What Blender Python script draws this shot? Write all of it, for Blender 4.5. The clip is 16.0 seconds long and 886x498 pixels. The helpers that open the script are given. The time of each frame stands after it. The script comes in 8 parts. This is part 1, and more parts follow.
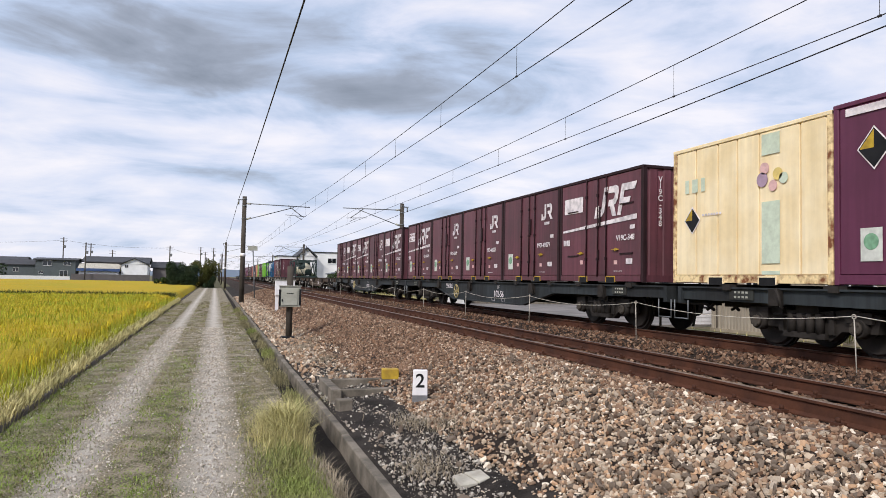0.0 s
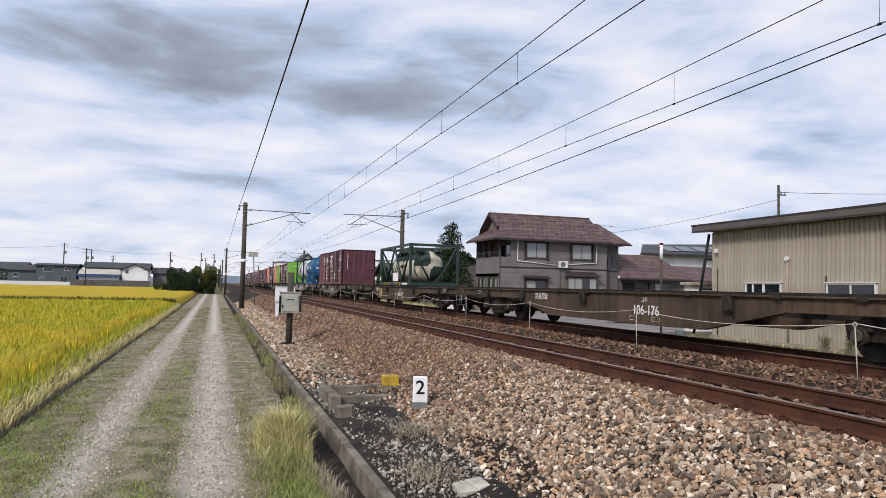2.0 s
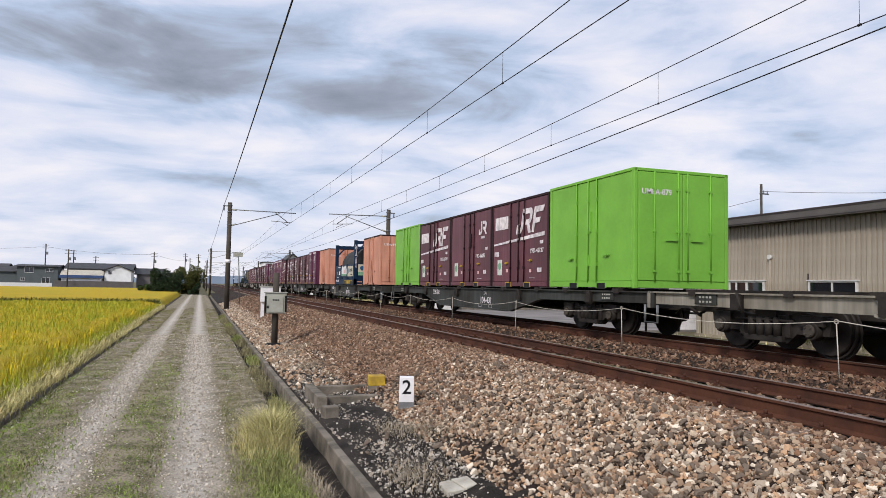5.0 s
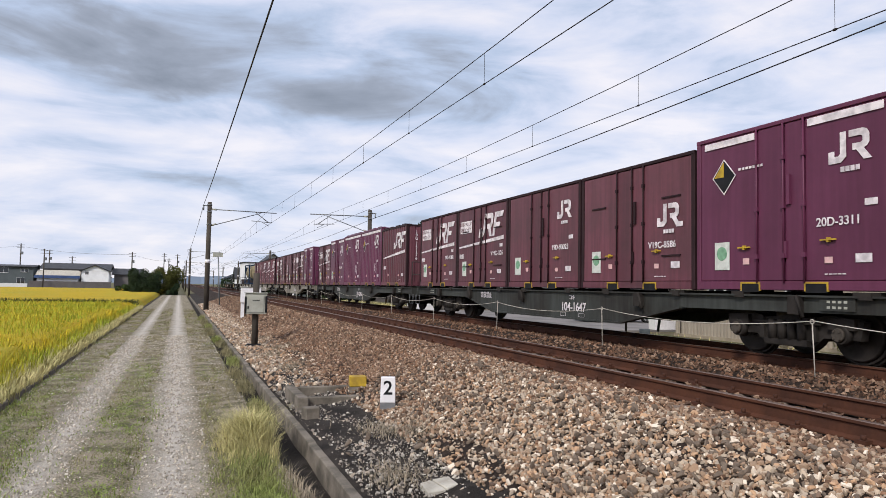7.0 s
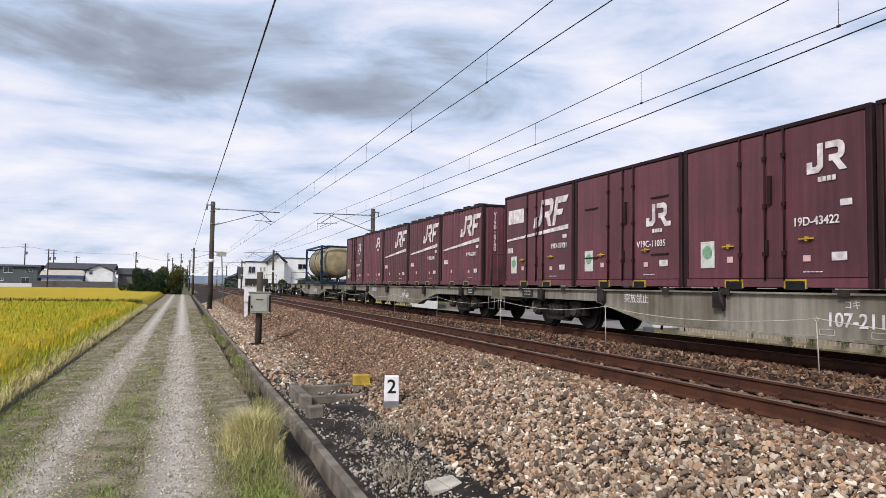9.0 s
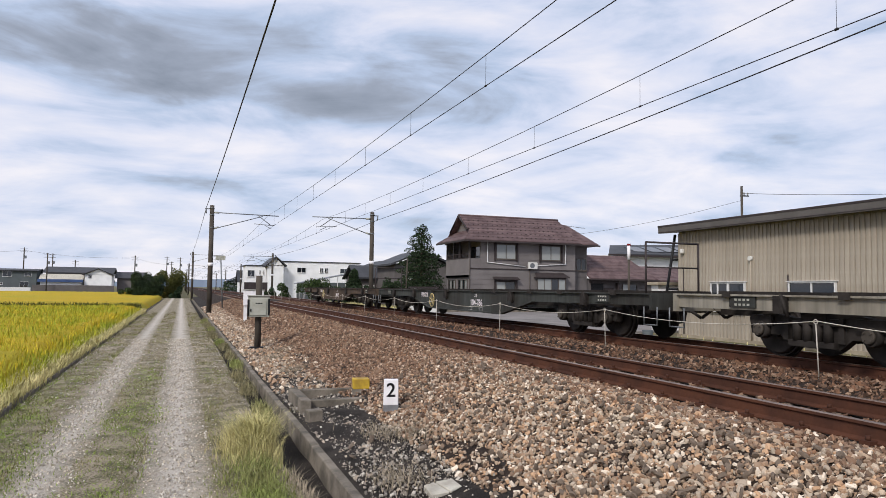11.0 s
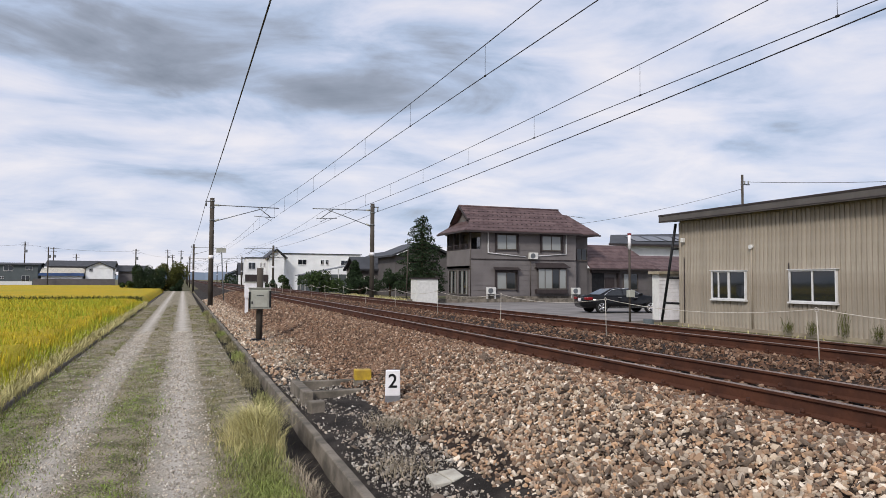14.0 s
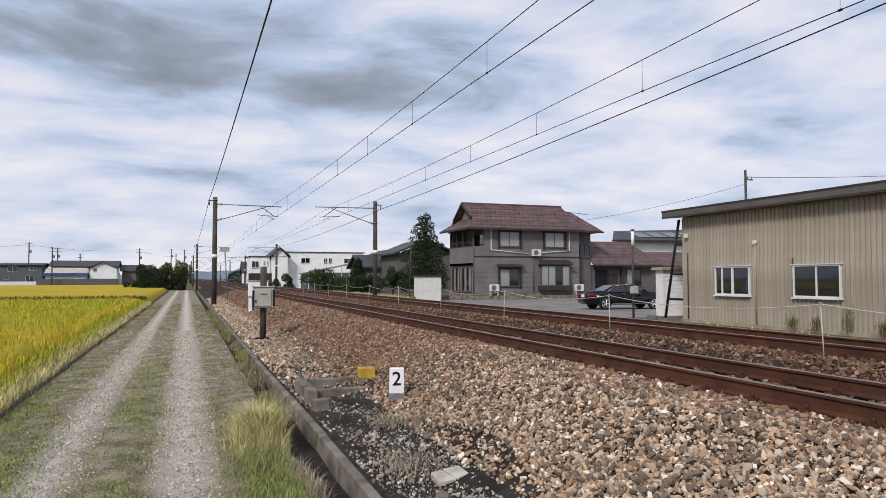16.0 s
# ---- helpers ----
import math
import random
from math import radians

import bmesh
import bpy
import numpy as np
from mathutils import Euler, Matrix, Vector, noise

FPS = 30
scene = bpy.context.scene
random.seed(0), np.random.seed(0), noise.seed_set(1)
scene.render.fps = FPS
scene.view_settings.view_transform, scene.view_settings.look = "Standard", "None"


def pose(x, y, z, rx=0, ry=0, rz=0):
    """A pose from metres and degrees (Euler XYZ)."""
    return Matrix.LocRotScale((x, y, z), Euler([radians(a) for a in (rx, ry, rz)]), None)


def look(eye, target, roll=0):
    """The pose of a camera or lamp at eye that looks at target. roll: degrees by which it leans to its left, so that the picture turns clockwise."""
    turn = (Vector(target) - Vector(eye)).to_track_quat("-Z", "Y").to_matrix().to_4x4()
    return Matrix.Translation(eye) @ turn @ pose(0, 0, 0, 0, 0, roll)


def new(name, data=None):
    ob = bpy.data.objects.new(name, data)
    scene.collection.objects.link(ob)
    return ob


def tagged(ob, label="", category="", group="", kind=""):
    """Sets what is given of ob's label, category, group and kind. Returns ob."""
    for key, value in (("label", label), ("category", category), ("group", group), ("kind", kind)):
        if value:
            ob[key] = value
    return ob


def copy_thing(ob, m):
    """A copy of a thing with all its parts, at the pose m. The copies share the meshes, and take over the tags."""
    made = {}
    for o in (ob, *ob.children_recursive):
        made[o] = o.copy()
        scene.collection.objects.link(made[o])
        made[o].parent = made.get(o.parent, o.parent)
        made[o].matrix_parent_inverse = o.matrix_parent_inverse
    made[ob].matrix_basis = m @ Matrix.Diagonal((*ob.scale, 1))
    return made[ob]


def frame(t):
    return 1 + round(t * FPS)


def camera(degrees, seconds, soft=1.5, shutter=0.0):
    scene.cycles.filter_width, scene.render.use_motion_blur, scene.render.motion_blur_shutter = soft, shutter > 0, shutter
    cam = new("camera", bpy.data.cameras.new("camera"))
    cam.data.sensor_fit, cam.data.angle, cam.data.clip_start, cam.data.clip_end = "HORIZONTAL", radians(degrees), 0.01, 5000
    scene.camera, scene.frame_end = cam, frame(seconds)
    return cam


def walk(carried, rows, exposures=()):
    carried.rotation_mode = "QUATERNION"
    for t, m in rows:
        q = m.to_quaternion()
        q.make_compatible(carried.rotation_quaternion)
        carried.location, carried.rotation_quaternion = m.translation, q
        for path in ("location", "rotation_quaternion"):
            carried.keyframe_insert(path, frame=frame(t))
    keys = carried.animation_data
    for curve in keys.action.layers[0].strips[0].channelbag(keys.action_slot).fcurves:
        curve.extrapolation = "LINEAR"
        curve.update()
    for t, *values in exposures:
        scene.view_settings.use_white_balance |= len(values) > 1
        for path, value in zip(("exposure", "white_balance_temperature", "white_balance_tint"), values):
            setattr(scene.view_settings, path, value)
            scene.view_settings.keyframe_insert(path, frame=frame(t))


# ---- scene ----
cam = camera(65.51, 16.0, soft=0.75)
EYE = (0.0, 0.0, 2.15)
# seconds, turn to the right of the track, tilt up, roll
AIM = [(0.0, 18.24, 2.62, 1.14), (0.5, 18.22, 2.78, 1.08), (1.0, 18.15, 2.84, 1.11),
       (1.5, 18.17, 2.97, 1.22), (2.0, 18.19, 3.16, 1.28), (2.5, 18.26, 3.29, 1.26),
       (3.0, 18.33, 3.24, 1.2), (3.5, 18.4, 3.14, 1.2), (4.0, 18.5, 3.13, 1.14),
       (6.5, 20.81, 3.2, 1.01), (7.0, 20.89, 3.21, 1.03), (7.5, 20.85, 3.2, 1.02),
       (8.0, 20.7, 3.1, 1.06), (8.5, 20.6, 3.04, 0.95), (9.0, 20.63, 3.09, 0.85),
       (11.5, 20.73, 3.38, 0.72), (12.0, 20.83, 3.28, 0.65), (12.5, 20.9, 3.14, 0.51),
       (13.0, 20.86, 3.03, 0.4), (13.5, 20.74, 2.85, 0.33), (14.0, 20.65, 2.61, 0.32),
       (14.5, 20.6, 2.41, 0.34), (15.0, 20.59, 2.3, 0.23), (15.5, 20.54, 2.32, 0.08),
       (16.0, 20.4, 2.4, -0.06)]
walk(cam, [(t, pose(*EYE, 90 + up, 0, -turn) @ pose(0, 0, 0, 0, 0, roll)) for t, turn, up, roll in AIM],
     exposures=[(0.0, 0.0), (3.0, -0.07), (6.5, -0.04), (9.0, 0.0), (12.0, -0.10), (16.0, -0.16)])

# ---- daylight: bright broken overcast ----
world = bpy.data.worlds.new("overcast_sky")
scene.world = world
world.use_nodes = True
wn, wl = world.node_tree.nodes, world.node_tree.links
wn.clear()


def wnode(kind, **kw):
    n = wn.new(kind)
    for k, v in kw.items():
        if k in n.inputs:
            n.inputs[k].default_value = v
    return n


sky = wn.new("ShaderNodeTexSky")
sky.sky_type, sky.sun_disc = "NISHITA", False
sky.sun_elevation, sky.sun_rotation = radians(38), radians(228)
sky_dim = wn.new("ShaderNodeVectorMath")
sky_dim.operation = "SCALE"
sky_dim.inputs["Scale"].default_value = 0.1
wl.new(sky.outputs[0], sky_dim.inputs[0])
coord = wn.new("ShaderNodeTexCoord")
sep = wn.new("ShaderNodeSeparateXYZ")
wl.new(coord.outputs["Generated"], sep.inputs[0])
lift = wn.new("ShaderNodeMath")
lift.operation = "MAXIMUM"
lift.inputs[1].default_value = 0.0
wl.new(sep.outputs["Z"], lift.inputs[0])
lift2 = wn.new("ShaderNodeMath")
lift2.inputs[1].default_value = 0.2
wl.new(lift.outputs[0], lift2.inputs[0])
flat = wn.new("ShaderNodeVectorMath")
flat.operation = "DIVIDE"
spread = wn.new("ShaderNodeCombineXYZ")
for k in ("X", "Y", "Z"):
    wl.new(lift2.outputs[0], spread.inputs[k])
wl.new(coord.outputs["Generated"], flat.inputs[0])
wl.new(spread.outputs[0], flat.inputs[1])
stretch = wn.new("ShaderNodeMapping")
stretch.inputs["Scale"].default_value = (0.62, 0.85, 0.0)
stretch.inputs["Location"].default_value = (0.35, 3.1, 0)
wl.new(flat.outputs[0], stretch.inputs[0])
big = wnode("ShaderNodeTexNoise", Scale=2.2, Detail=8.0, Roughness=0.52, Distortion=0.15)
wl.new(stretch.outputs[0], big.inputs["Vector"])
# one heavy grey cloud hangs over the paddy side
shift = wn.new("ShaderNodeVectorMath")
shift.operation = "SUBTRACT"
shift.inputs[1].default_value = (0.02, 1.95, 0)
wl.new(flat.outputs[0], shift.inputs[0])
oval = wn.new("ShaderNodeVectorMath")
oval.operation = "MULTIPLY"
oval.inputs[1].default_value = (1.25, 3.2, 0)
wl.new(shift.outputs[0], oval.inputs[0])
far_off = wn.new("ShaderNodeVectorMath")
far_off.operation = "LENGTH"
wl.new(oval.outputs[0], far_off.inputs[0])
heavy = wn.new("ShaderNodeMapRange")
heavy.interpolation_type = "SMOOTHSTEP"
for k, v in (("From Min", 0.2), ("From Max", 1.5), ("To Min", -0.105), ("To Max", 0.035)):
    heavy.inputs[k].default_value = v
wl.new(far_off.outputs["Value"], heavy.inputs[0])
# rolls of cloud that keep their shape down to the horizon
rolls_map = wn.new("ShaderNodeMapping")
rolls_map.inputs["Scale"].default_value = (2.3, 2.3, 8.5)
rolls_map.inputs["Location"].default_value = (0.4, 0.2, 1.3)
wl.new(coord.outputs["Generated"], rolls_map.inputs[0])
rolls = wnode("ShaderNodeTexNoise", Scale=1.7, Detail=10.0, Roughness=0.56, Distortion=0.5)
wl.new(rolls_map.outputs[0], rolls.inputs["Vector"])
both_clouds = wn.new("ShaderNodeMix")
both_clouds.inputs["Factor"].default_value = 0.52
wl.new(big.outputs["Fac"], both_clouds.inputs["A"])
wl.new(rolls.outputs["Fac"], both_clouds.inputs["B"])
density = wn.new("ShaderNodeMath")
wl.new(both_clouds.outputs["Result"], density.inputs[0])
wl.new(heavy.outputs[0], density.inputs[1])
ramp = wn.new("ShaderNodeValToRGB")
els = ramp.color_ramp.elements
els[0].position, els[0].color = 0.30, (0.22, 0.25, 0.31, 1)
els[1].position, els[1].color = 0.63, (0.87, 0.85, 0.915, 1)
for at, tone in ((0.39, (0.34, 0.38, 0.47, 1)), (0.46, (0.48, 0.57, 0.75, 1)), (0.52, (0.65, 0.70, 0.86, 1))):
    els.new(at).color = tone
wl.new(density.outputs[0], ramp.inputs[0])
mix = wn.new("ShaderNodeMix")
mix.data_type = "RGBA"
mix.inputs["Factor"].default_value = 0.92
wl.new(sky_dim.outputs[0], mix.inputs["A"])
wl.new(ramp.outputs[0], mix.inputs["B"])
back = wn.new("ShaderNodeBackground")
back.inputs["Strength"].default_value = 1.12
wl.new(mix.outputs["Result"], back.inputs[0])
wout = wn.new("ShaderNodeOutputWorld")
wl.new(back.outputs[0], wout.inputs[0])

sun = new("sun", bpy.data.lights.new("sun", "SUN"))
sun.data.energy, sun.data.angle, sun.data.color = 2.9, radians(10), (1.0, 0.95, 0.89)
sun.matrix_world = look((-23, -21, 24), (0, 0, 0))

# ---- materials ----
def material(name, color, rough=0.7, metal=0.0, vary=0.15, grain=60.0, stain=2.0, bump=0.2, second=None, island=0.0, per_object=0.0, spec=0.16, island_colors=None, dist=0.01, streak=0.0):
    m = bpy.data.materials.new(name)
    m.use_nodes = True
    n, l = m.node_tree.nodes, m.node_tree.links
    b = n["Principled BSDF"]
    b.inputs["Roughness"].default_value, b.inputs["Metallic"].default_value = rough, metal
    b.inputs["Specular IOR Level"].default_value = spec
    geo = n.new("ShaderNodeNewGeometry")
    obj = n.new("ShaderNodeTexCoord")
    fine = n.new("ShaderNodeTexNoise")
    fine.inputs["Scale"].default_value, fine.inputs["Detail"].default_value = grain, 4
    l.new(obj.outputs["Object"], fine.inputs["Vector"])
    wide = n.new("ShaderNodeTexNoise")
    wide.inputs["Scale"].default_value, wide.inputs["Detail"].default_value = stain, 5
    l.new(obj.outputs["Object"], wide.inputs["Vector"])
    ramp = n.new("ShaderNodeValToRGB")
    c2 = second or tuple(c * (1 - 2 * vary) for c in color)
    ramp.color_ramp.elements[0].position, ramp.color_ramp.elements[0].color = 0.36, (*c2, 1)
    ramp.color_ramp.elements[1].position, ramp.color_ramp.elements[1].color = 0.6, (*color, 1)
    l.new(wide.outputs["Fac"], ramp.inputs[0])
    out = ramp.outputs[0]
    if island_colors:
        pick = n.new("ShaderNodeValToRGB")
        pick.color_ramp.interpolation = "CONSTANT"
        e = pick.color_ramp.elements
        while len(e) < len(island_colors):
            e.new(0.5)
        for i, c in enumerate(island_colors):
            e[i].position, e[i].color = i / len(island_colors), (*c, 1)
        l.new(geo.outputs["Random Per Island"], pick.inputs[0])
        blend = n.new("ShaderNodeMix")
        blend.data_type = "RGBA"
        blend.inputs["Factor"].default_value = 0.75
        l.new(out, blend.inputs["A"])
        l.new(pick.outputs[0], blend.inputs["B"])
        out = blend.outputs["Result"]
    hsv = n.new("ShaderNodeHueSaturation")
    l.new(out, hsv.inputs["Color"])
    val = n.new("ShaderNodeMapRange")
    val.inputs["To Min"].default_value, val.inputs["To Max"].default_value = 1 - vary, 1 + vary
    l.new(fine.outputs["Fac"], val.inputs[0])
    last = val.outputs[0]
    if streak:
        # dirt that rain has drawn downwards
        run = n.new("ShaderNodeMapping")
        run.inputs["Scale"].default_value = (6.0, 6.0, 0.35)
        l.new(obj.outputs["Object"], run.inputs[0])
        smear = n.new("ShaderNodeTexNoise")
        smear.inputs["Scale"].default_value, smear.inputs["Detail"].default_value = 1.6, 6
        l.new(run.outputs[0], smear.inputs["Vector"])
        sr = n.new("ShaderNodeMapRange")
        for k, v in (("From Min", 0.35), ("From Max", 0.68), ("To Min", 1 - streak), ("To Max", 1 + streak)):
            sr.inputs[k].default_value = v
        l.new(smear.outputs["Fac"], sr.inputs[0])
        wet = n.new("ShaderNodeMath")
        wet.operation = "MULTIPLY"
        l.new(last, wet.inputs[0])
        l.new(sr.outputs[0], wet.inputs[1])
        last = wet.outputs[0]
    for amount, source in ((island, geo.outputs["Random Per Island"]), (per_object, None)):
        if amount:
            if source is None:
                source = n.new("ShaderNodeObjectInfo").outputs["Random"]
            r = n.new("ShaderNodeMapRange")
            r.inputs["To Min"].default_value, r.inputs["To Max"].default_value = 1 - amount, 1 + amount
            l.new(source, r.inputs[0])
            mul = n.new("ShaderNodeMath")
            mul.operation = "MULTIPLY"
            l.new(last, mul.inputs[0])
            l.new(r.outputs[0], mul.inputs[1])
            last = mul.outputs[0]
    l.new(last, hsv.inputs["Value"])
    l.new(hsv.outputs[0], b.inputs["Base Color"])
    if bump:
        bm_ = n.new("ShaderNodeBump")
        bm_.inputs["Strength"].default_value, bm_.inputs["Distance"].default_value = bump, dist
        l.new(fine.outputs["Fac"], bm_.inputs["Height"])
        l.new(bm_.outputs[0], b.inputs["Normal"])
    return m


M_MAROON = material("maroon_paint", (0.130, 0.042, 0.058), 0.5, vary=0.12, grain=9, stain=0.9, bump=0.05, second=(0.098, 0.038, 0.048), per_object=0.16, spec=0.3, streak=0.16)
M_MAROON_D = material("dark_maroon_edge", (0.030, 0.014, 0.017), 0.6, vary=0.15, grain=20, stain=2, bump=0.1)
M_PLUM = material("plum_paint", (0.122, 0.030, 0.068), 0.45, vary=0.08, grain=9, stain=0.9, bump=0.05, per_object=0.1, spec=0.3, streak=0.1)
M_WHITE = material("white_marking", (0.82, 0.76, 0.78), 0.6, vary=0.10, grain=25, stain=6, bump=0.0, second=(0.5, 0.46, 0.48))
M_CREAM = material("cream_paint", (0.90, 0.76, 0.51), 0.5, vary=0.06, grain=12, stain=1.6, bump=0.05, second=(0.82, 0.66, 0.40), streak=0.06)
M_CREAM_RUST = material("rust_bitten_cream_paint", (0.86, 0.68, 0.38), 0.7, vary=0.12, grain=25, stain=7, bump=0.15, second=(0.20, 0.075, 0.035))
M_MINT = material("faded_mint_paint", (0.60, 0.68, 0.55), 0.6, vary=0.08, grain=20, stain=5, bump=0)
M_LILAC = material("faded_lilac_print", (0.42, 0.30, 0.40), 0.6, vary=0.1, grain=20, stain=6, bump=0)
M_BUTTER = material("faded_yellow_print", (0.80, 0.62, 0.22), 0.6, vary=0.1, grain=20, stain=6, bump=0)
M_GREEN_C = material("leaf_green_paint", (0.19, 0.45, 0.06), 0.45, vary=0.06, grain=12, stain=1.5, bump=0.04)
M_SALMON = material("salmon_paint", (0.60, 0.285, 0.20), 0.55, vary=0.08, grain=12, stain=1.2, bump=0.05, second=(0.52, 0.235, 0.16), streak=0.12)
M_BLUE = material("blue_tank_paint", (0.024, 0.095, 0.195), 0.36, vary=0.06, grain=12, stain=1.2, bump=0.02, second=(0.017, 0.08, 0.18))
M_NAVY = material("navy_steel_paint", (0.008, 0.026, 0.062), 0.5, vary=0.12, grain=15, stain=2, bump=0.05)
M_TANKWHITE = material("white_tank_cladding", (0.72, 0.73, 0.73), 0.4, vary=0.06, grain=15, stain=0.7, bump=0.03, second=(0.60, 0.61, 0.60))
M_TAN = material("tan_tank_paint", (0.34, 0.28, 0.17), 0.5, vary=0.1, grain=15, stain=1.5, bump=0.03, second=(0.22, 0.18, 0.11))
M_FRAMEGREEN = material("dark_green_steel", (0.036, 0.054, 0.050), 0.5, vary=0.12, grain=15, stain=2, bump=0.05)
M_CREAMTANK = material("pale_cream_paint", (0.58, 0.54, 0.42), 0.45, vary=0.07, grain=12, stain=1.5, bump=0.03)
M_TARP = material("dark_grey_tarpaulin", (0.055, 0.056, 0.058), 0.75, vary=0.2, grain=10, stain=1.5, bump=0.4, dist=0.03)
M_WAGON_GREY = material("pale_grey_wagon_steel", (0.27, 0.25, 0.21), 0.6, vary=0.12, grain=8, stain=0.7, bump=0.08, second=(0.15, 0.13, 0.10), streak=0.2)
M_WAGON_OLIVE = material("olive_brown_wagon_steel", (0.115, 0.098, 0.074), 0.65, vary=0.14, grain=8, stain=0.7, bump=0.08, second=(0.075, 0.062, 0.046), streak=0.2)
M_WAGON_DARK = material("dark_green_grey_wagon_steel", (0.050, 0.054, 0.050), 0.6, vary=0.15, grain=8, stain=0.8, bump=0.08, second=(0.030, 0.028, 0.025), streak=0.2)
M_WAGON_SLATE = material("slate_wagon_steel", (0.034, 0.040, 0.044), 0.6, vary=0.15, grain=8, stain=0.8, bump=0.08, second=(0.022, 0.023, 0.024), streak=0.2)
M_WAGON_BROWN = material("rusty_brown_wagon_steel", (0.088, 0.060, 0.042), 0.7, vary=0.18, grain=8, stain=0.8, bump=0.1, second=(0.050, 0.036, 0.027), streak=0.2)
M_BOGIE = material("sooty_bogie_steel", (0.034, 0.029, 0.026), 0.75, vary=0.25, grain=18, stain=3, bump=0.25)
M_WHEEL = material("worn_wheel_steel", (0.036, 0.030, 0.027), 0.6, metal=0.2, vary=0.2, grain=20, stain=4, bump=0.1)
M_YELLOW = material("yellow_paint", (0.52, 0.35, 0.04), 0.6, vary=0.15, grain=20, stain=6, bump=0.05, second=(0.34, 0.22, 0.04))
M_BLACK = material("black_paint", (0.016, 0.016, 0.018), 0.5, vary=0.2, grain=20, stain=4, bump=0.05)
M_STICKER = material("green_white_sticker", (0.66, 0.68, 0.63), 0.5, vary=0.1, grain=20, stain=8, bump=0)
M_LEAFSTICK = material("green_sticker_print", (0.22, 0.42, 0.27), 0.5, vary=0.15, grain=20, stain=12, bump=0)
M_PINK = material("pink_label", (0.72, 0.46, 0.45), 0.6, vary=0.1, grain=30, stain=8, bump=0)
M_RAIL = material("rusty_rail_steel", (0.090, 0.036, 0.021), 0.75, vary=0.22, grain=30, stain=2.5, bump=0.2, second=(0.055, 0.024, 0.016))
M_RAILTOP = material("polished_rail_head", (0.30, 0.22, 0.18), 0.38, metal=0.7, vary=0.12, grain=30, stain=2, bump=0.05)
M_SLEEPER = material("weathered_concrete_sleeper", (0.22, 0.17, 0.135), 0.85, vary=0.18, grain=30, stain=3, bump=0.3)
STONES = [(0.56, 0.41, 0.29), (0.40, 0.27, 0.18), (0.70, 0.56, 0.42), (0.20, 0.13, 0.09), (0.46, 0.38, 0.30), (0.11, 0.085, 0.07), (0.52, 0.32, 0.19), (0.78, 0.68, 0.56), (0.30, 0.19, 0.12), (0.34, 0.28, 0.22)]
RUSTSTONES = [(0.176, 0.092, 0.054), (0.104, 0.053, 0.033), (0.224, 0.132, 0.084), (0.056, 0.032, 0.023), (0.144, 0.090, 0.061), (0.040, 0.026, 0.021), (0.176, 0.088, 0.050), (0.280, 0.188, 0.128)]
M_STONE = material("ballast_stone", (0.32, 0.245, 0.175), 0.85, vary=0.15, grain=70, stain=15, bump=0.3, island=0.25, island_colors=STONES)
BROWNSTONES = [(0.269, 0.160, 0.101), (0.143, 0.077, 0.049), (0.336, 0.223, 0.151), (0.071, 0.042, 0.030), (0.210, 0.139, 0.097), (0.050, 0.034, 0.027), (0.227, 0.118, 0.067), (0.420, 0.311, 0.227), (0.168, 0.105, 0.071)]
M_STONE_BROWN = material("brown_ballast_stone", (0.30, 0.20, 0.14), 0.85, vary=0.15, grain=70, stain=15, bump=0.3, island=0.25, island_colors=BROWNSTONES)
M_STONE_RUST = material("rust_stained_ballast_stone", (0.22, 0.14, 0.10), 0.85, vary=0.15, grain=70, stain=15, bump=0.3, island=0.25, island_colors=RUSTSTONES)
# near-black: the shade in gaps between stones is put into this colour
M_BALLAST = material("ballast_bed_gap_shade", (0.040, 0.027, 0.020), 0.9, vary=0.35, grain=22, stain=8, bump=0.9, second=(0.020, 0.014, 0.011), dist=0.04)
M_SOIL = material("dark_gravelly_soil", (0.042, 0.035, 0.030), 0.95, vary=0.35, grain=35, stain=3.5, bump=0.7, second=(0.018, 0.015, 0.013), dist=0.03)
M_CONC = material("old_grey_concrete", (0.22, 0.19, 0.155), 0.9, vary=0.25, grain=35, stain=2.6, bump=0.4, second=(0.10, 0.088, 0.072))
M_CONC_L = material("pale_concrete", (0.52, 0.49, 0.42), 0.9, vary=0.15, grain=35, stain=3, bump=0.4, second=(0.36, 0.33, 0.28))
M_ASPHALT = material("faded_asphalt_lot", (0.24, 0.22, 0.21), 0.9, vary=0.2, grain=25, stain=0.6, bump=0.3, second=(0.17, 0.158, 0.15))
M_EARTH = material("rough_grassy_ground", (0.11, 0.115, 0.055), 0.95, vary=0.3, grain=12, stain=0.5, bump=0.6, second=(0.15, 0.12, 0.075), dist=0.05)
M_POLE = material("weathered_concrete_pole", (0.080, 0.068, 0.057), 0.85, vary=0.15, grain=25, stain=1.5, bump=0.2)
M_GALV = material("galvanised_steel", (0.20, 0.21, 0.22), 0.5, metal=0.5, vary=0.12, grain=25, stain=3, bump=0.05)
M_WIRE = material("dark_wire", (0.030, 0.028, 0.028), 0.6, vary=0.1, bump=0)
M_BOXGREY = material("pale_grey_cabinet_paint", (0.40, 0.40, 0.35), 0.55, vary=0.07, grain=20, stain=3, bump=0.05, second=(0.30, 0.30, 0.26))
M_ROPE_W = material("white_rope", (0.60, 0.55, 0.48), 0.85, vary=0.15, grain=60, bump=0.2)
M_SIGNWHITE = material("white_enamel", (0.82, 0.80, 0.82), 0.5, vary=0.05, grain=20, stain=6, bump=0.02)
M_SIGNGREY = material("grey_post_base", (0.22, 0.22, 0.23), 0.8, vary=0.15, grain=20, stain=6, bump=0.1)
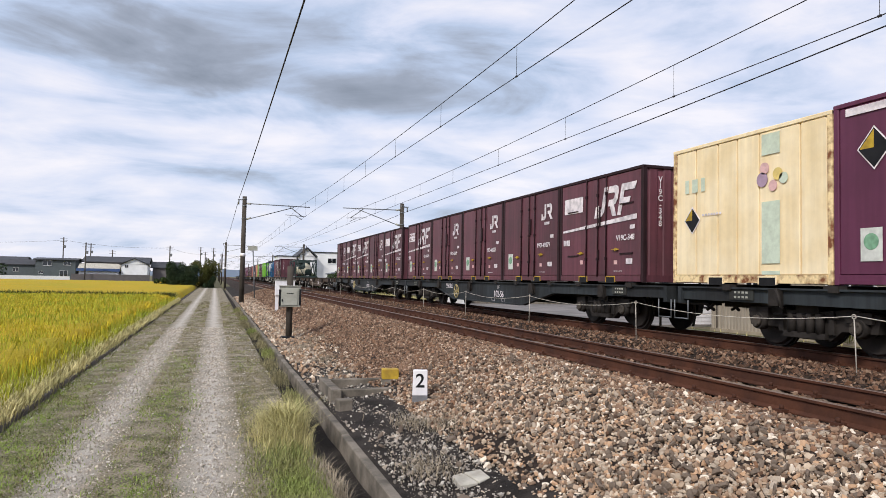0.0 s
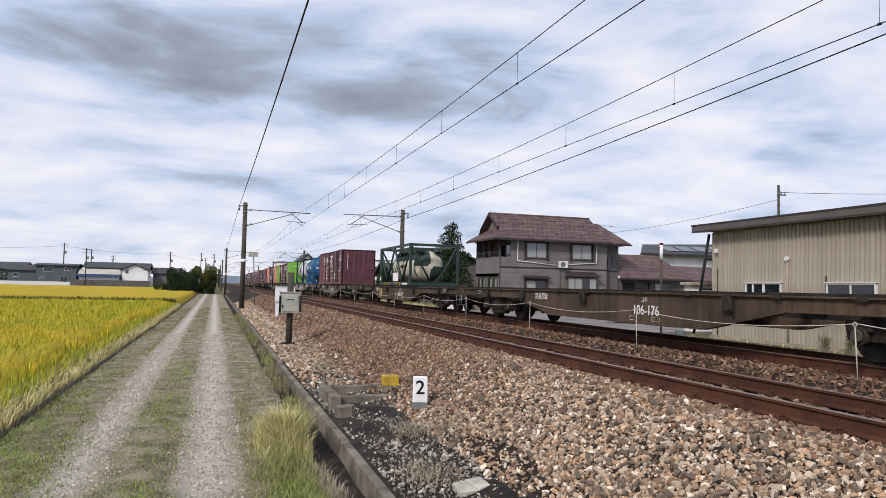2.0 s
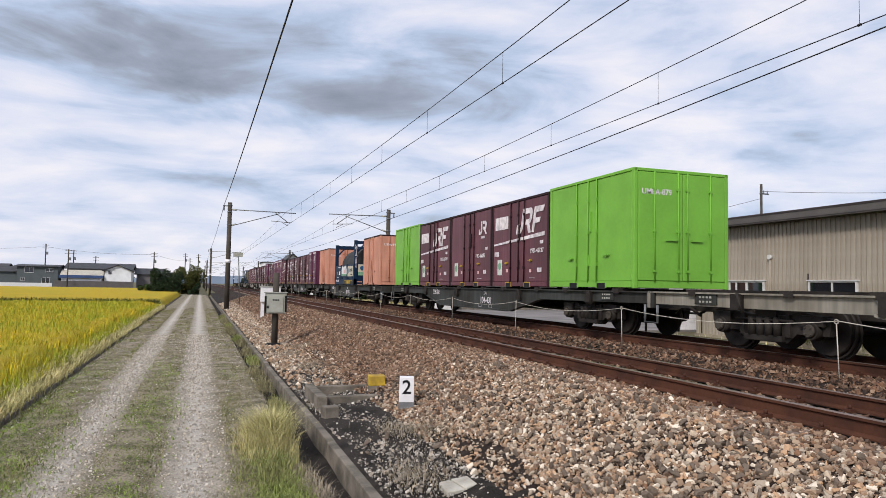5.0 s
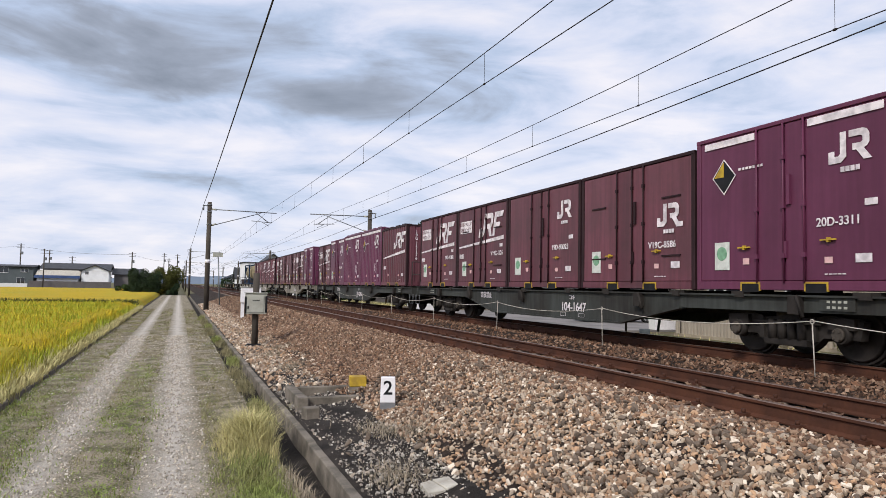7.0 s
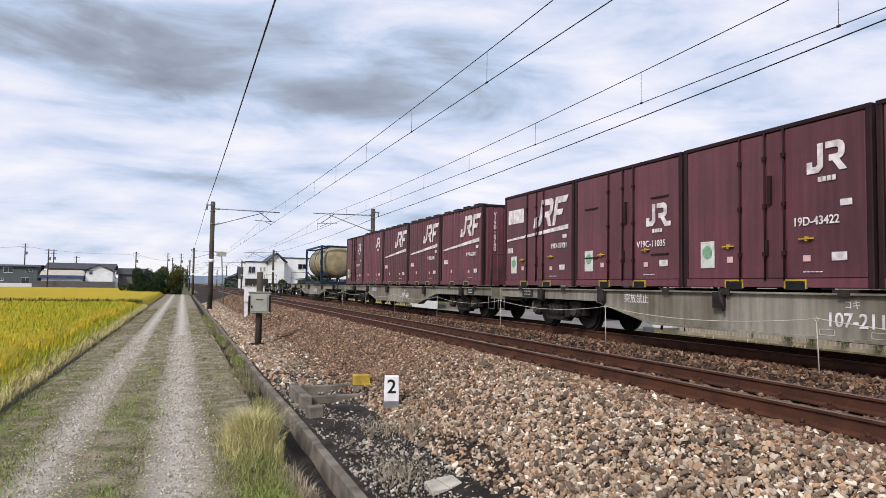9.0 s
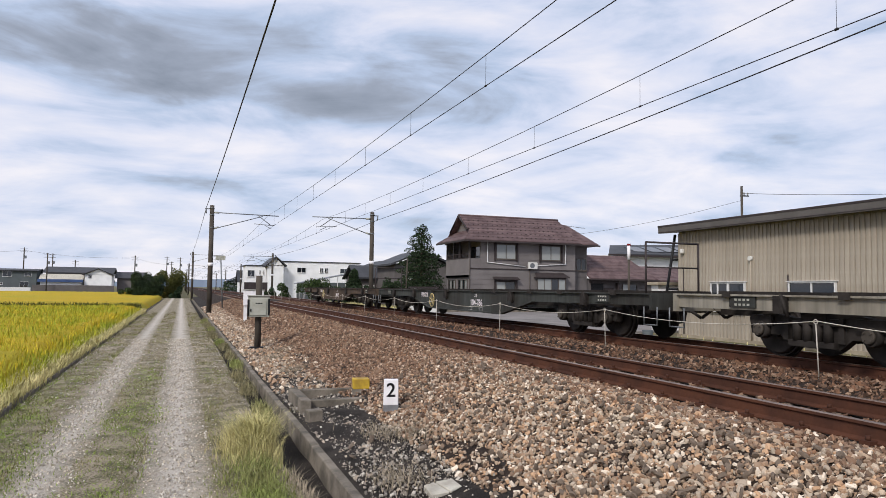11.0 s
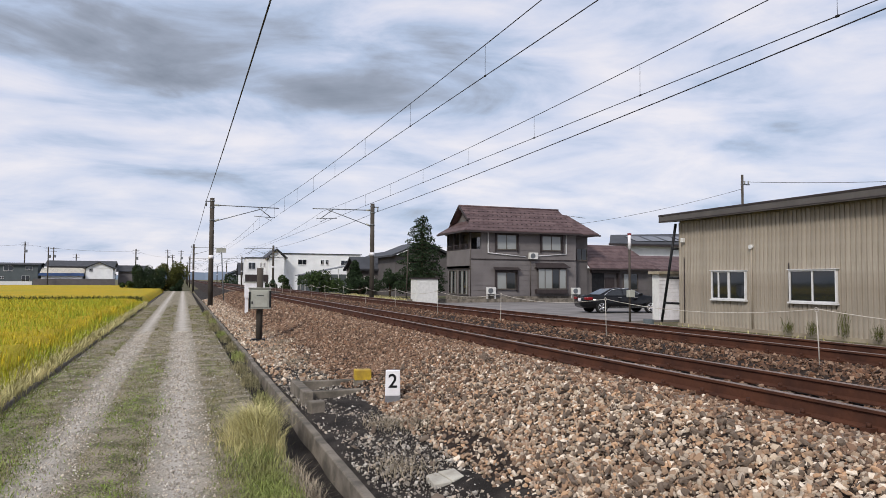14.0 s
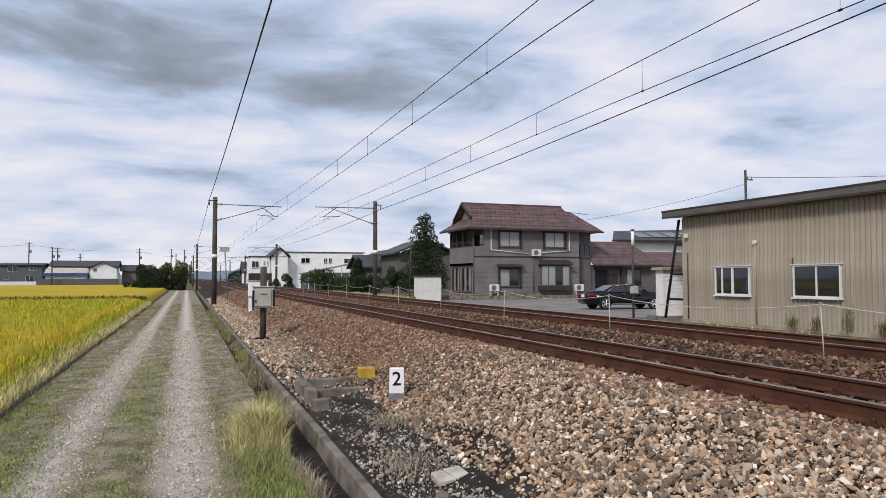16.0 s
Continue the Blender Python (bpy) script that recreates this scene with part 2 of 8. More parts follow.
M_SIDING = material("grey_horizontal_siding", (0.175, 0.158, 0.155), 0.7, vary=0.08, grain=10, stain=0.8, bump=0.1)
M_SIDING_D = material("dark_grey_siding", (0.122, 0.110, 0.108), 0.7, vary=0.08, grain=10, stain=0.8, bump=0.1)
M_ROOF = material("weathered_brown_roof_slate", (0.135, 0.090, 0.088), 0.6, vary=0.28, grain=14, stain=1.6, bump=0.25, second=(0.090, 0.058, 0.058), per_object=0.12)
M_TRIM = material("dark_brown_trim", (0.050, 0.040, 0.040), 0.6, vary=0.12, grain=15, stain=2, bump=0.05)
M_FRAME = material("bronze_window_frame", (0.10, 0.085, 0.075), 0.45, vary=0.1, grain=15, stain=2, bump=0.03)
M_FRAME_W = material("white_aluminium_frame", (0.70, 0.69, 0.68), 0.4, vary=0.06, grain=15, stain=4, bump=0.03)
M_PLASTIC = material("white_plastic", (0.66, 0.65, 0.62), 0.5, vary=0.06, grain=15, stain=4, bump=0.02)
M_CURTAIN = material("pale_curtain", (0.50, 0.49, 0.47), 0.9, vary=0.1, grain=8, stain=6, bump=0.3)
M_CORR = material("beige_corrugated_steel", (0.36, 0.315, 0.255), 0.5, vary=0.08, grain=7, stain=0.6, bump=0.06, second=(0.30, 0.255, 0.20), per_object=0.07, streak=0.12)
M_FASCIA = material("grey_brown_fascia", (0.115, 0.105, 0.098), 0.55, vary=0.1, grain=10, stain=1, bump=0.05)
M_PLINTH = material("sandy_concrete_plinth", (0.36, 0.31, 0.23), 0.9, vary=0.15, grain=25, stain=1.5, bump=0.3, second=(0.24, 0.20, 0.15))
M_RENDERW = material("white_render_wall", (0.82, 0.82, 0.82), 0.8, vary=0.06, grain=10, stain=0.5, bump=0.1)
M_SLATEGREY = material("slate_grey_siding", (0.10, 0.115, 0.12), 0.7, vary=0.08, grain=6, stain=0.5, bump=0.1)
M_TILE = material("dark_roof_tile", (0.055, 0.056, 0.062), 0.5, vary=0.15, grain=9, stain=0.8, bump=0.3)
M_BLUEROOF = material("blue_painted_roof", (0.06, 0.10, 0.22), 0.5, vary=0.1, grain=9, stain=1, bump=0.1)
M_CARBLACK = material("glossy_black_car_paint", (0.006, 0.006, 0.007), 0.10, vary=0.05, grain=4, stain=1, bump=0.0, spec=0.3)
M_TYRE = material("black_rubber", (0.018, 0.018, 0.018), 0.85, vary=0.15, grain=40, bump=0.2)
M_ALLOY = material("bright_alloy", (0.62, 0.62, 0.63), 0.25, metal=0.85, vary=0.05, bump=0)
M_LAMPRED = material("dark_red_lens", (0.20, 0.012, 0.014), 0.2, vary=0.05, bump=0)
M_BARK = material("rough_bark", (0.09, 0.065, 0.045), 0.9, vary=0.25, grain=25, stain=4, bump=0.6)
M_LEAF_D = material("dark_foliage", (0.030, 0.050, 0.022), 0.75, vary=0.25, grain=10, stain=2, bump=0, island=0.45)
M_LEAF_O = material("olive_foliage", (0.095, 0.100, 0.025), 0.75, vary=0.25, grain=10, stain=2, bump=0, island=0.4, second=(0.070, 0.072, 0.022))
M_LEAF_M = material("mid_green_foliage", (0.052, 0.082, 0.026), 0.75, vary=0.25, grain=10, stain=2, bump=0, island=0.45)
M_RICE = material("ripening_rice", (0.56, 0.40, 0.025), 0.75, vary=0.15, grain=3, stain=0.16, bump=0, island=0.32, second=(0.46, 0.39, 0.03))
M_RICE_G = material("green_rice_leaf", (0.27, 0.32, 0.03), 0.75, vary=0.2, grain=3, stain=0.2, bump=0, island=0.4, second=(0.40, 0.35, 0.03))
M_RICEBED = material("rice_canopy", (0.52, 0.355, 0.025), 0.9, vary=0.35, grain=16, stain=0.12, bump=1.0, second=(0.42, 0.34, 0.03), dist=0.12)
M_GRASS = material("verge_grass", (0.22, 0.255, 0.075), 0.8, vary=0.2, grain=3, stain=0.8, bump=0, island=0.45, second=(0.26, 0.23, 0.11))
M_STRAW = material("dry_straw_grass", (0.54, 0.47, 0.23), 0.85, vary=0.2, grain=4, stain=1, bump=0, island=0.4, second=(0.42, 0.38, 0.17))
M_WITHER = material("withered_track_grass", (0.27, 0.235, 0.13), 0.9, vary=0.2, grain=4, stain=1, bump=0, island=0.45, second=(0.20, 0.18, 0.10))
M_DRY = material("pale_dead_stalks", (0.36, 0.30, 0.22), 0.9, vary=0.2, grain=8, stain=2, bump=0, island=0.3)
# blue-grey of distant air painted into the hills' base colour
M_HILL = material("far_hills_painted_haze", (0.17, 0.21, 0.27), 1.0, vary=0.05, grain=0.02, stain=0.003, bump=0)


def glass_material(name, tint):
    m = bpy.data.materials.new(name)
    m.use_nodes = True
    b = m.node_tree.nodes["Principled BSDF"]
    b.inputs["Base Color"].default_value = (*tint, 1)
    b.inputs["Roughness"].default_value = 0.04
    b.inputs["Specular IOR Level"].default_value = 0.7
    n, l = m.node_tree.nodes, m.node_tree.links
    w = n.new("ShaderNodeTexNoise")
    w.inputs["Scale"].default_value = 1.2
    bp = n.new("ShaderNodeBump")
    bp.inputs["Strength"].default_value, bp.inputs["Distance"].default_value = 0.05, 0.02
    l.new(w.outputs["Fac"], bp.inputs["Height"])
    l.new(bp.outputs[0], b.inputs["Normal"])
    return m


M_GLASS = glass_material("dark_window_glass", (0.012, 0.015, 0.018))
M_GLASS_P = glass_material("pale_curtained_glass", (0.26, 0.27, 0.26))
M_TRIM2 = material("rusty_salmon_steel", (0.40, 0.15, 0.08), 0.6, vary=0.2, grain=15, stain=3, bump=0.1)
M_CLOVER = material("clover_green", (0.24, 0.315, 0.065), 0.75, vary=0.2, grain=3, stain=1.2, bump=0, island=0.45, second=(0.17, 0.20, 0.06))

# ---- mesh tools ----
def box(bm, x0, x1, y0, y1, z0, z1, mat=0):
    v = [bm.verts.new((x, y, z)) for x in (x0, x1) for y in (y0, y1) for z in (z0, z1)]
    for f in ((0, 1, 3, 2), (4, 6, 7, 5), (0, 4, 5, 1), (2, 3, 7, 6), (0, 2, 6, 4), (1, 5, 7, 3)):
        bm.faces.new([v[i] for i in f]).material_index = mat
    return v


def cyl(bm, p, q, r, r2=None, seg=12, mat=0, smooth=True):
    p, q = Vector(p), Vector(q)
    r2 = r if r2 is None else r2
    turn = (q - p).to_track_quat("Z", "Y").to_matrix()
    rings = []
    for c, rad in ((p, r), (q, r2)):
        rings.append([bm.verts.new(c + turn @ Vector((rad * math.cos(a), rad * math.sin(a), 0))) for a in (2 * math.pi * i / seg for i in range(seg))])
    for i in range(seg):
        f = bm.faces.new((rings[0][i], rings[0][(i + 1) % seg], rings[1][(i + 1) % seg], rings[1][i]))
        f.material_index, f.smooth = mat, smooth
    bm.faces.new(rings[0][::-1]).material_index = mat
    bm.faces.new(rings[1]).material_index = mat


def prism(bm, outline, x0, x1, axis="x", mat=0):
    """Outline of (a, b) points, pushed from x0 to x1 along the axis."""
    def at(a, b, d):
        return (d, a, b) if axis == "x" else (a, d, b) if axis == "y" else (a, b, d)
    lo = [bm.verts.new(at(a, b, x0)) for a, b in outline]
    hi = [bm.verts.new(at(a, b, x1)) for a, b in outline]
    n = len(outline)
    for i in range(n):
        bm.faces.new((lo[i], lo[(i + 1) % n], hi[(i + 1) % n], hi[i])).material_index = mat
    bm.faces.new(lo[::-1]).material_index = mat
    bm.faces.new(hi).material_index = mat


def bevel(bm, width, seg=1):
    bmesh.ops.recalc_face_normals(bm, faces=bm.faces)
    bmesh.ops.bevel(bm, geom=[e for e in bm.edges if e.is_manifold and e.calc_face_angle(0) > 0.6], offset=width, segments=seg, affect="EDGES", clamp_overlap=True)


def tube(bm, points, r, seg=6, closed=False):
    """One continuous pipe through the points."""
    P = [Vector(p) for p in points]
    n = len(P)
    rings = []
    for i, p in enumerate(P):
        a = P[(i - 1) % n] if (closed or i) else p
        b = P[(i + 1) % n] if (closed or i < n - 1) else p
        turn = (b - a).to_track_quat("Z", "Y").to_matrix()
        rings.append([bm.verts.new(p + turn @ Vector((r * math.cos(2 * math.pi * k / seg), r * math.sin(2 * math.pi * k / seg), 0))) for k in range(seg)])
    for ra, rb in list(zip(rings, rings[1:])) + ([(rings[-1], rings[0])] if closed else []):
        for k in range(seg):
            bm.faces.new((ra[k], ra[(k + 1) % seg], rb[(k + 1) % seg], rb[k])).smooth = True
    if not closed:
        bm.faces.new(rings[0][::-1])
        bm.faces.new(rings[-1])


def part(name, bm, mat, parent=None, label=""):
    bmesh.ops.recalc_face_normals(bm, faces=bm.faces)
    me = bpy.data.meshes.new(name)
    bm.to_mesh(me)
    bm.free()
    for m in mat if isinstance(mat, (list, tuple)) else [mat]:
        me.materials.append(m)
    ob = new(name, me)
    ob.parent = parent
    return tagged(ob, label)


def lone(name, mesh, parent, m=None):
    """One more object on a mesh that exists already."""
    ob = new(name, mesh)
    ob.parent = parent
    if m is not None:
        ob.matrix_basis = m
    return ob


def boxes(name, mat, parent, *dims, label="", soft=0.0):
    bm = bmesh.new()
    for d in dims:
        box(bm, *d)
    if soft:
        bevel(bm, soft)
    return part(name, bm, mat, parent, label)


def rods(name, mat, parent, *ends, r=0.03, seg=8, label=""):
    bm = bmesh.new()
    for e in ends:
        cyl(bm, e[0], e[1], e[2] if len(e) > 2 else r, seg=seg)
    return part(name, bm, mat, parent, label)


def thing(name, label, category, m=None, group="", kind=""):
    ob = new(name)
    ob.empty_display_size = 0.2
    if m is not None:
        ob.matrix_basis = m
    return tagged(ob, label, category, group, kind)


def raw_mesh(name, verts, faces, mat, sizes=4):
    """A mesh out of arrays of vertices and of equal-sized faces."""
    me = bpy.data.meshes.new(name)
    n = len(faces)
    me.vertices.add(len(verts))
    me.vertices.foreach_set("co", np.ascontiguousarray(verts, dtype=np.float32).ravel())
    me.loops.add(n * sizes)
    me.loops.foreach_set("vertex_index", np.ascontiguousarray(faces, dtype=np.int32).ravel())
    me.polygons.add(n)
    me.polygons.foreach_set("loop_start", np.arange(0, n * sizes, sizes, dtype=np.int32))
    me.update(calc_edges=True)
    me.validate()
    me.polygons.foreach_set("use_smooth", np.zeros(len(me.polygons), dtype=bool))
    for m in mat if isinstance(mat, (list, tuple)) else [mat]:
        me.materials.append(m)
    return me


def sheet(name, xs, ys, height, mat, label, kind="structure", category="ground"):
    xs, ys = np.asarray(xs, float), np.asarray(ys, float)
    X, Y = np.meshgrid(xs, ys)
    Z = height(X, Y)
    verts = np.stack([X, Y, Z], -1).reshape(-1, 3)
    w = len(xs)
    i = (np.arange(len(ys) - 1)[:, None] * w + np.arange(w - 1)).ravel()
    me = raw_mesh(name, verts, np.stack([i, i + 1, i + w + 1, i + w], -1), mat)
    me.polygons.foreach_set("use_smooth", np.ones(len(me.polygons), dtype=bool))
    return tagged(new(name, me), label, category, kind=kind)


def text_mesh(name, words, size, mat, parent, m, label="", bold=0.0):
    cu = bpy.data.curves.new(name, "FONT")
    cu.body, cu.size, cu.align_x, cu.align_y, cu.extrude = words, size, "CENTER", "CENTER", 0.002
    cu.offset = bold
    tmp = bpy.data.objects.new(name, cu)
    scene.collection.objects.link(tmp)
    bpy.context.view_layer.update()
    me = bpy.data.meshes.new_from_object(tmp.evaluated_get(bpy.context.evaluated_depsgraph_get()))
    bpy.data.objects.remove(tmp)
    bpy.data.curves.remove(cu)
    me.materials.clear()
    me.materials.append(mat)
    ob = new(name, me)
    ob.parent, ob.matrix_basis = parent, m
    return tagged(ob, label)


rng = np.random.default_rng(5)

# ---- the lie of the land: z across the track ----
TRACK1, RAIL1 = 6.07, 1.08
TRACK2, RAIL2 = 9.73, 1.15
LAND_X = [-600, -3.0, -2.85, -2.65, 1.26, 1.38, 1.60, 1.72, 2.4, 2.9, 4.55, 5.2, 6.9, 8.0, 8.9, 10.6, 11.3, 12.9, 14.5, 19.0, 600]
LAND_Z = [-0.12, -0.12, 0.02, 0.0, 0.0, -0.16, -0.16, 0.10, 0.16, 0.22, 0.80, 0.84, 0.84, 1.00, 0.92, 0.92, 0.88, 0.50, 0.44, 0.30, 0.30]


def land(x):
    return np.interp(x, LAND_X, LAND_Z)


YS_FAR = np.concatenate([[-400, -150, -60, -20, 0], np.arange(2, 30, 1.0), np.arange(30, 80, 2.0), np.arange(80, 240, 8.0), [300, 500, 900, 1800]])
gx = sorted(set(LAND_X + [-300, -120, -40, 30, 45, 80, 200, -1700, 1700]))
ground = sheet("ground", gx, YS_FAR, lambda X, Y: land(X) - 0.05 - 0.02 * (X > 1.5), M_EARTH, "rough grassy ground along the railway line")

# ---- gravel farm track with two wheel ruts ----
def track_material():
    m = material("gravel_track", (0.26, 0.235, 0.205), 0.95, vary=0.55, grain=85, stain=9, bump=1.0, second=(0.17, 0.15, 0.125), dist=0.02)
    n, l = m.node_tree.nodes, m.node_tree.links
    hsv = next(k for k in n if k.type == "HUE_SAT")
    src = hsv.inputs["Color"].links[0].from_socket
    co = n.new("ShaderNodeTexCoord")
    xyz = n.new("ShaderNodeSeparateXYZ")
    l.new(co.outputs["Object"], xyz.inputs[0])
    wob = n.new("ShaderNodeTexNoise")
    wob.inputs["Scale"].default_value, wob.inputs["Detail"].default_value = 1.3, 6
    l.new(co.outputs["Object"], wob.inputs["Vector"])
    masks = []
    for centre, half in ((-1.40, 0.14), (0.0, 0.18)):
        sub = n.new("ShaderNodeMath")
        sub.operation = "SUBTRACT"
        sub.inputs[1].default_value = centre
        l.new(xyz.outputs["X"], sub.inputs[0])
        ab = n.new("ShaderNodeMath")
        ab.operation = "ABSOLUTE"
        l.new(sub.outputs[0], ab.inputs[0])
        jit = n.new("ShaderNodeMath")
        jit.operation = "MULTIPLY_ADD"
        jit.inputs[1].default_value = 0.55
        l.new(wob.outputs["Fac"], jit.inputs[0])
        l.new(ab.outputs[0], jit.inputs[2])
        mr = n.new("ShaderNodeMapRange")
        mr.inputs["From Min"].default_value, mr.inputs["From Max"].default_value = half + 0.12, half + 0.50
        mr.inputs["To Min"].default_value, mr.inputs["To Max"].default_value = 1, 0
        l.new(jit.outputs[0], mr.inputs[0])
        masks.append(mr.outputs[0])
    mx = n.new("ShaderNodeMath")
    mx.operation = "MAXIMUM"
    l.new(masks[0], mx.inputs[0])
    l.new(masks[1], mx.inputs[1])
    # worn stones against the mossy middle and verges
    moss = n.new("ShaderNodeTexNoise")
    moss.inputs["Scale"].default_value, moss.inputs["Detail"].default_value = 2.6, 8
    l.new(co.outputs["Object"], moss.inputs["Vector"])
    mr2 = n.new("ShaderNodeValToRGB")
    e = mr2.color_ramp.elements
    e[0].position, e[0].color = 0.36, (0.12, 0.11, 0.062, 1)
    e[1].position, e[1].color = 0.62, (0.34, 0.285, 0.215, 1)
    grit = n.new("ShaderNodeTexNoise")
    grit.inputs["Scale"].default_value, grit.inputs["Detail"].default_value = 38, 6
    l.new(co.outputs["Object"], grit.inputs["Vector"])
    both = n.new("ShaderNodeMath")
    both.operation = "MULTIPLY_ADD"
    both.inputs[1].default_value = 1.1
    l.new(grit.outputs["Fac"], both.inputs[0])
    half_moss = n.new("ShaderNodeMath")
    half_moss.operation = "SUBTRACT"
    half_moss.inputs[1].default_value = 0.55
    l.new(moss.outputs["Fac"], half_moss.inputs[0])
    l.new(half_moss.outputs[0], both.inputs[2])
    l.new(both.outputs[0], mr2.inputs[0])
    bright = n.new("ShaderNodeMix")
    bright.data_type = "RGBA"
    bright.inputs["A"].default_value = (0.33, 0.295, 0.25, 1)
    bright.inputs["B"].default_value = (0.70, 0.64, 0.565, 1)
    l.new(grit.outputs["Fac"], bright.inputs["Factor"])
    mixn = n.new("ShaderNodeMix")
    mixn.data_type = "RGBA"
    l.new(mx.outputs[0], mixn.inputs["Factor"])
    l.new(mr2.outputs[0], mixn.inputs["A"])
    l.new(bright.outputs["Result"], mixn.inputs["B"])
    l.new(mixn.outputs["Result"], hsv.inputs["Color"])
    return m


M_TRACK = track_material()


def track_height(X, Y):
    dip = 0.035 * (np.exp(-((X + 1.40) / 0.3) ** 2) + np.exp(-(X / 0.33) ** 2))
    return 0.03 - dip + 0.008 * np.sin(X * 9 + Y * 1.7) * np.sin(Y * 2.3) + np.where(X > 1.15, -0.07, 0) + np.where(X < -2.5, -0.05, 0)


path = sheet("gravel_path", np.linspace(-2.66, 1.24, 40), np.concatenate([np.arange(-12, 60, 0.25), np.arange(60, 128, 2.0)]), track_height, M_TRACK, "gravel farm track with two pale wheel ruts and mossy middle", category="path")
cross_path = sheet("cross_path", np.linspace(-12, 1.4, 12), np.linspace(124, 127.5, 4), lambda X, Y: 0.035 + 0 * X, M_TRACK, "gravel crossing lane at the end of the farm track", category="path")

# ---- soil strip and ballast bed ----
soil = sheet("soil_strip", np.linspace(1.71, 3.2, 14), np.concatenate([np.arange(-10, 40, 0.3), np.arange(40, 140, 3)]),
             lambda X, Y: land(X) + 0.015 + 0.03 * np.sin(X * 5.1 + Y) * np.sin(Y * 2.1 + X * 3), M_SOIL, "dark gravelly soil beside the concrete kerb", category="soil")
bx = sorted(set([2.85, 3.4, 3.9, 4.3, 4.55, 4.8, 5.2, 6.07, 6.9, 7.4, 8.0, 8.5, 8.9, 9.7, 10.6, 11.0, 11.3, 11.8, 12.4, 12.95]))
# bed sheet under the loose stones, coloured as dark as their shaded gaps
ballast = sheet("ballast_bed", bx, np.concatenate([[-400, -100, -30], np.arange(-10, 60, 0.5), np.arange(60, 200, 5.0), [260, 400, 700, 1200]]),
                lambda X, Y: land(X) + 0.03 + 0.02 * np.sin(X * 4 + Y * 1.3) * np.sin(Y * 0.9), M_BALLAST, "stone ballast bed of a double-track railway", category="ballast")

ditch = sheet("ditch", np.linspace(1.16, 1.63, 6), np.concatenate([np.arange(-10, 50, 0.5), np.arange(50, 120, 3)]), lambda X, Y: np.interp(X, [1.16, 1.32, 1.42, 1.63], [-0.03, -0.08, -0.12, -0.12]) + 0.02 * np.sin(Y * 3), M_SOIL, "narrow dark ditch beside the kerb", category="ditch")

# ---- concrete kerb between path and soil ----
kerb = thing("kerb", "weathered concrete kerb beams along the farm track", "kerb", kind="structure")
bm = bmesh.new()
box(bm, -0.055, 0.055, 0.0, 2.985, -0.30, 0.125)
bevel(bm, 0.012)
kerb_piece = part("kerb_beam", bm, M_CONC, kerb)
kerb_piece.matrix_basis = pose(1.68, -6, 0)
for i in range(1, 38):
    lone("kerb_beam", kerb_piece.data, kerb, pose(1.68 - 0.0022 * i + random.uniform(-0.008, 0.008), -6 + i * 3.0, random.uniform(-0.012, 0.012), 0, random.uniform(-1.2, 1.2), random.uniform(-0.12, 0.12)))
# low concrete edge of the paddy
edge = thing("paddy_edging", "low weathered concrete edging boards along the paddy", "edging", kind="structure")
bm = bmesh.new()
box(bm, -0.04, 0.04, 0, 1.98, -0.25, 0.06)
bevel(bm, 0.012)
edge_piece = part("edging_board", bm, M_CONC, edge)
edge_piece.matrix_basis = pose(-2.74, -6, 0)
for i in range(1, 60):
    lone("edging_board", edge_piece.data, edge, pose(-2.74 + random.uniform(-0.012, 0.012), -6 + i * 2, random.uniform(-0.03, 0.02), 0, random.uniform(-5, 5), random.uniform(-0.3, 0.3)))

# ---- rails ----
def rail_outline(x, top):
    h = [(-0.0635, -0.022), (0.0635, -0.022), (0.0635, -0.008), (0.012, 0.015), (0.008, 0.11), (0.0325, 0.122), (0.0325, 0.148), (0.026, 0.153), (-0.026, 0.153), (-0.0325, 0.148), (-0.0325, 0.122), (-0.008, 0.11), (-0.012, 0.015), (-0.0635, -0.008)]
    return [(x + a, top - 0.153 + b) for a, b in h]


YR0, YR1 = -350, 1200
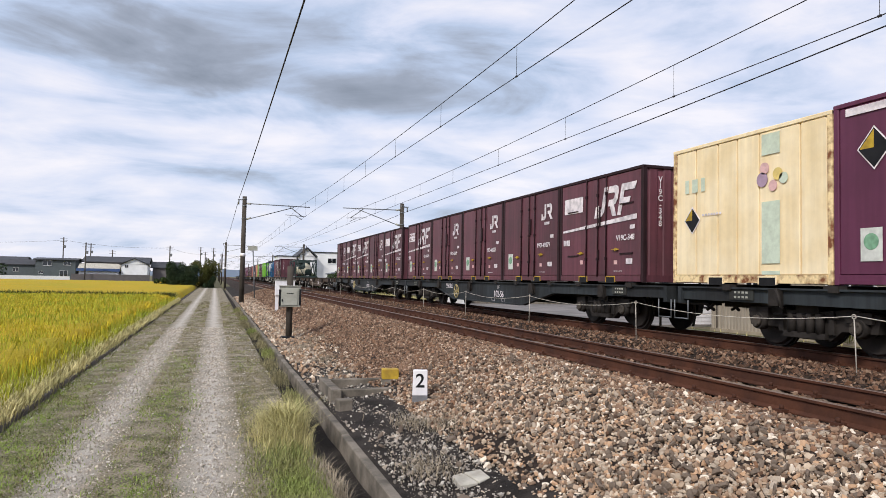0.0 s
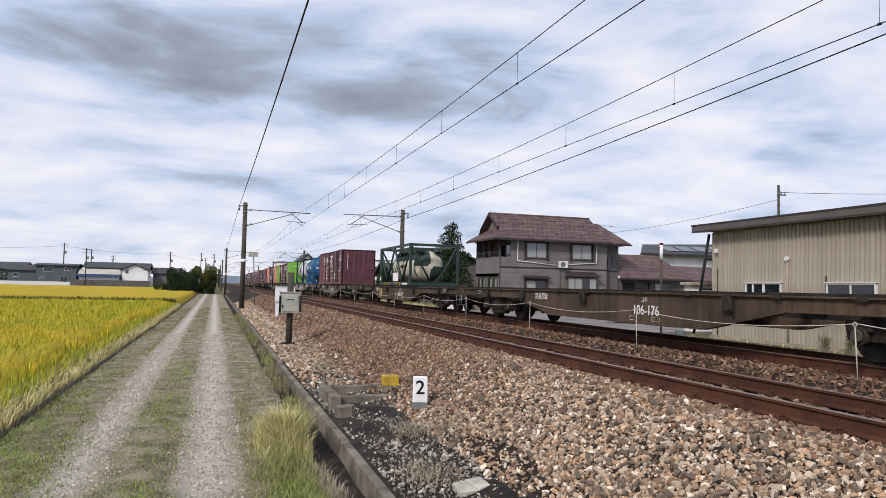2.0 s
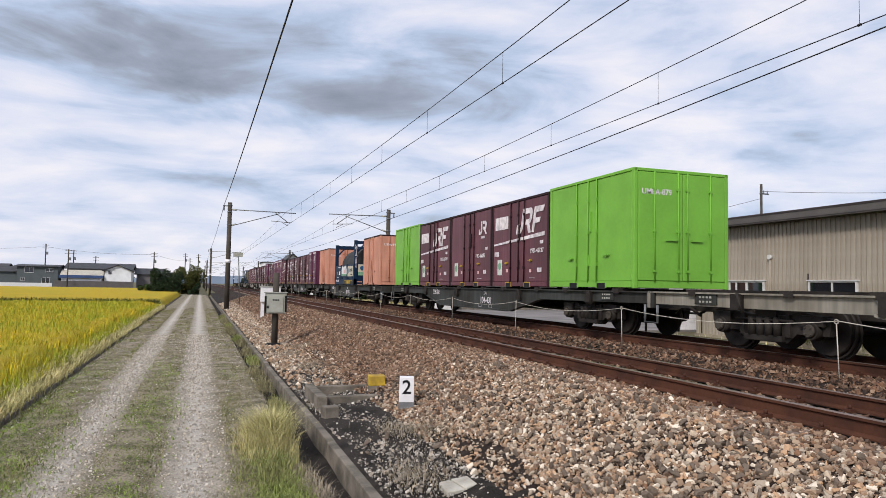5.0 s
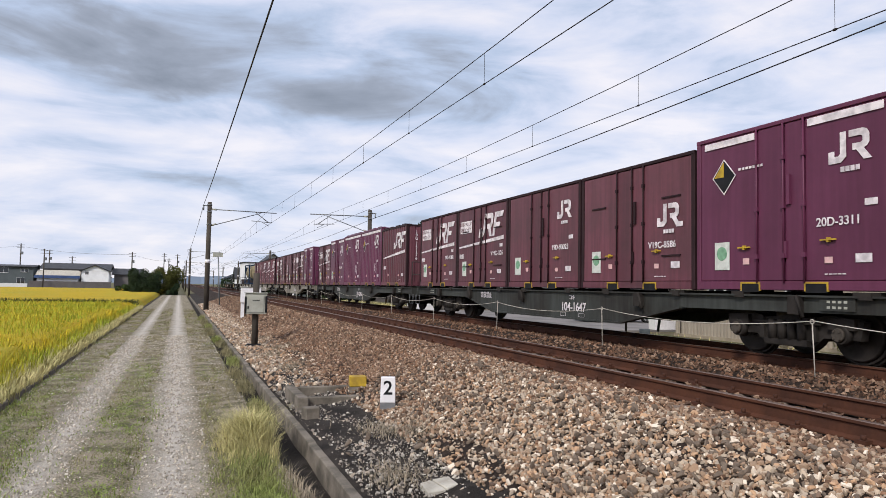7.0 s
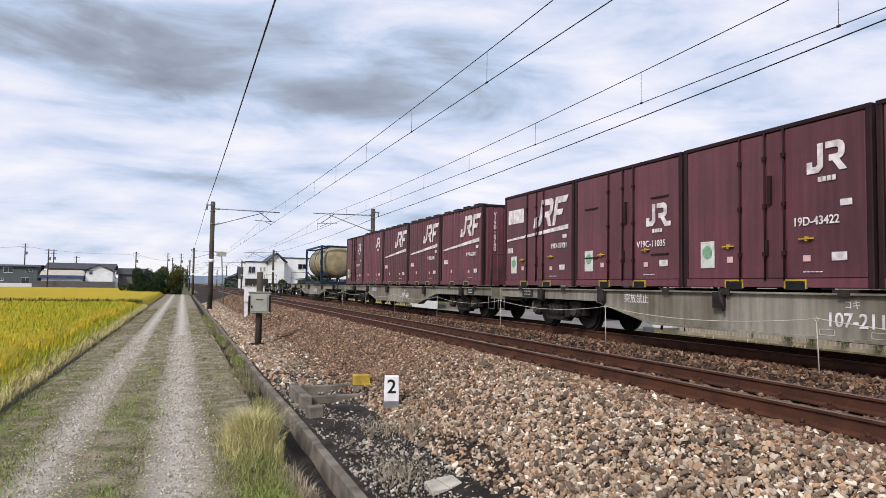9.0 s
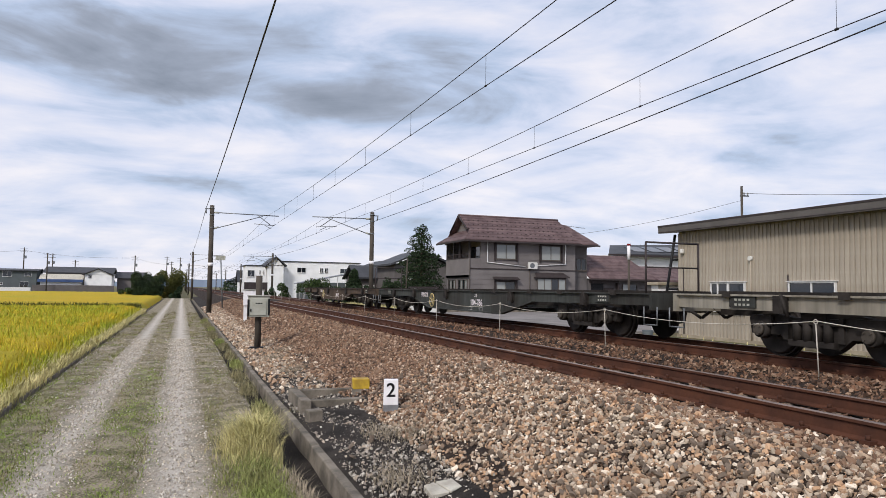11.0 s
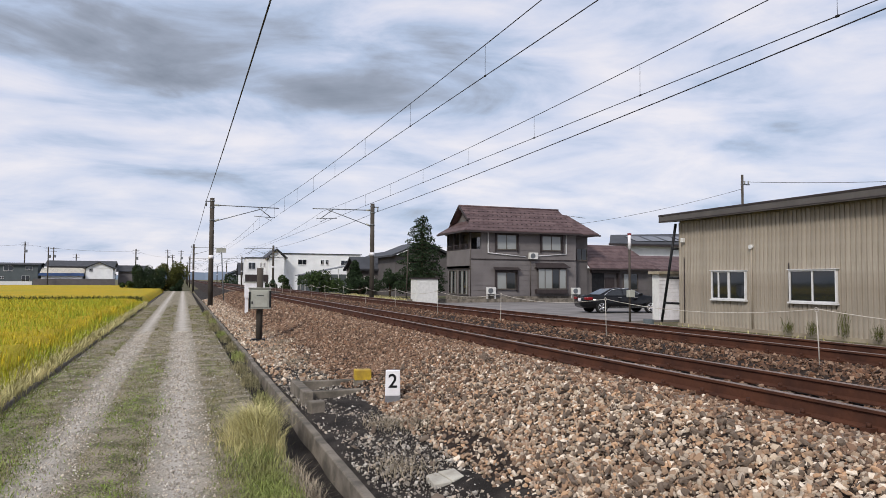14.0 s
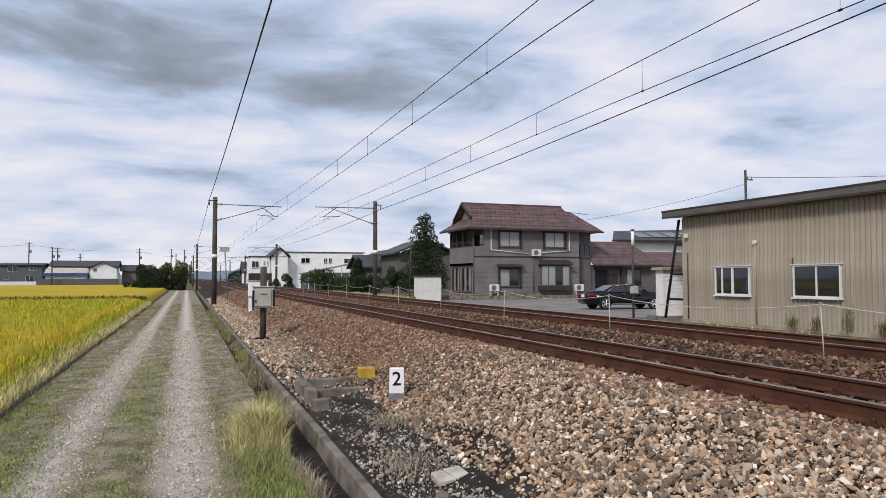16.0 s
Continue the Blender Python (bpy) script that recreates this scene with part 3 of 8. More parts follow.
for name, cx, top in (("track_near", TRACK1, RAIL1), ("track_far", TRACK2, RAIL2)):
    tr = thing(name, "rusty railway track on sleepers in ballast", "railway track", kind="structure")
    for sgn in (-1, 1):
        bm = bmesh.new()
        ol = rail_outline(cx + sgn * 0.566, top)
        prism(bm, ol, YR0, YR1, "y")
        bm.faces.ensure_lookup_table()
        bmesh.ops.recalc_face_normals(bm, faces=bm.faces)
        for f in bm.faces:
            c = f.calc_center_median()
            if f.normal.z > 0.3 and c.z > top - 0.02:
                f.material_index = 1
        part("rail", bm, [M_RAIL, M_RAILTOP], tr)
    bm = bmesh.new()
    prism(bm, [(-1.0, -0.16), (1.0, -0.16), (1.0, 0.0), (0.35, 0.0), (0.25, -0.03), (-0.25, -0.03), (-0.35, 0.0), (-1.0, 0.0)], -0.12, 0.12, "y")
    bevel(bm, 0.015)
    sl = part("sleeper", bm, M_SLEEPER, tr)
    sl.matrix_basis = pose(cx, -9, top - 0.187)
    for i in range(1, 190):
        lone("sleeper", sl.data, tr, pose(cx, -9 + i * 0.66, top - 0.187))
    # rail clips, one block inside and outside each rail on each sleeper
    bm = bmesh.new()
    for k in (-1, 1):
        box(bm, k * 0.05, k * 0.14, -0.05, 0.05, 0, 0.035)
        cyl(bm, (k * 0.095, 0, 0.03), (k * 0.095, 0, 0.075), 0.022, seg=6)
    clip = part("rail_clip", bm, M_RAIL, tr)
    clip.matrix_basis = pose(cx - 0.566, -9, top - 0.178)
    n = 0
    for i in range(190):
        for sgn in (-1, 1):
            if (i or sgn > 0) and n < 290:
                lone("rail_clip", clip.data, tr, pose(cx + sgn * 0.566, -9 + i * 0.66, top - 0.178))
                n += 1

# ---- goods train ----
SPEED = 24.1          # metres a second, towards the camera's side
DECK = RAIL2 + 1.0
MOVING = []           # (thing, its y at the start, z)
SIDE = 1.225


def markings(name, mat, parent, shapes, x=-SIDE - 0.006, thick=0.004):
    """Flat painted shapes on the long side: outlines of (y, z)."""
    bm = bmesh.new()
    for i, s in enumerate(shapes):
        prism(bm, s, x - 0.0006 * (i % 8), x + thick)
    return part(name, bm, mat, parent)


def rect(y0, y1, z0, z1, lean=0.0):
    return [(y0, z0), (y1, z0), (y1 - lean, z1), (y0 - lean, z1)]


# the near end of a load has the lower y; seen from the camera's side, lower y lies to the right
HOOK = [(0, 0), (0.9, 0), (1.3, 0.35), (1.3, 2.0), (0.86, 2.0), (0.86, 0.58), (0.72, 0.44), (0.44, 0.44), (0.44, 0.8), (0, 0.8)]
BOWL = [(1.5, 1.56), (2.32, 1.56), (2.46, 1.46), (2.46, 1.2), (2.32, 1.1), (1.75, 1.1), (1.75, 0.68), (2.02, 0.68), (2.52, 0), (3.08, 0), (2.54, 0.72), (2.76, 0.82), (2.92, 1.06), (2.92, 1.62), (2.76, 1.88), (2.5, 2.0), (1.5, 2.0)]
FLAG = [(3.2, 0), (3.66, 0), (3.66, 0.7), (4.5, 0.7), (4.6, 1.1), (3.66, 1.1), (3.66, 1.54), (4.95, 1.54), (5.1, 2.0), (3.2, 2.0)]


def emblem_small(parent, yc, zc, s=1.0):
    u = 0.185 * s
    sh = [[(yc - (a - 1.5) * u, zc + (b - 1.0) * u) for a, b in o] for o in (HOOK, BOWL)]
    sh += [rect(yc + 0.62 * u - k * 0.36 * u, yc + 0.62 * u - 0.28 * u - k * 0.36 * u, zc - 1.62 * u, zc - 1.28 * u) for k in range(4)]
    return markings("emblem", M_WHITE, parent, sh)


def emblem_big(parent, yc, zc, s=1.0):
    u, h, lean = 0.245 * s, 0.275 * s, 0.30
    sh = [[(yc - (a - 2.5 + lean * (b - 1.0)) * u, zc + (b - 1.0) * h) for a, b in o] for o in (HOOK, BOWL, FLAG)]
    return markings("emblem", M_WHITE, parent, sh)


def load_shell(kind, length=3.68, high=2.5):
    """Body, corner posts, rails, doors, pockets of a box container; y from 0 (near end) to length."""
    flat = kind in ("plain", "vent", "tall", "cream", "green", "salmon")
    m = {"cream": M_CREAM, "green": M_GREEN_C, "salmon": M_SALMON, "tall": M_PLUM, "tallrib": M_PLUM}.get(kind, M_MAROON)
    edge_m = {"cream": M_CREAM, "green": M_GREEN_C, "salmon": M_SALMON, "tall": M_PLUM, "tallrib": M_PLUM}.get(kind, M_MAROON_D)
    root = thing("container", "container", "container")
    L, S = length, SIDE
    bm = bmesh.new()
    box(bm, -S + 0.06, S - 0.06, 0.05, L - 0.05, 0.10, high - 0.05)
    part("body", bm, m, root)
    for y in (0, L - 0.09):
        for x in (-S, S - 0.1):
            bm = bmesh.new()
            box(bm, x, x + 0.1, y, y + 0.09, 0.0, high)
            bevel(bm, 0.012)
            part("corner_post", bm, edge_m if kind != "cream" else M_CREAM_RUST, root)
    bm = bmesh.new()
    box(bm, -S - 0.004, -S + 0.09, 0, L, high - 0.07, high + 0.0)
    box(bm, S - 0.09, S, 0, L, high - 0.07, high)
    box(bm, -S + 0.09, S - 0.09, 0, 0.07, high - 0.07, high)
    bevel(bm, 0.01)
    part("top_rail", bm, M_MAROON_D if kind == "salmon" else edge_m, root)
    bm = bmesh.new()
    box(bm, -S - 0.002, -S + 0.09, 0.09, L - 0.09, 0.02, 0.15)
    box(bm, S - 0.09, S, 0.09, L - 0.09, 0.02, 0.15)
    box(bm, -S + 0.1, S - 0.1, 0.002, 0.08, 0.02, 0.16)
    part("bottom_rail", bm, M_CREAM_RUST if kind == "cream" else m, root)
    # long side: leaves between upright seams, or ribs
    if flat:
        seams = [0.09, 0.16 * L, 0.39 * L, 0.53 * L, 0.66 * L, 0.82 * L, L - 0.09] if kind == "cream" else [0.09, 0.39 * L, 0.49 * L, 0.63 * L, L - 0.09]
        for a, b in zip(seams, seams[1:]):
            bm = bmesh.new()
            box(bm, -S + 0.012, -S + 0.07, a + 0.014, b - 0.014, 0.155, high - 0.075)
            bevel(bm, 0.01)
            part("door_leaf", bm, m, root)
        bm = bmesh.new()
        for y in [] if kind == "cream" else seams[1:-1]:
            cyl(bm, (-S - 0.012, y, 0.12), (-S - 0.012, y, high - 0.05), 0.016, seg=6)
            for z in (0.5, 1.25, 2.0):
                box(bm, -S - 0.035, -S + 0.02, y - 0.03, y + 0.03, z, z + 0.07)
        part("lock_rod", bm, edge_m, root) if kind != "cream" else bm.free()
        for y, z in () if kind == "cream" else ((0.28 * L, 0.72), (0.70 * L, 0.68)):
            bm = bmesh.new()
            box(bm, -S - 0.04, -S - 0.005, y - 0.12, y + 0.12, z, z + 0.022)
            box(bm, -S - 0.036, -S + 0.012, y - 0.018, y + 0.018, z - 0.025, z + 0.045)
            part("door_handle", bm, M_YELLOW if kind in ("plain", "vent", "tall") else edge_m, root)
        bm = bmesh.new()
        box(bm, -S - 0.02 + 0.025 * (kind == "cream"), -S + 0.012, 0.475 * L, 0.488 * L, 0.5, 0.55 if kind == "cream" else 0.75)
        if kind != "cream":
            box(bm, -S - 0.03, -S + 0.012, 0.455 * L, 0.47 * L, 1.3, 1.75)
        part("latch", bm, edge_m, root)
        if kind == "vent":
            bm = bmesh.new()
            for y0, y1 in ((0.10 * L, 0.24 * L), (0.74 * L, 0.88 * L)):
                for z in (0.62, 1.72):
                    box(bm, -S - 0.012, -S + 0.012, y0, y1, z, z + 0.03)
            part("vent", bm, M_MAROON_D, root)
    else:
        bm = bmesh.new()
        n = 13
        w = (L - 0.2) / n
        wave = [(-S + 0.09, 0.1)]
        for i in range(n):
            y = 0.1 + i * w
            wave += [(-S + 0.060, y), (-S + 0.006, y + w * 0.22), (-S + 0.006, y + w * 0.62), (-S + 0.060, y + w * 0.86)]
        prism(bm, wave + [(-S + 0.09, L - 0.1)], 0.155, high - 0.075, "z")
        part("ribbed_side", bm, m, root)
        bm = bmesh.new()
        for i in range(4):
            box(bm, -S + 0.02, -S + 0.30, 0.3 + i * L / 4.2, 0.75 + i * L / 4.2, high - 0.01, high + 0.05)
        part("roof_rib", bm, edge_m, root)
    # end wall with shallow ribs
    bm = bmesh.new()
    wave = [(-S + 0.1, 0.07)]
    for i in range(6):
        x = -S + 0.16 + i * 0.355
        wave += [(x, 0.052), (x + 0.03, 0.024), (x + 0.20, 0.024), (x + 0.23, 0.052)]
    prism(bm, wave + [(S - 0.1, 0.07)], 0.16, high - 0.07, "z")
    part("end_wall", bm, m, root)
    for y in (0.29 * L, 0.62 * L):
        bm = bmesh.new()
        box(bm, -S - 0.005, -S + 0.3, y, y + 0.36, -0.02, 0.115)
        part("fork_pocket", bm, M_BLACK, root)
        bm = bmesh.new()
        box(bm, -S - 0.012, -S + 0.02, y - 0.02, y + 0.38, 0.112, 0.138)
        box(bm, -S - 0.012, -S + 0.02, y - 0.02, y + 0.004, 0.0, 0.115)
        box(bm, -S - 0.012, -S + 0.02, y + 0.356, y + 0.38, 0.0, 0.115)
        part("pocket_rim", bm, M_YELLOW if kind in ("plain", "vent", "tall", "tallrib", "rib") else edge_m, root)
    if kind in ("green", "salmon"):
        for x in (-S + 0.11, 0.01):
            boxes("end_door", m, root, (x, x + S - 0.12, -0.005, 0.028, 0.17, high - 0.08), soft=0.01)
        bm = bmesh.new()
        for x in (-S + 0.5, -0.12, 0.12, S - 0.5):
            cyl(bm, (x, -0.02, 0.15), (x, -0.02, high - 0.06), 0.016, seg=6)
            for z in (0.35, 1.2, 2.1):
                box(bm, x - 0.05, x + 0.05, -0.035, 0.0, z, z + 0.05)
        for x in (-0.45, 0.2):
            box(bm, x, x + 0.3, -0.045, -0.02, 1.02, 1.06)
        part("lock_rod", bm, M_TRIM2 if kind == "salmon" else m, root)
    # small placards
    if kind in ("plain", "vent", "tall", "rib", "tallrib"):
        for a in (rect(0.71 * L, 0.675 * L, 0.42, 0.52), rect(0.30 * L, 0.265 * L, 0.40, 0.49)):
            markings("label", M_PINK, root, [a], x=-S - 0.004)
        markings("label", M_WHITE, root, [rect(0.17 * L, 0.105 * L, 0.40, 0.52)], x=-S - 0.004)
        markings("caption", M_WHITE, root, [rect(0.30 * L - k * 0.07, 0.30 * L - k * 0.07 - 0.05, 0.24, 0.255) for k in range(5)], x=-S - 0.004)
    return root


SHELLS = {}
SLOGANS = ("19D-34009", "19D-41882", "V19C-1126", "19D-41819", "19D-38684", "19G-16328")


def shell(kind, length=3.68, high=2.5):
    key = (kind, length, high)
    if key not in SHELLS:
        SHELLS[key] = load_shell(kind, length, high)
        return SHELLS[key]
    src = SHELLS[key]
    kids = [o for o in src.children if not o.get("own")]
    root = thing("container", "container", "container")
    for o in kids:
        c = o.copy()
        scene.collection.objects.link(c)
        c.parent = root
    return root


def own(ob):
    ob["own"] = 1
    return ob


def side_text(root, words, yc, zc, size):
    """Lettering on the long side, read from the camera's side."""
    m = Matrix(((0, 0, -1, -SIDE - 0.004), (-1, 0, 0, yc), (0, 1, 0, zc), (0, 0, 0, 1)))
    return own(text_mesh("number", words, size, M_WHITE, root, m, bold=0.003))


def end_text(root, words, xc, zc, size):
    m = Matrix(((1, 0, 0, xc), (0, 0, -1, -0.006), (0, 1, 0, zc), (0, 0, 0, 1)))
    return own(text_mesh("number", words, size, M_WHITE, root, m, bold=0.003))


def lozenge(root, yc, zc, r=0.24):
    x = -SIDE - 0.008
    q = r + 0.025
    own(markings("hazard_mark", M_WHITE, root, [[(yc - q, zc), (yc, zc - q * 1.15), (yc + q, zc), (yc, zc + q * 1.15)]], x=x + 0.003))
    own(markings("caption", M_WHITE, root, [rect(yc - r - 0.08 - k * 0.075, yc - r - 0.13 - k * 0.075, zc + 0.06, zc + 0.10) for k in range(7)], x=x + 0.003))
    own(markings("hazard_mark", M_BLACK, root, [[(yc - r, zc), (yc, zc - r * 1.15), (yc + r, zc), (yc, zc + r * 1.15)]], x=x))
    own(markings("hazard_mark", M_YELLOW, root, [[(yc, zc), (yc + r * 0.92, zc), (yc, zc + r * 1.05)]], x=x - 0.003))


def box_container(slot_y, kind, logo="", number="", colour="maroon", sticker=True, high=2.5, end_number=""):
    root = shell(kind, 3.68, high)
    L = 3.68
    if logo == "small":
        own(emblem_small(root, 0.19 * L, high - 0.62 if kind != "vent" else high - 1.10, 1.15))
    if logo == "ribsmall":
        own(emblem_small(root, 0.22 * L, high - 0.55, 1.25))
    if logo == "big":
        own(emblem_big(root, 0.30 * L, high - 0.66, 1.25))
        own(markings("slogan_panel", M_WHITE, root, [rect(0.93 * L, 0.68 * L, high - 0.80, high - 0.42)], x=-SIDE - 0.004))
        if number in SLOGANS:
            for i, line in enumerate(("環境にやさしい", "鉄道コンテナ")):
                m = Matrix(((0, 0, -1, -SIDE - 0.006), (-1, 0, 0, 0.805 * L), (0, 1, 0, high - 0.52 - i * 0.18), (0, 0, 0, 1)))
                own(text_mesh("slogan", line, 0.135, M_MAROON, root, m))
        own(markings("stripe", M_WHITE, root, [[(0.95 * L, high - 1.27), (0.06 * L, high - 1.13), (0.06 * L, high - 1.02), (0.95 * L, high - 1.22)]]))
        own(markings("caption", M_WHITE, root, [rect(0.94 * L - k * 0.085, 0.94 * L - 0.06 - k * 0.085, 0.90, 1.04) for k in range(4)]))
    if logo == "ribbig":
        own(emblem_big(root, 0.26 * L, high - 0.6, 1.2))
        own(markings("stripe", M_WHITE, root, [[(0.9 * L, high - 1.32), (0.06 * L, high - 1.14), (0.06 * L, high - 1.02), (0.9 * L, high - 1.27)]]))
        own(markings("caption", M_WHITE, root, [rect(0.88 * L - k * 0.1, 0.88 * L - 0.07 - k * 0.1, 0.72, 0.86) for k in range(4)]))
    if kind in ("tall", "tallrib"):
        own(markings("stripe", M_WHITE, root, [rect(0.95 * L - k * 0.0705 * L, 0.95 * L - (k + 0.9) * 0.0705 * L, high - 0.21, high - 0.10) for k in range(13)] if kind == "tallrib" else [rect(0.94 * L, 0.64 * L, high - 0.21, high - 0.10), rect(0.37 * L, 0.05 * L, high - 0.21, high - 0.10)], x=-SIDE - 0.01))
        lozenge(root, 0.82 * L, high - 0.72)
    if sticker and kind in ("plain", "vent", "tall"):
        own(markings("sticker", M_STICKER, root, [rect(0.88 * L, 0.79 * L, 0.34, 0.80)], x=-SIDE - 0.003))
        bm = bmesh.new()
        cyl(bm, (-SIDE - 0.009, 0.835 * L, 0.61), (-SIDE - 0.004, 0.835 * L, 0.61), 0.115, seg=14)
        own(part("sticker", bm, M_LEAFSTICK, root))
    if number and kind in ("rib", "tallrib") and logo == "ribsmall":
        prefix, digits = number.split("-")
        for col, word in ((0.225 * L, digits), (0.285 * L, prefix)):
            for i, ch in enumerate(word):
                side_text(root, ch, col, 0.98 - i * 0.125, 0.16)
        own(markings("label", M_WHITE, root, [rect(0.20 * L, 0.15 * L, 1.10, 1.19)]))
    elif number:
        side_text(root, number, (0.24 if logo != "big" else 0.18) * L, 0.84 if kind == "vent" and logo == "small" else 0.98, 0.172)
        own(markings("label", M_WHITE, root, [rect(0.13 * L, 0.08 * L, 1.16, 1.25)]))
    if kind in ("salmon", "green"):
        own(text_mesh("number", "U19A-812" if kind == "salmon" else "UM8A-879", 0.17, M_WHITE, root, Matrix(((1, 0, 0, -0.66), (0, 0, -1, -0.009), (0, 1, 0, high - 0.5), (0, 0, 0, 1))), bold=0.003))
    if end_number:
        for i, ch in enumerate(end_number):
            end_text(root, ch, -SIDE + 0.42, high - 0.30 - i * 0.135, 0.17)
    words = {"cream": "cream-yellow box container with mint stripe and rust at the edges", "green": "bright leaf-green box container with double end doors", "salmon": "faded salmon-orange box container with locking rods",
             "tall": "tall plum-purple box container with white top stripe", "tallrib": "tall ribbed plum-purple box container with white top stripe", "rib": "ribbed maroon box container with white markings", "vent": "maroon ventilated box container with white markings"}
    tagged(root, words.get(kind, "maroon box container with white markings and yellow latches"), "container", "containers on the train")
    root.matrix_basis = pose(TRACK2, slot_y, DECK + 0.04)
    MOVING.append((root, slot_y, DECK + 0.04))
    return root


# ---- wagons ----
def bogie(parent, yc):
    """A two-axle bogie under a wagon, origin at rail height of the wagon."""
    b = part("bogie_frame", bogie_frame_bm(yc), M_BOGIE, parent)
    for dy in (-0.95, 0.95):
        bm = bmesh.new()
        cyl(bm, (-1.045, yc + dy, 0.43), (-1.075, yc + dy, 0.43), 0.105, 0.09, seg=12)
        for k in range(4):
            a = math.pi / 4 + k * math.pi / 2
            cyl(bm, (-1.07, yc + dy + 0.07 * math.cos(a), 0.43 + 0.07 * math.sin(a)), (-1.095, yc + dy + 0.07 * math.cos(a), 0.43 + 0.07 * math.sin(a)), 0.016, seg=6)
        part("axle_cap", bm, M_POLE, b, "worn grey axle-box cover")
    for dy in (-0.95, 0.95):
        bm = bmesh.new()
        for sx in (-1, 1):
            cyl(bm, (sx * 0.53, yc + dy, 0.43), (sx * 0.60, yc + dy, 0.43), 0.43, seg=28)
            cyl(bm, (sx * 0.60, yc + dy, 0.43), (sx * 0.66, yc + dy, 0.43), 0.40, 0.37, seg=28)
            cyl(bm, (sx * 0.50, yc + dy, 0.43), (sx * 0.53, yc + dy, 0.43), 0.46, seg=28)
            cyl(bm, (sx * 0.66, yc + dy, 0.43), (sx * 0.70, yc + dy, 0.43), 0.13, seg=14)
        cyl(bm, (-0.85, yc + dy, 0.43), (0.85, yc + dy, 0.43), 0.075, seg=10)
        part("wheelset", bm, M_WHEEL, b)
    return b


def bogie_frame_bm(yc):
    bm = bmesh.new()
    for sx in (-1, 1):
        x0, x1 = sx * 0.78, sx * 0.93
        prism(bm, [(yc - 1.25, 0.62), (yc - 1.2, 0.36), (yc - 0.62, 0.36), (yc - 0.42, 0.20), (yc + 0.42, 0.20), (yc + 0.62, 0.36), (yc + 1.2, 0.36), (yc + 1.25, 0.62), (yc + 0.75, 0.70), (yc + 0.4, 0.64), (yc - 0.4, 0.64), (yc - 0.75, 0.70)], min(x0, x1), max(x0, x1))
        for dy in (-0.95, 0.95):
            cyl(bm, (sx * 0.9, yc + dy, 0.43), (sx * 1.03, yc + dy, 0.43), 0.15, 0.13, seg=14)
            cyl(bm, (sx * 1.03, yc + dy, 0.43), (sx * 1.05, yc + dy, 0.43), 0.07, seg=8)
            box(bm, min(sx * 0.8, sx * 1.0), max(sx * 0.8, sx * 1.0), yc + dy - 0.21, yc + dy + 0.21, 0.50, 0.66)
        for dy in (-0.27, -0.09, 0.09, 0.27):
            cyl(bm, (sx * 0.97, yc + dy, 0.30), (sx * 0.97, yc + dy, 0.60), 0.065, seg=8)
        box(bm, min(sx * 0.86, sx * 1.02), max(sx * 0.86, sx * 1.02), yc - 0.4, yc + 0.4, 0.22, 0.31)
    for sx in (-1, 1):
        for dy in (-0.48, 0.48):
            prism(bm, [(yc + dy - 0.05, 0.30), (yc + dy + 0.05, 0.30), (yc + dy + 0.03, 0.66), (yc + dy - 0.03, 0.66)], *sorted((sx * 0.92, sx * 0.98)))
        cyl(bm, (sx * 0.99, yc - 0.62, 0.56), (sx * 0.99, yc + 0.62, 0.56), 0.022, seg=6)
    box(bm, -0.95, 0.95, yc - 0.22, yc + 0.22, 0.45, 0.72)
    for dy in (-0.45, 0.45):
        box(bm, -0.75, 0.75, yc + dy - 0.03, yc + dy + 0.03, 0.30, 0.42)
    return bm


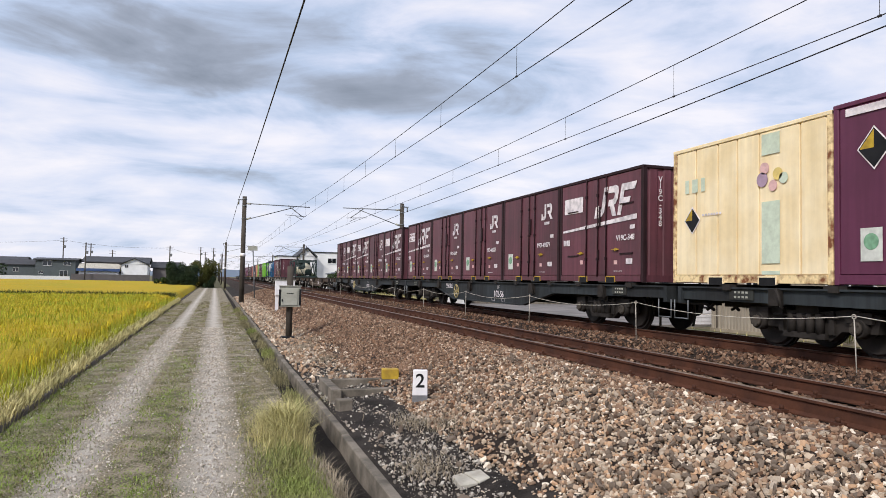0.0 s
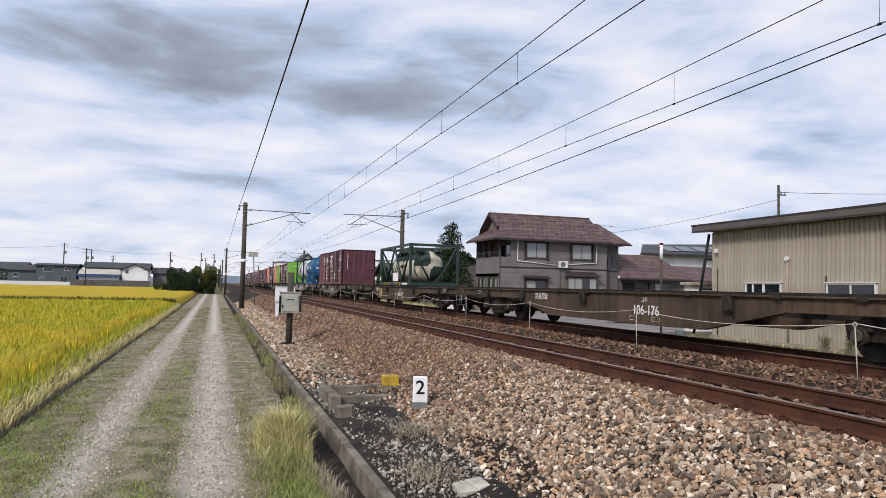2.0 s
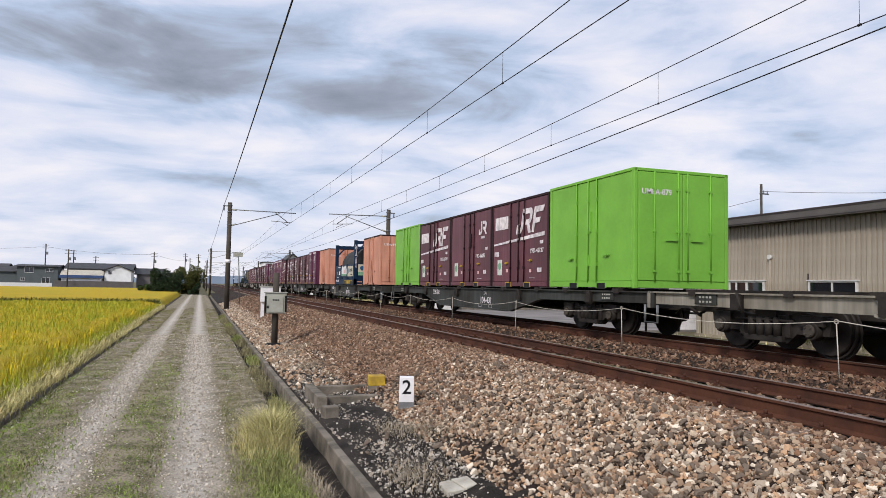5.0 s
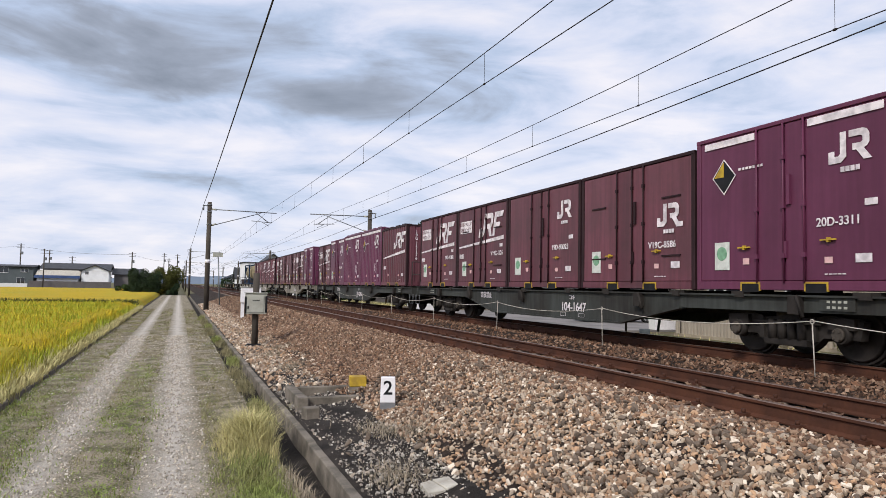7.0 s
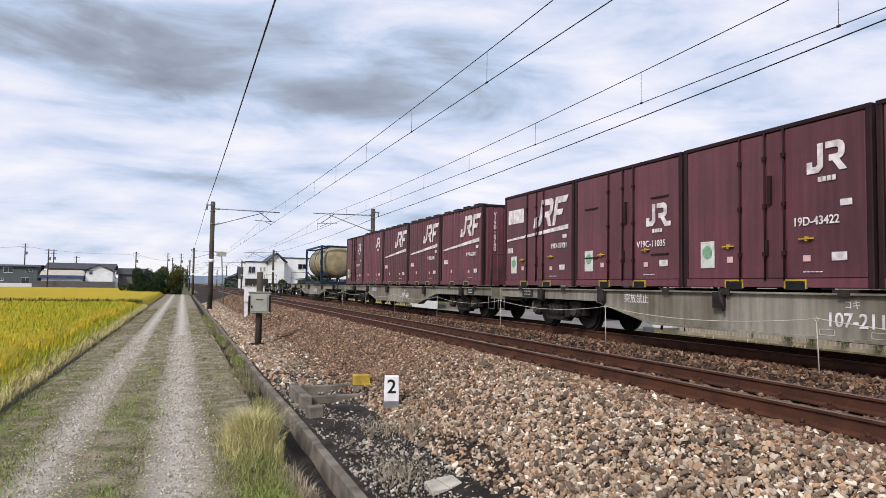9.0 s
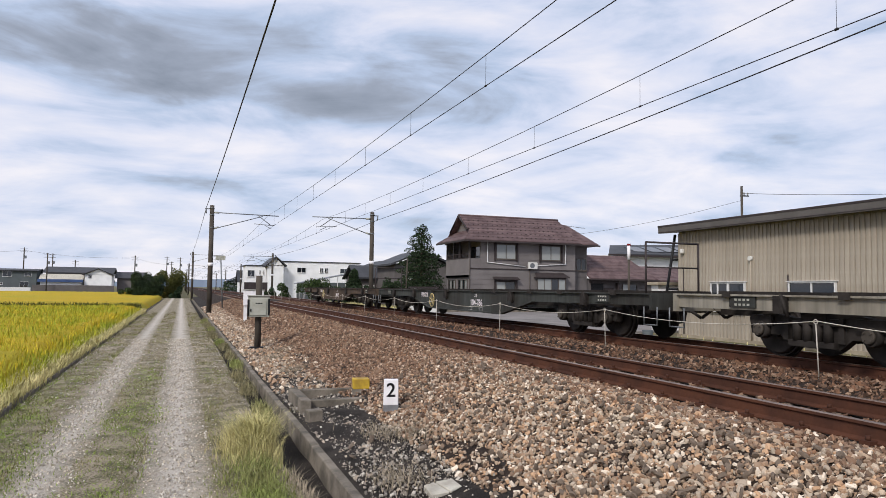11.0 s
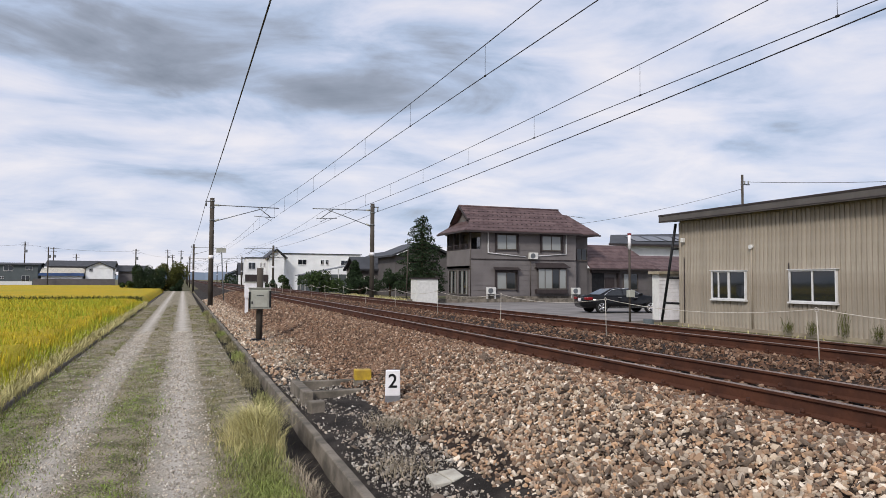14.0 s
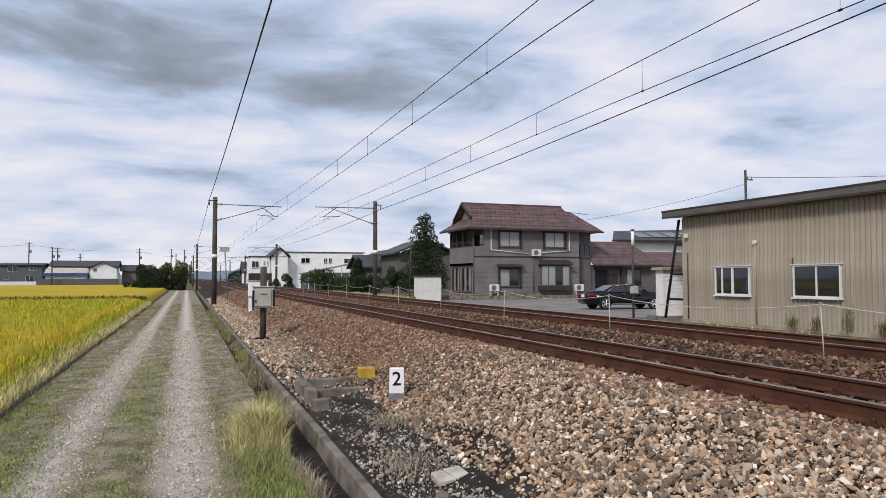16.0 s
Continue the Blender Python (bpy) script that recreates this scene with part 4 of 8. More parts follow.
def wagon_shell(mat, wheel_colour):
    root = thing("flat_wagon", "container flat wagon", "wagon")
    # side sill with the deep middle, both sides; y from -0.45 to 19.15
    a, b = -0.45, 19.15
    for sx in (-1, 1):
        bm = bmesh.new()
        ol = [(a, 0.74), (4.4, 0.72), (6.3, 0.34), (12.4, 0.34), (14.3, 0.72), (b, 0.74), (b, 0.96), (a, 0.96)]
        x0, x1 = sorted((sx * 1.10, sx * 1.16))
        prism(bm, ol, x0, x1)
        f0, f1 = sorted((sx * 1.06, sx * 1.22))
        box(bm, f0, f1, a, b, 0.955, 0.985)
        prism(bm, [(4.4, 0.70), (6.3, 0.32), (12.4, 0.32), (14.3, 0.70), (14.3, 0.74), (12.4, 0.36), (6.3, 0.36), (4.4, 0.74)], f0, f1)
        part("side_sill", bm, mat, root)
    bm = bmesh.new()
    for y in np.linspace(0.2, 18.5, 14):
        box(bm, -1.08, 1.08, y - 0.06, y + 0.06, 0.78, 0.94)
    box(bm, -0.20, 0.20, a, b, 0.60, 0.92)
    box(bm, -1.08, 1.08, 7.2, 11.5, 0.45, 0.47)
    part("underframe", bm, M_BOGIE, root)
    bm = bmesh.new()
    box(bm, -1.20, 1.20, -0.2, 0.2, 0.98, 1.035)
    box(bm, -1.235, -1.202, -0.09, 0.09, 0.93, 1.03)
    pad = part("load_pad", bm, M_BOGIE, root)
    pad.matrix_basis = pose(0, 0.75, 0)
    for i in range(1, 10):
        lone("load_pad", pad.data, root, pose(0, (i // 2) * 3.74 + (0.75, 2.95)[i % 2], 0))
    for y in (1.87, 5.6, 10.6, 14.1, 16.8):
        bm = bmesh.new()
        box(bm, -1.27, -1.16, y - 0.10, y + 0.10, 0.70, 0.97)
        cyl(bm, (-1.26, y - 0.05, 0.98), (-1.26, y - 0.17, 0.66), 0.028, seg=6)
        part("twist_lock", bm, M_BOGIE, root)
    for e, s in ((a, -1), (b, 1)):
        bm = bmesh.new()
        y0, y1 = sorted((e, e + s * 0.10))
        box(bm, -1.22, 1.22, y0, y1, 0.66, 0.985)
        part("end_beam", bm, mat, root)
        bm = bmesh.new()
        y0, y1 = sorted((e + s * 0.1, e + s * 0.40))
        box(bm, -0.10, 0.10, y0, y1, 0.74, 0.92)
        box(bm, -0.17, 0.17, *sorted((e + s * 0.28, e + s * 0.41)), 0.70, 0.98)
        cyl(bm, (0.35, e, 0.72), (0.30, e + s * 0.38, 0.52), 0.03, seg=6)
        cyl(bm, (-0.35, e, 0.72), (-0.30, e + s * 0.38, 0.52), 0.03, seg=6)
        part("coupler", bm, M_BOGIE, root)
        bm = bmesh.new()
        ys = e + s * 0.02
        for p, q in (((-1.2, ys - 0.2, 0.72), (-1.2, ys - 0.2, 0.36)), ((-1.2, ys + 0.2, 0.72), (-1.2, ys + 0.2, 0.36)), ((-1.2, ys - 0.2, 0.37), (-1.2, ys + 0.2, 0.37))):
            cyl(bm, p, q, 0.014, seg=6)
        part("step", bm, M_GALV, root, "grey step irons")
    for yc in (2.25, 16.45):
        bogie(root, yc)
    # brake gear under the middle
    rods("air_tank", M_BOGIE, root, ((-0.45, 8.0, 0.42), (-0.45, 9.1, 0.42), 0.17), seg=14)
    rods("brake_rod", M_BOGIE, root, ((-0.9, 5.2, 0.56), (-0.9, 7.0, 0.50), 0.02), seg=6)
    boxes("valve_box", M_BOGIE, root, (-0.98, -0.7, 12.0, 12.5, 0.5, 0.75), soft=0.01)
    if wheel_colour is not None:
        bm = bmesh.new()
        yw, zw, xw = 11.95, 0.62, -1.24
        seg = 20
        ring = [(yw + 0.235 * math.cos(2 * math.pi * i / seg), zw + 0.235 * math.sin(2 * math.pi * i / seg)) for i in range(seg)]
        tube(bm, [(xw, *p) for p in ring], 0.017, closed=True)
        for i in range(5):
            an = 2 * math.pi * i / 5 + 0.3
            cyl(bm, (xw, yw, zw), (xw, yw + 0.23 * math.cos(an), zw + 0.23 * math.sin(an)), 0.013, seg=6)
        cyl(bm, (xw - 0.02, yw, zw), (xw + 0.12, yw, zw), 0.05, seg=8)
        part("brake_wheel", bm, wheel_colour, root, "spoked hand-brake wheel")
    return root


WAGONS = {}
WHEEL_Y = material("faded_cream_yellow_paint", (0.52, 0.42, 0.20), 0.6, vary=0.15, grain=20, stain=6, bump=0.05)


def wagon(near_y, mat, number, kana=True, wheel_m=None, rails=False, words=""):
    key = (mat.name, wheel_m.name if wheel_m else "")
    if key not in WAGONS:
        root = WAGONS[key] = wagon_shell(mat, wheel_m)
    else:
        src = WAGONS[key]
        made = {}
        root = thing("flat_wagon", "container flat wagon", "wagon")
        for o in src.children_recursive:
            if o.get("own"):
                continue
            c = o.copy()
            scene.collection.objects.link(c)
            made[o] = c
            c.parent = made.get(o.parent, root) if o.parent is not src else root
    z = RAIL2
    if number:
        m = Matrix(((0, 0, -1, -1.166), (-1, 0, 0, 8.1), (0, 1, 0, 0.60), (0, 0, 0, 1)))
        own(text_mesh("number", number, 0.28, M_WHITE, root, m, bold=0.004))
        for y in (8.55, 7.75):
            for bar in (rect(y + 0.12, y - 0.12, 0.385, 0.39), rect(y + 0.12, y - 0.12, 0.465, 0.47), rect(y + 0.125, y + 0.12, 0.385, 0.47), rect(y - 0.12, y - 0.125, 0.385, 0.47)):
                own(markings("label_edge", M_WHITE, root, [bar], x=-1.168))
        if kana:
            m = Matrix(((0, 0, -1, -1.166), (-1, 0, 0, 8.15), (0, 1, 0, 0.82), (0, 0, 0, 1)))
            own(text_mesh("caption", "コキ", 0.13, M_WHITE, root, m))
    # small data plate and tare bars at both ends of the sill
    for y in (1.2, 17.6):
        own(boxes("data_plate", M_WAGON_DARK, root, (-1.19, -1.162, y - 0.28, y + 0.28, 0.77, 0.95)))
        own(markings("caption", M_BOXGREY, root, [rect(y + 0.16 - k * 0.09, y + 0.11 - k * 0.09, z, z + 0.035) for k in range(4) for z in (0.80, 0.88)], x=-1.192))
    m = Matrix(((0, 0, -1, -1.166), (-1, 0, 0, 12.95), (0, 1, 0, 0.80), (0, 0, 0, 1)))
    own(text_mesh("caption", "突放禁止", 0.20, M_WHITE, root, m))
    if rails:
        bm = bmesh.new()
        for x in (-1.1, 0.2):
            cyl(bm, (x, -0.2, 0.98), (x, -0.2, 2.0), 0.022, seg=6)
        cyl(bm, (-1.1, -0.2, 2.0), (0.2, -0.2, 2.0), 0.022, seg=6)
        cyl(bm, (-1.1, -0.2, 1.5), (0.2, -0.2, 1.5), 0.018, seg=6)
        own(part("handrail", bm, M_TRIM, root))
    tagged(root, words or "container flat wagon of painted steel on two bogies", "wagon", "wagons of the train")
    root.matrix_basis = pose(TRACK2, near_y, z)
    MOVING.append((root, near_y, z))
    return root


def tank(name, y0, length, z0, mat_shell, mat_frame, label, open_frame=True, band=None, r=1.08, end_bulge=0.45, inset=0.12, H=2.55):
    """A tank in a 20-foot frame; y from 0 (near end)."""
    root = thing(name, label, "tank container", group="tank containers on the train")
    L, S = length, SIDE
    zc = (0.30 if H > 2.2 else 0.08) + r + 0.12
    bm = bmesh.new()
    seg = 32
    prof = [(inset + end_bulge * (1 - math.sqrt(max(0, 1 - (k / 6) ** 2))), r * k / 6) for k in range(1, 7)] + [(L - inset - end_bulge * (1 - math.sqrt(max(0, 1 - (k / 6) ** 2))), r * k / 6) for k in range(6, 0, -1)]
    rings = [[bm.verts.new((rad * math.cos(2 * math.pi * i / seg), y, zc + rad * math.sin(2 * math.pi * i / seg))) for i in range(seg)] for y, rad in prof]
    for ra, rb in zip(rings, rings[1:]):
        for i in range(seg):
            f = bm.faces.new((ra[i], ra[(i + 1) % seg], rb[(i + 1) % seg], rb[i]))
            f.smooth = True
            if band is not None:
                c = f.calc_center_median()
                if (c.y > 1.1 and c.z > zc + 0.25) or (c.y <= 1.1 and (c.x < 0) == (c.z > zc)):
                    f.material_index = 1
    bm.faces.new(rings[0][::-1]).smooth = True
    bm.faces.new(rings[-1]).smooth = True
    part("tank", bm, [mat_shell, band] if band is not None else mat_shell, root)
    bm = bmesh.new()
    for y in (0.9, L / 2, L - 0.9):
        for k in range(seg):
            a0, a1 = 2 * math.pi * k / seg, 2 * math.pi * (k + 1) / seg
            cyl(bm, ((r + 0.012) * math.cos(a0), y, zc + (r + 0.012) * math.sin(a0)), ((r + 0.012) * math.cos(a1), y, zc + (r + 0.012) * math.sin(a1)), 0.022, seg=4)
    part("tank_strap", bm, mat_frame, root)
    bm = bmesh.new()
    for x in (-0.42, 0.42):
        box(bm, x - 0.16, x + 0.16, 0.7, L - 0.7, zc + r * 0.93, zc + r * 0.93 + 0.03)
        for k in range(6):
            box(bm, x - 0.14, x + 0.14, 0.8 + k * (L - 1.7) / 5, 0.86 + k * (L - 1.7) / 5, zc + r * 0.78, zc + r * 0.93)
    cyl(bm, (0, L / 2, zc + r), (0, L / 2, zc + r + 0.14), 0.26, seg=14)
    part("walkway", bm, mat_frame, root)
    bm = bmesh.new()
    for x in (-S + 0.07, S - 0.07):
        box(bm, x - 0.07, x + 0.07, 0, L, 0.0, 0.16)
    for y in (0.0, L - 0.14):
        box(bm, -S + 0.14, S - 0.14, y, y + 0.14, 0.0, 0.16)
    part("base_frame", bm, mat_frame, root)
    if open_frame:
        for y in (0, L - 0.13):
            for x in (-S, S - 0.13):
                bm = bmesh.new()
                box(bm, x, x + 0.13, y, y + 0.13, 0.16, H)
                bevel(bm, 0.012)
                part("corner_post", bm, mat_frame, root)
        bm = bmesh.new()
        for x in (-S, S - 0.1):
            box(bm, x, x + 0.1, 0.13, L - 0.13, H - 0.12, H - 0.01)
        for y in (0.0, L - 0.12):
            box(bm, -S + 0.13, S - 0.13, y + 0.01, y + 0.11, H - 0.13, H - 0.01)
        part("top_frame", bm, mat_frame, root)
        bm = bmesh.new()
        for x in (-S + 0.06, S - 0.06):
            for p, q in (((x, 0.1, H - 0.12), (x, 1.5, 0.15)), ((x, L - 0.1, H - 0.12), (x, L - 1.5, 0.15)), ((x, 1.5, 0.15), (x, L / 2, H - 0.1)), ((x, L - 1.5, 0.15), (x, L / 2, H - 0.1))) if band is not None else (((x, 0.1, 1.0), (x, 0.9, 0.15)), ((x, L - 0.1, 1.0), (x, L - 0.9, 0.15))):
                cyl(bm, p, q, 0.05, seg=6)
        for y in (0.06, L - 0.06):
            for p, q in (((-S + 0.1, y, H - 0.12), (-0.2, y, 0.2)), ((S - 0.1, y, H - 0.12), (0.2, y, 0.2))) if band is not None else (((-S + 0.1, y, 0.9), (-0.4, y, 0.2)), ((S - 0.1, y, 0.9), (0.4, y, 0.2))):
                cyl(bm, p, q, 0.045, seg=6)
        part("brace", bm, mat_frame, root)
    else:
        for y in (1.1, 2.3, 3.8, 5.0):
            bm = bmesh.new()
            prism(bm, [(-S + 0.05, 0.1), (-0.6, 0.1), (-0.72, 0.5), (-1.0, 0.92), (-S + 0.12, 0.72)], y - 0.12, y + 0.12, "y")
            prism(bm, [(S - 0.05, 0.1), (0.6, 0.1), (0.72, 0.5), (1.0, 0.92), (S - 0.12, 0.72)], y - 0.12, y + 0.12, "y")
            part("saddle", bm, mat_frame, root)
        bm = bmesh.new()
        for y in (2.55, 2.95):
            cyl(bm, (-S + 0.04, y, 0.2), (-r - 0.05, y, zc), 0.02, seg=6)
            cyl(bm, (-r - 0.05, y, zc), (-0.6, y, zc + r * 0.95), 0.02, seg=6)
        for k in range(9):
            z = 0.4 + k * 0.22
            x = -S + 0.05 if z < zc else -math.sqrt(max(0.2, (r + 0.06) ** 2 - (z - zc) ** 2))
            cyl(bm, (x, 2.55, z), (x, 2.95, z), 0.014, seg=5)
        part("ladder", bm, mat_frame, root)
        bm = bmesh.new()
        for x in (-S + 0.05, -0.2):
            cyl(bm, (x, 0.03, 0.1), (x, 0.03, 0.78), 0.02, seg=6)
        cyl(bm, (-S + 0.05, 0.03, 0.78), (-0.2, 0.03, 0.78), 0.02, seg=6)
        cyl(bm, (-S + 0.05, 0.03, 0.45), (-0.2, 0.03, 0.45), 0.016, seg=6)
        part("handrail", bm, mat_frame, root)
    root.matrix_basis = pose(TRACK2, y0, z0)
    MOVING.append((root, y0, z0))
    return root, r, zc


def coil_carrier(y0):
    """Open 20-foot frame with a tarpaulin-covered load behind painted side boards."""
    root = thing("open_frame_container", "navy open-frame container with a dark tarpaulin-covered load", "container", group="containers on the train")
    L, S, H = 6.06, SIDE, 2.62
    bm = bmesh.new()
    for x in (-S + 0.08, S - 0.08):
        box(bm, x - 0.08, x + 0.08, 0, L, 0.0, 0.34)
    box(bm, -S + 0.1, S - 0.1, 0.05, L - 0.05, 0.05, 0.15)
    part("base_frame", bm, M_NAVY, root)
    for y in (0, L - 0.2):
        for x in (-S, S - 0.2):
            bm = bmesh.new()
            box(bm, x, x + 0.2, y, y + 0.2, 0.0, H)
            bevel(bm, 0.015)
            part("corner_post", bm, M_NAVY, root)
        bm = bmesh.new()
        box(bm, -S + 0.2, S - 0.2, y + 0.04, y + 0.17, H - 0.22, H - 0.04)
        for s in (-1, 1):
            cyl(bm, (s * (S - 0.15), y + 0.1, H - 0.72), (s * (S - 0.65), y + 0.1, H - 0.18), 0.055, seg=6)
        part("portal_beam", bm, M_NAVY, root)
    bm = bmesh.new()
    n = 10
    arc = [(-S + 0.12, 0.85)] + [(-(S - 0.15) * math.cos(math.pi * k / n), 1.1 + 1.18 * math.sin(math.pi * k / n) ** 0.9) for k in range(1, n)] + [(S - 0.12, 0.85)]
    lo = [bm.verts.new((x, 0.62, z)) for x, z in arc]
    mid = [[bm.verts.new((x * (1 - 0.02 * math.sin(j * 2.1)), 0.75 + (L - 2.3) * j / 6, z - 0.05 * abs(math.sin(j * 1.3)))) for x, z in arc] for j in range(1, 7)]
    rows = [lo] + mid
    for ra, rb in zip(rows, rows[1:]):
        for i in range(len(arc) - 1):
            bm.faces.new((ra[i], ra[i + 1], rb[i + 1], rb[i])).smooth = True
    bm.faces.new(lo)
    bm.faces.new(mid[-1][::-1])
    part("tarpaulin", bm, M_TARP, root, "dark grey creased tarpaulin")
    for k, (a, b) in enumerate(((0.22, 2.02), (2.08, 3.98), (4.04, 5.84))):
        bm = bmesh.new()
        box(bm, -S + 0.02, -S + 0.07, a, b, 0.32, 1.22)
        for y in (a, b - 0.05):
            box(bm, -S - 0.01, -S + 0.03, y, y + 0.05, 0.3, 1.24)
        box(bm, -S - 0.01, -S + 0.03, a + 0.3, a + 0.5, 0.34, 0.46)
        box(bm, -S - 0.01, -S + 0.03, b - 0.5, b - 0.3, 0.34, 0.46)
        part("side_board", bm, M_NAVY, root)
    bm = bmesh.new()
    box(bm, -S + 0.2, S - 0.2, 0.06, 0.11, 0.2, 1.25)
    part("end_board", bm, M_NAVY, root)
    # painted panels: plain shapes for the pictures and the mark
    markings("panel", M_CREAMTANK, root, [rect(1.95, 0.40, 0.50, 1.12)], x=-S + 0.012)
    bm = bmesh.new()
    cyl(bm, (-S + 0.004, 1.55, 0.83), (-S + 0.012, 1.55, 0.83), 0.15, seg=18)
    part("mark", bm, M_BLUE, root)
    markings("mark", M_BLACK, root, [rect(1.30 - k * 0.26, 1.12 - k * 0.26, 0.78, 0.96) for k in range(3)] + [rect(1.0 - k * 0.12, 0.92 - k * 0.12, 0.56, 0.64) for k in range(4)], x=-S + 0.006)
    markings("panel", M_TANKWHITE, root, [rect(3.85, 2.25, 0.62, 0.98)], x=-S + 0.012)
    for y, r_ in ((3.62, 0.20), (3.28, 0.16), (2.95, 0.19), (2.6, 0.22)):
        bm = bmesh.new()
        cyl(bm, (-S + 0.010, y, 0.96), (-S + 0.018, y, 0.96), r_, seg=18)
        part("panel", bm, M_TANKWHITE, root)
    markings("panel", M_LEAFSTICK, root, [rect(3.85, 2.25, 0.55, 0.66)], x=-S + 0.008)
    markings("panel", M_PINK, root, [rect(3.1, 2.5, 0.70, 0.90), rect(2.75, 2.55, 0.9, 1.0)], x=-S + 0.006)
    markings("hazard_mark", M_BLACK, root, [[(5.35, 0.80), (5.15, 0.55), (4.95, 0.80), (5.15, 1.05)]], x=-S + 0.010)
    markings("hazard_mark", M_YELLOW, root, [[(5.33, 0.80), (5.15, 0.58), (5.15, 0.80)]], x=-S + 0.006)
    bm = bmesh.new()
    box(bm, -S + 0.25, S - 0.25, 0.04, 0.055, 0.55, 1.2)
    part("panel", bm, M_CREAMTANK, root)
    bm = bmesh.new()
    box(bm, -S + 0.25, S - 0.25, 0.03, 0.038, 0.55, 0.75)
    part("panel", bm, M_LEAFSTICK, root)
    bm = bmesh.new()
    cyl(bm, (-S + 0.5, 0.02, 0.98), (-S + 0.5, 0.036, 0.98), 0.14, seg=18)
    part("mark", bm, M_BLUE, root)
    bm = bmesh.new()
    for k in range(3):
        box(bm, -S + 0.72 + k * 0.2, -S + 0.86 + k * 0.2, 0.026, 0.038, 0.90, 1.06)
    part("mark", bm, M_BLACK, root)
    bm = bmesh.new()
    box(bm, 0.35, 0.9, 0.026, 0.036, 0.70, 1.1)
    box(bm, 0.5, 0.7, 0.024, 0.036, 0.60, 1.18)
    part("panel", bm, M_SALMON, root)
    side_text(root, "UM13A-8034", 5.05, 0.23, 0.19)
    for y in (2.35, 0.5):
        boxes("lift_pocket", M_BLACK, root, (-S - 0.006, -S + 0.05, y, y + 0.5, 0.02, 0.24))
        boxes("pocket_rim", M_YELLOW, root, (-S - 0.014, -S + 0.0, y - 0.04, y + 0.54, 0.24, 0.275), (-S - 0.014, -S + 0.0, y + 0.5, y + 0.54, 0.02, 0.24), (-S - 0.014, -S + 0.0, y - 0.04, y, 0.02, 0.24))
    boxes("placard", M_YELLOW, root, (-S - 0.012, -S + 0.0, 1.15, 2.1, 0.06, 0.27))
    boxes("placard", M_SIGNWHITE, root, (-S + 0.004, -S + 0.022, 4.35, 4.6, 0.62, 0.84))
    markings("caption", M_WHITE, root, [rect(4.95 - k * 0.1, 4.88 - k * 0.1, 1.06, 1.13) for k in range(8)] + [rect(5.3 - k * 0.08, 5.25 - k * 0.08, 0.42, 0.47) for k in range(6)], x=-S + 0.012)
    for i, ch in enumerate("UM13A-8034"):
        end_text(root, ch, -S + 0.10, 2.3 - i * 0.14, 0.18)
    root.matrix_basis = pose(TRACK2, y0, DECK + 0.04)
    MOVING.append((root, y0, DECK + 0.04))


def loads(near, *rows):
    for k, row in enumerate(rows):
        if row:
            kind, logo, number, *rest = row
            high = {"tall": 2.62, "tallrib": 2.66}.get(kind, 2.55 if kind in ("cream", "salmon", "green") else 2.5)
            box_container(near + k * 3.74, kind, logo, number, high=high, end_number=rest[0] if rest else "", sticker=rest[1] if len(rest) > 1 else True)


DARK = "dark green-grey container flat wagon on two sooty bogies"
PALE = "pale grey container flat wagon with dirt-streaked side sills"
BROWN = "rusty brown empty container flat wagon on two bogies"
SLATE = "slate-grey container flat wagon with yellow hand-brake wheel"
wagon(-8.0, M_WAGON_SLATE, "102-55", wheel_m=WHEEL_Y, words=SLATE)
loads(-7.2, (), (), (), ("tall", "small", "20D-6140"), ())
wagon(12.15, M_WAGON_SLATE, "102-56", wheel_m=WHEEL_Y, words=SLATE)
loads(12.4, ("vent", "big", "V19C-348", "V19C-348", False), ("plain", "small", "19D-49279"), ("plain", "small", "19D-45025"), ("plain", "small", "19D-43599"), ("plain", "big", "19D-41819"))
wagon(31.9, M_WAGON_SLATE, "103-56", wheel_m=WHEEL_Y, words=SLATE)
loads(32.1, ("plain", "big", "19D-38252", "19D-38252"), ("plain", "small", "19D-47881"), ("plain", "big", "19D-38684"), ("plain", "big", "19D-80277"), ("plain", "small", "19D-47678"))
wagon(52.5, M_WAGON_BROWN, "106-176", words=BROWN)
wagon(72.7, M_WAGON_BROWN, "106-177", wheel_m=WHEEL_Y, words=BROWN)
wagon(93.2, M_WAGON_OLIVE, "107-132", wheel_m=None, rails=True, words="olive-brown container flat wagon with dirt-streaked side sills")
loads(93.46, (), ("plain", "small", "19D-51483", "19D-51483"), ("plain", "big", "19D-34009"), ("rib", "ribsmall", "19G-22351"))
wagon(113.0, M_WAGON_GREY, "107-574", rails=True, words=PALE)
wagon(132.6, M_WAGON_DARK, "104-431", words=DARK)
loads(132.7, ("green", "", ""), ("plain", "big", "19D-40127"), ("plain", "small", "19D-46032"), ("plain", "big", "19D-36710"), ("green", "", ""))
wagon(154.3, M_WAGON_DARK, "104-2312", wheel_m=M_WAGON_GREY, words=DARK)
loads(154.3, ("salmon", "", ""), (), (), (), ())
box_container(169.15, "salmon", "", "", high=2.55)
coil_carrier(160.4)
wagon(174.5, M_WAGON_DARK, "104-1647", rails=True, words=DARK)
loads(174.75, ("tall", "small", "20D-3311", "20D-3311"), ("vent", "small", "V19C-8586"), ("plain", "small", "19D-90023"), ("vent", "big", "V19C-1126"), ("plain", "big", "19D-41882"))
wagon(194.9, M_WAGON_DARK, "104-2006", rails=True, words=DARK)
loads(195.1, ("rib", "ribbig", "", "19G-17176"), ("tallrib", "ribsmall", "20G-1217"), ("tallrib", "ribsmall", "20G-1299"), ("tall", "small", "20D-2299"), ("plain", "big", "19G-16328"))
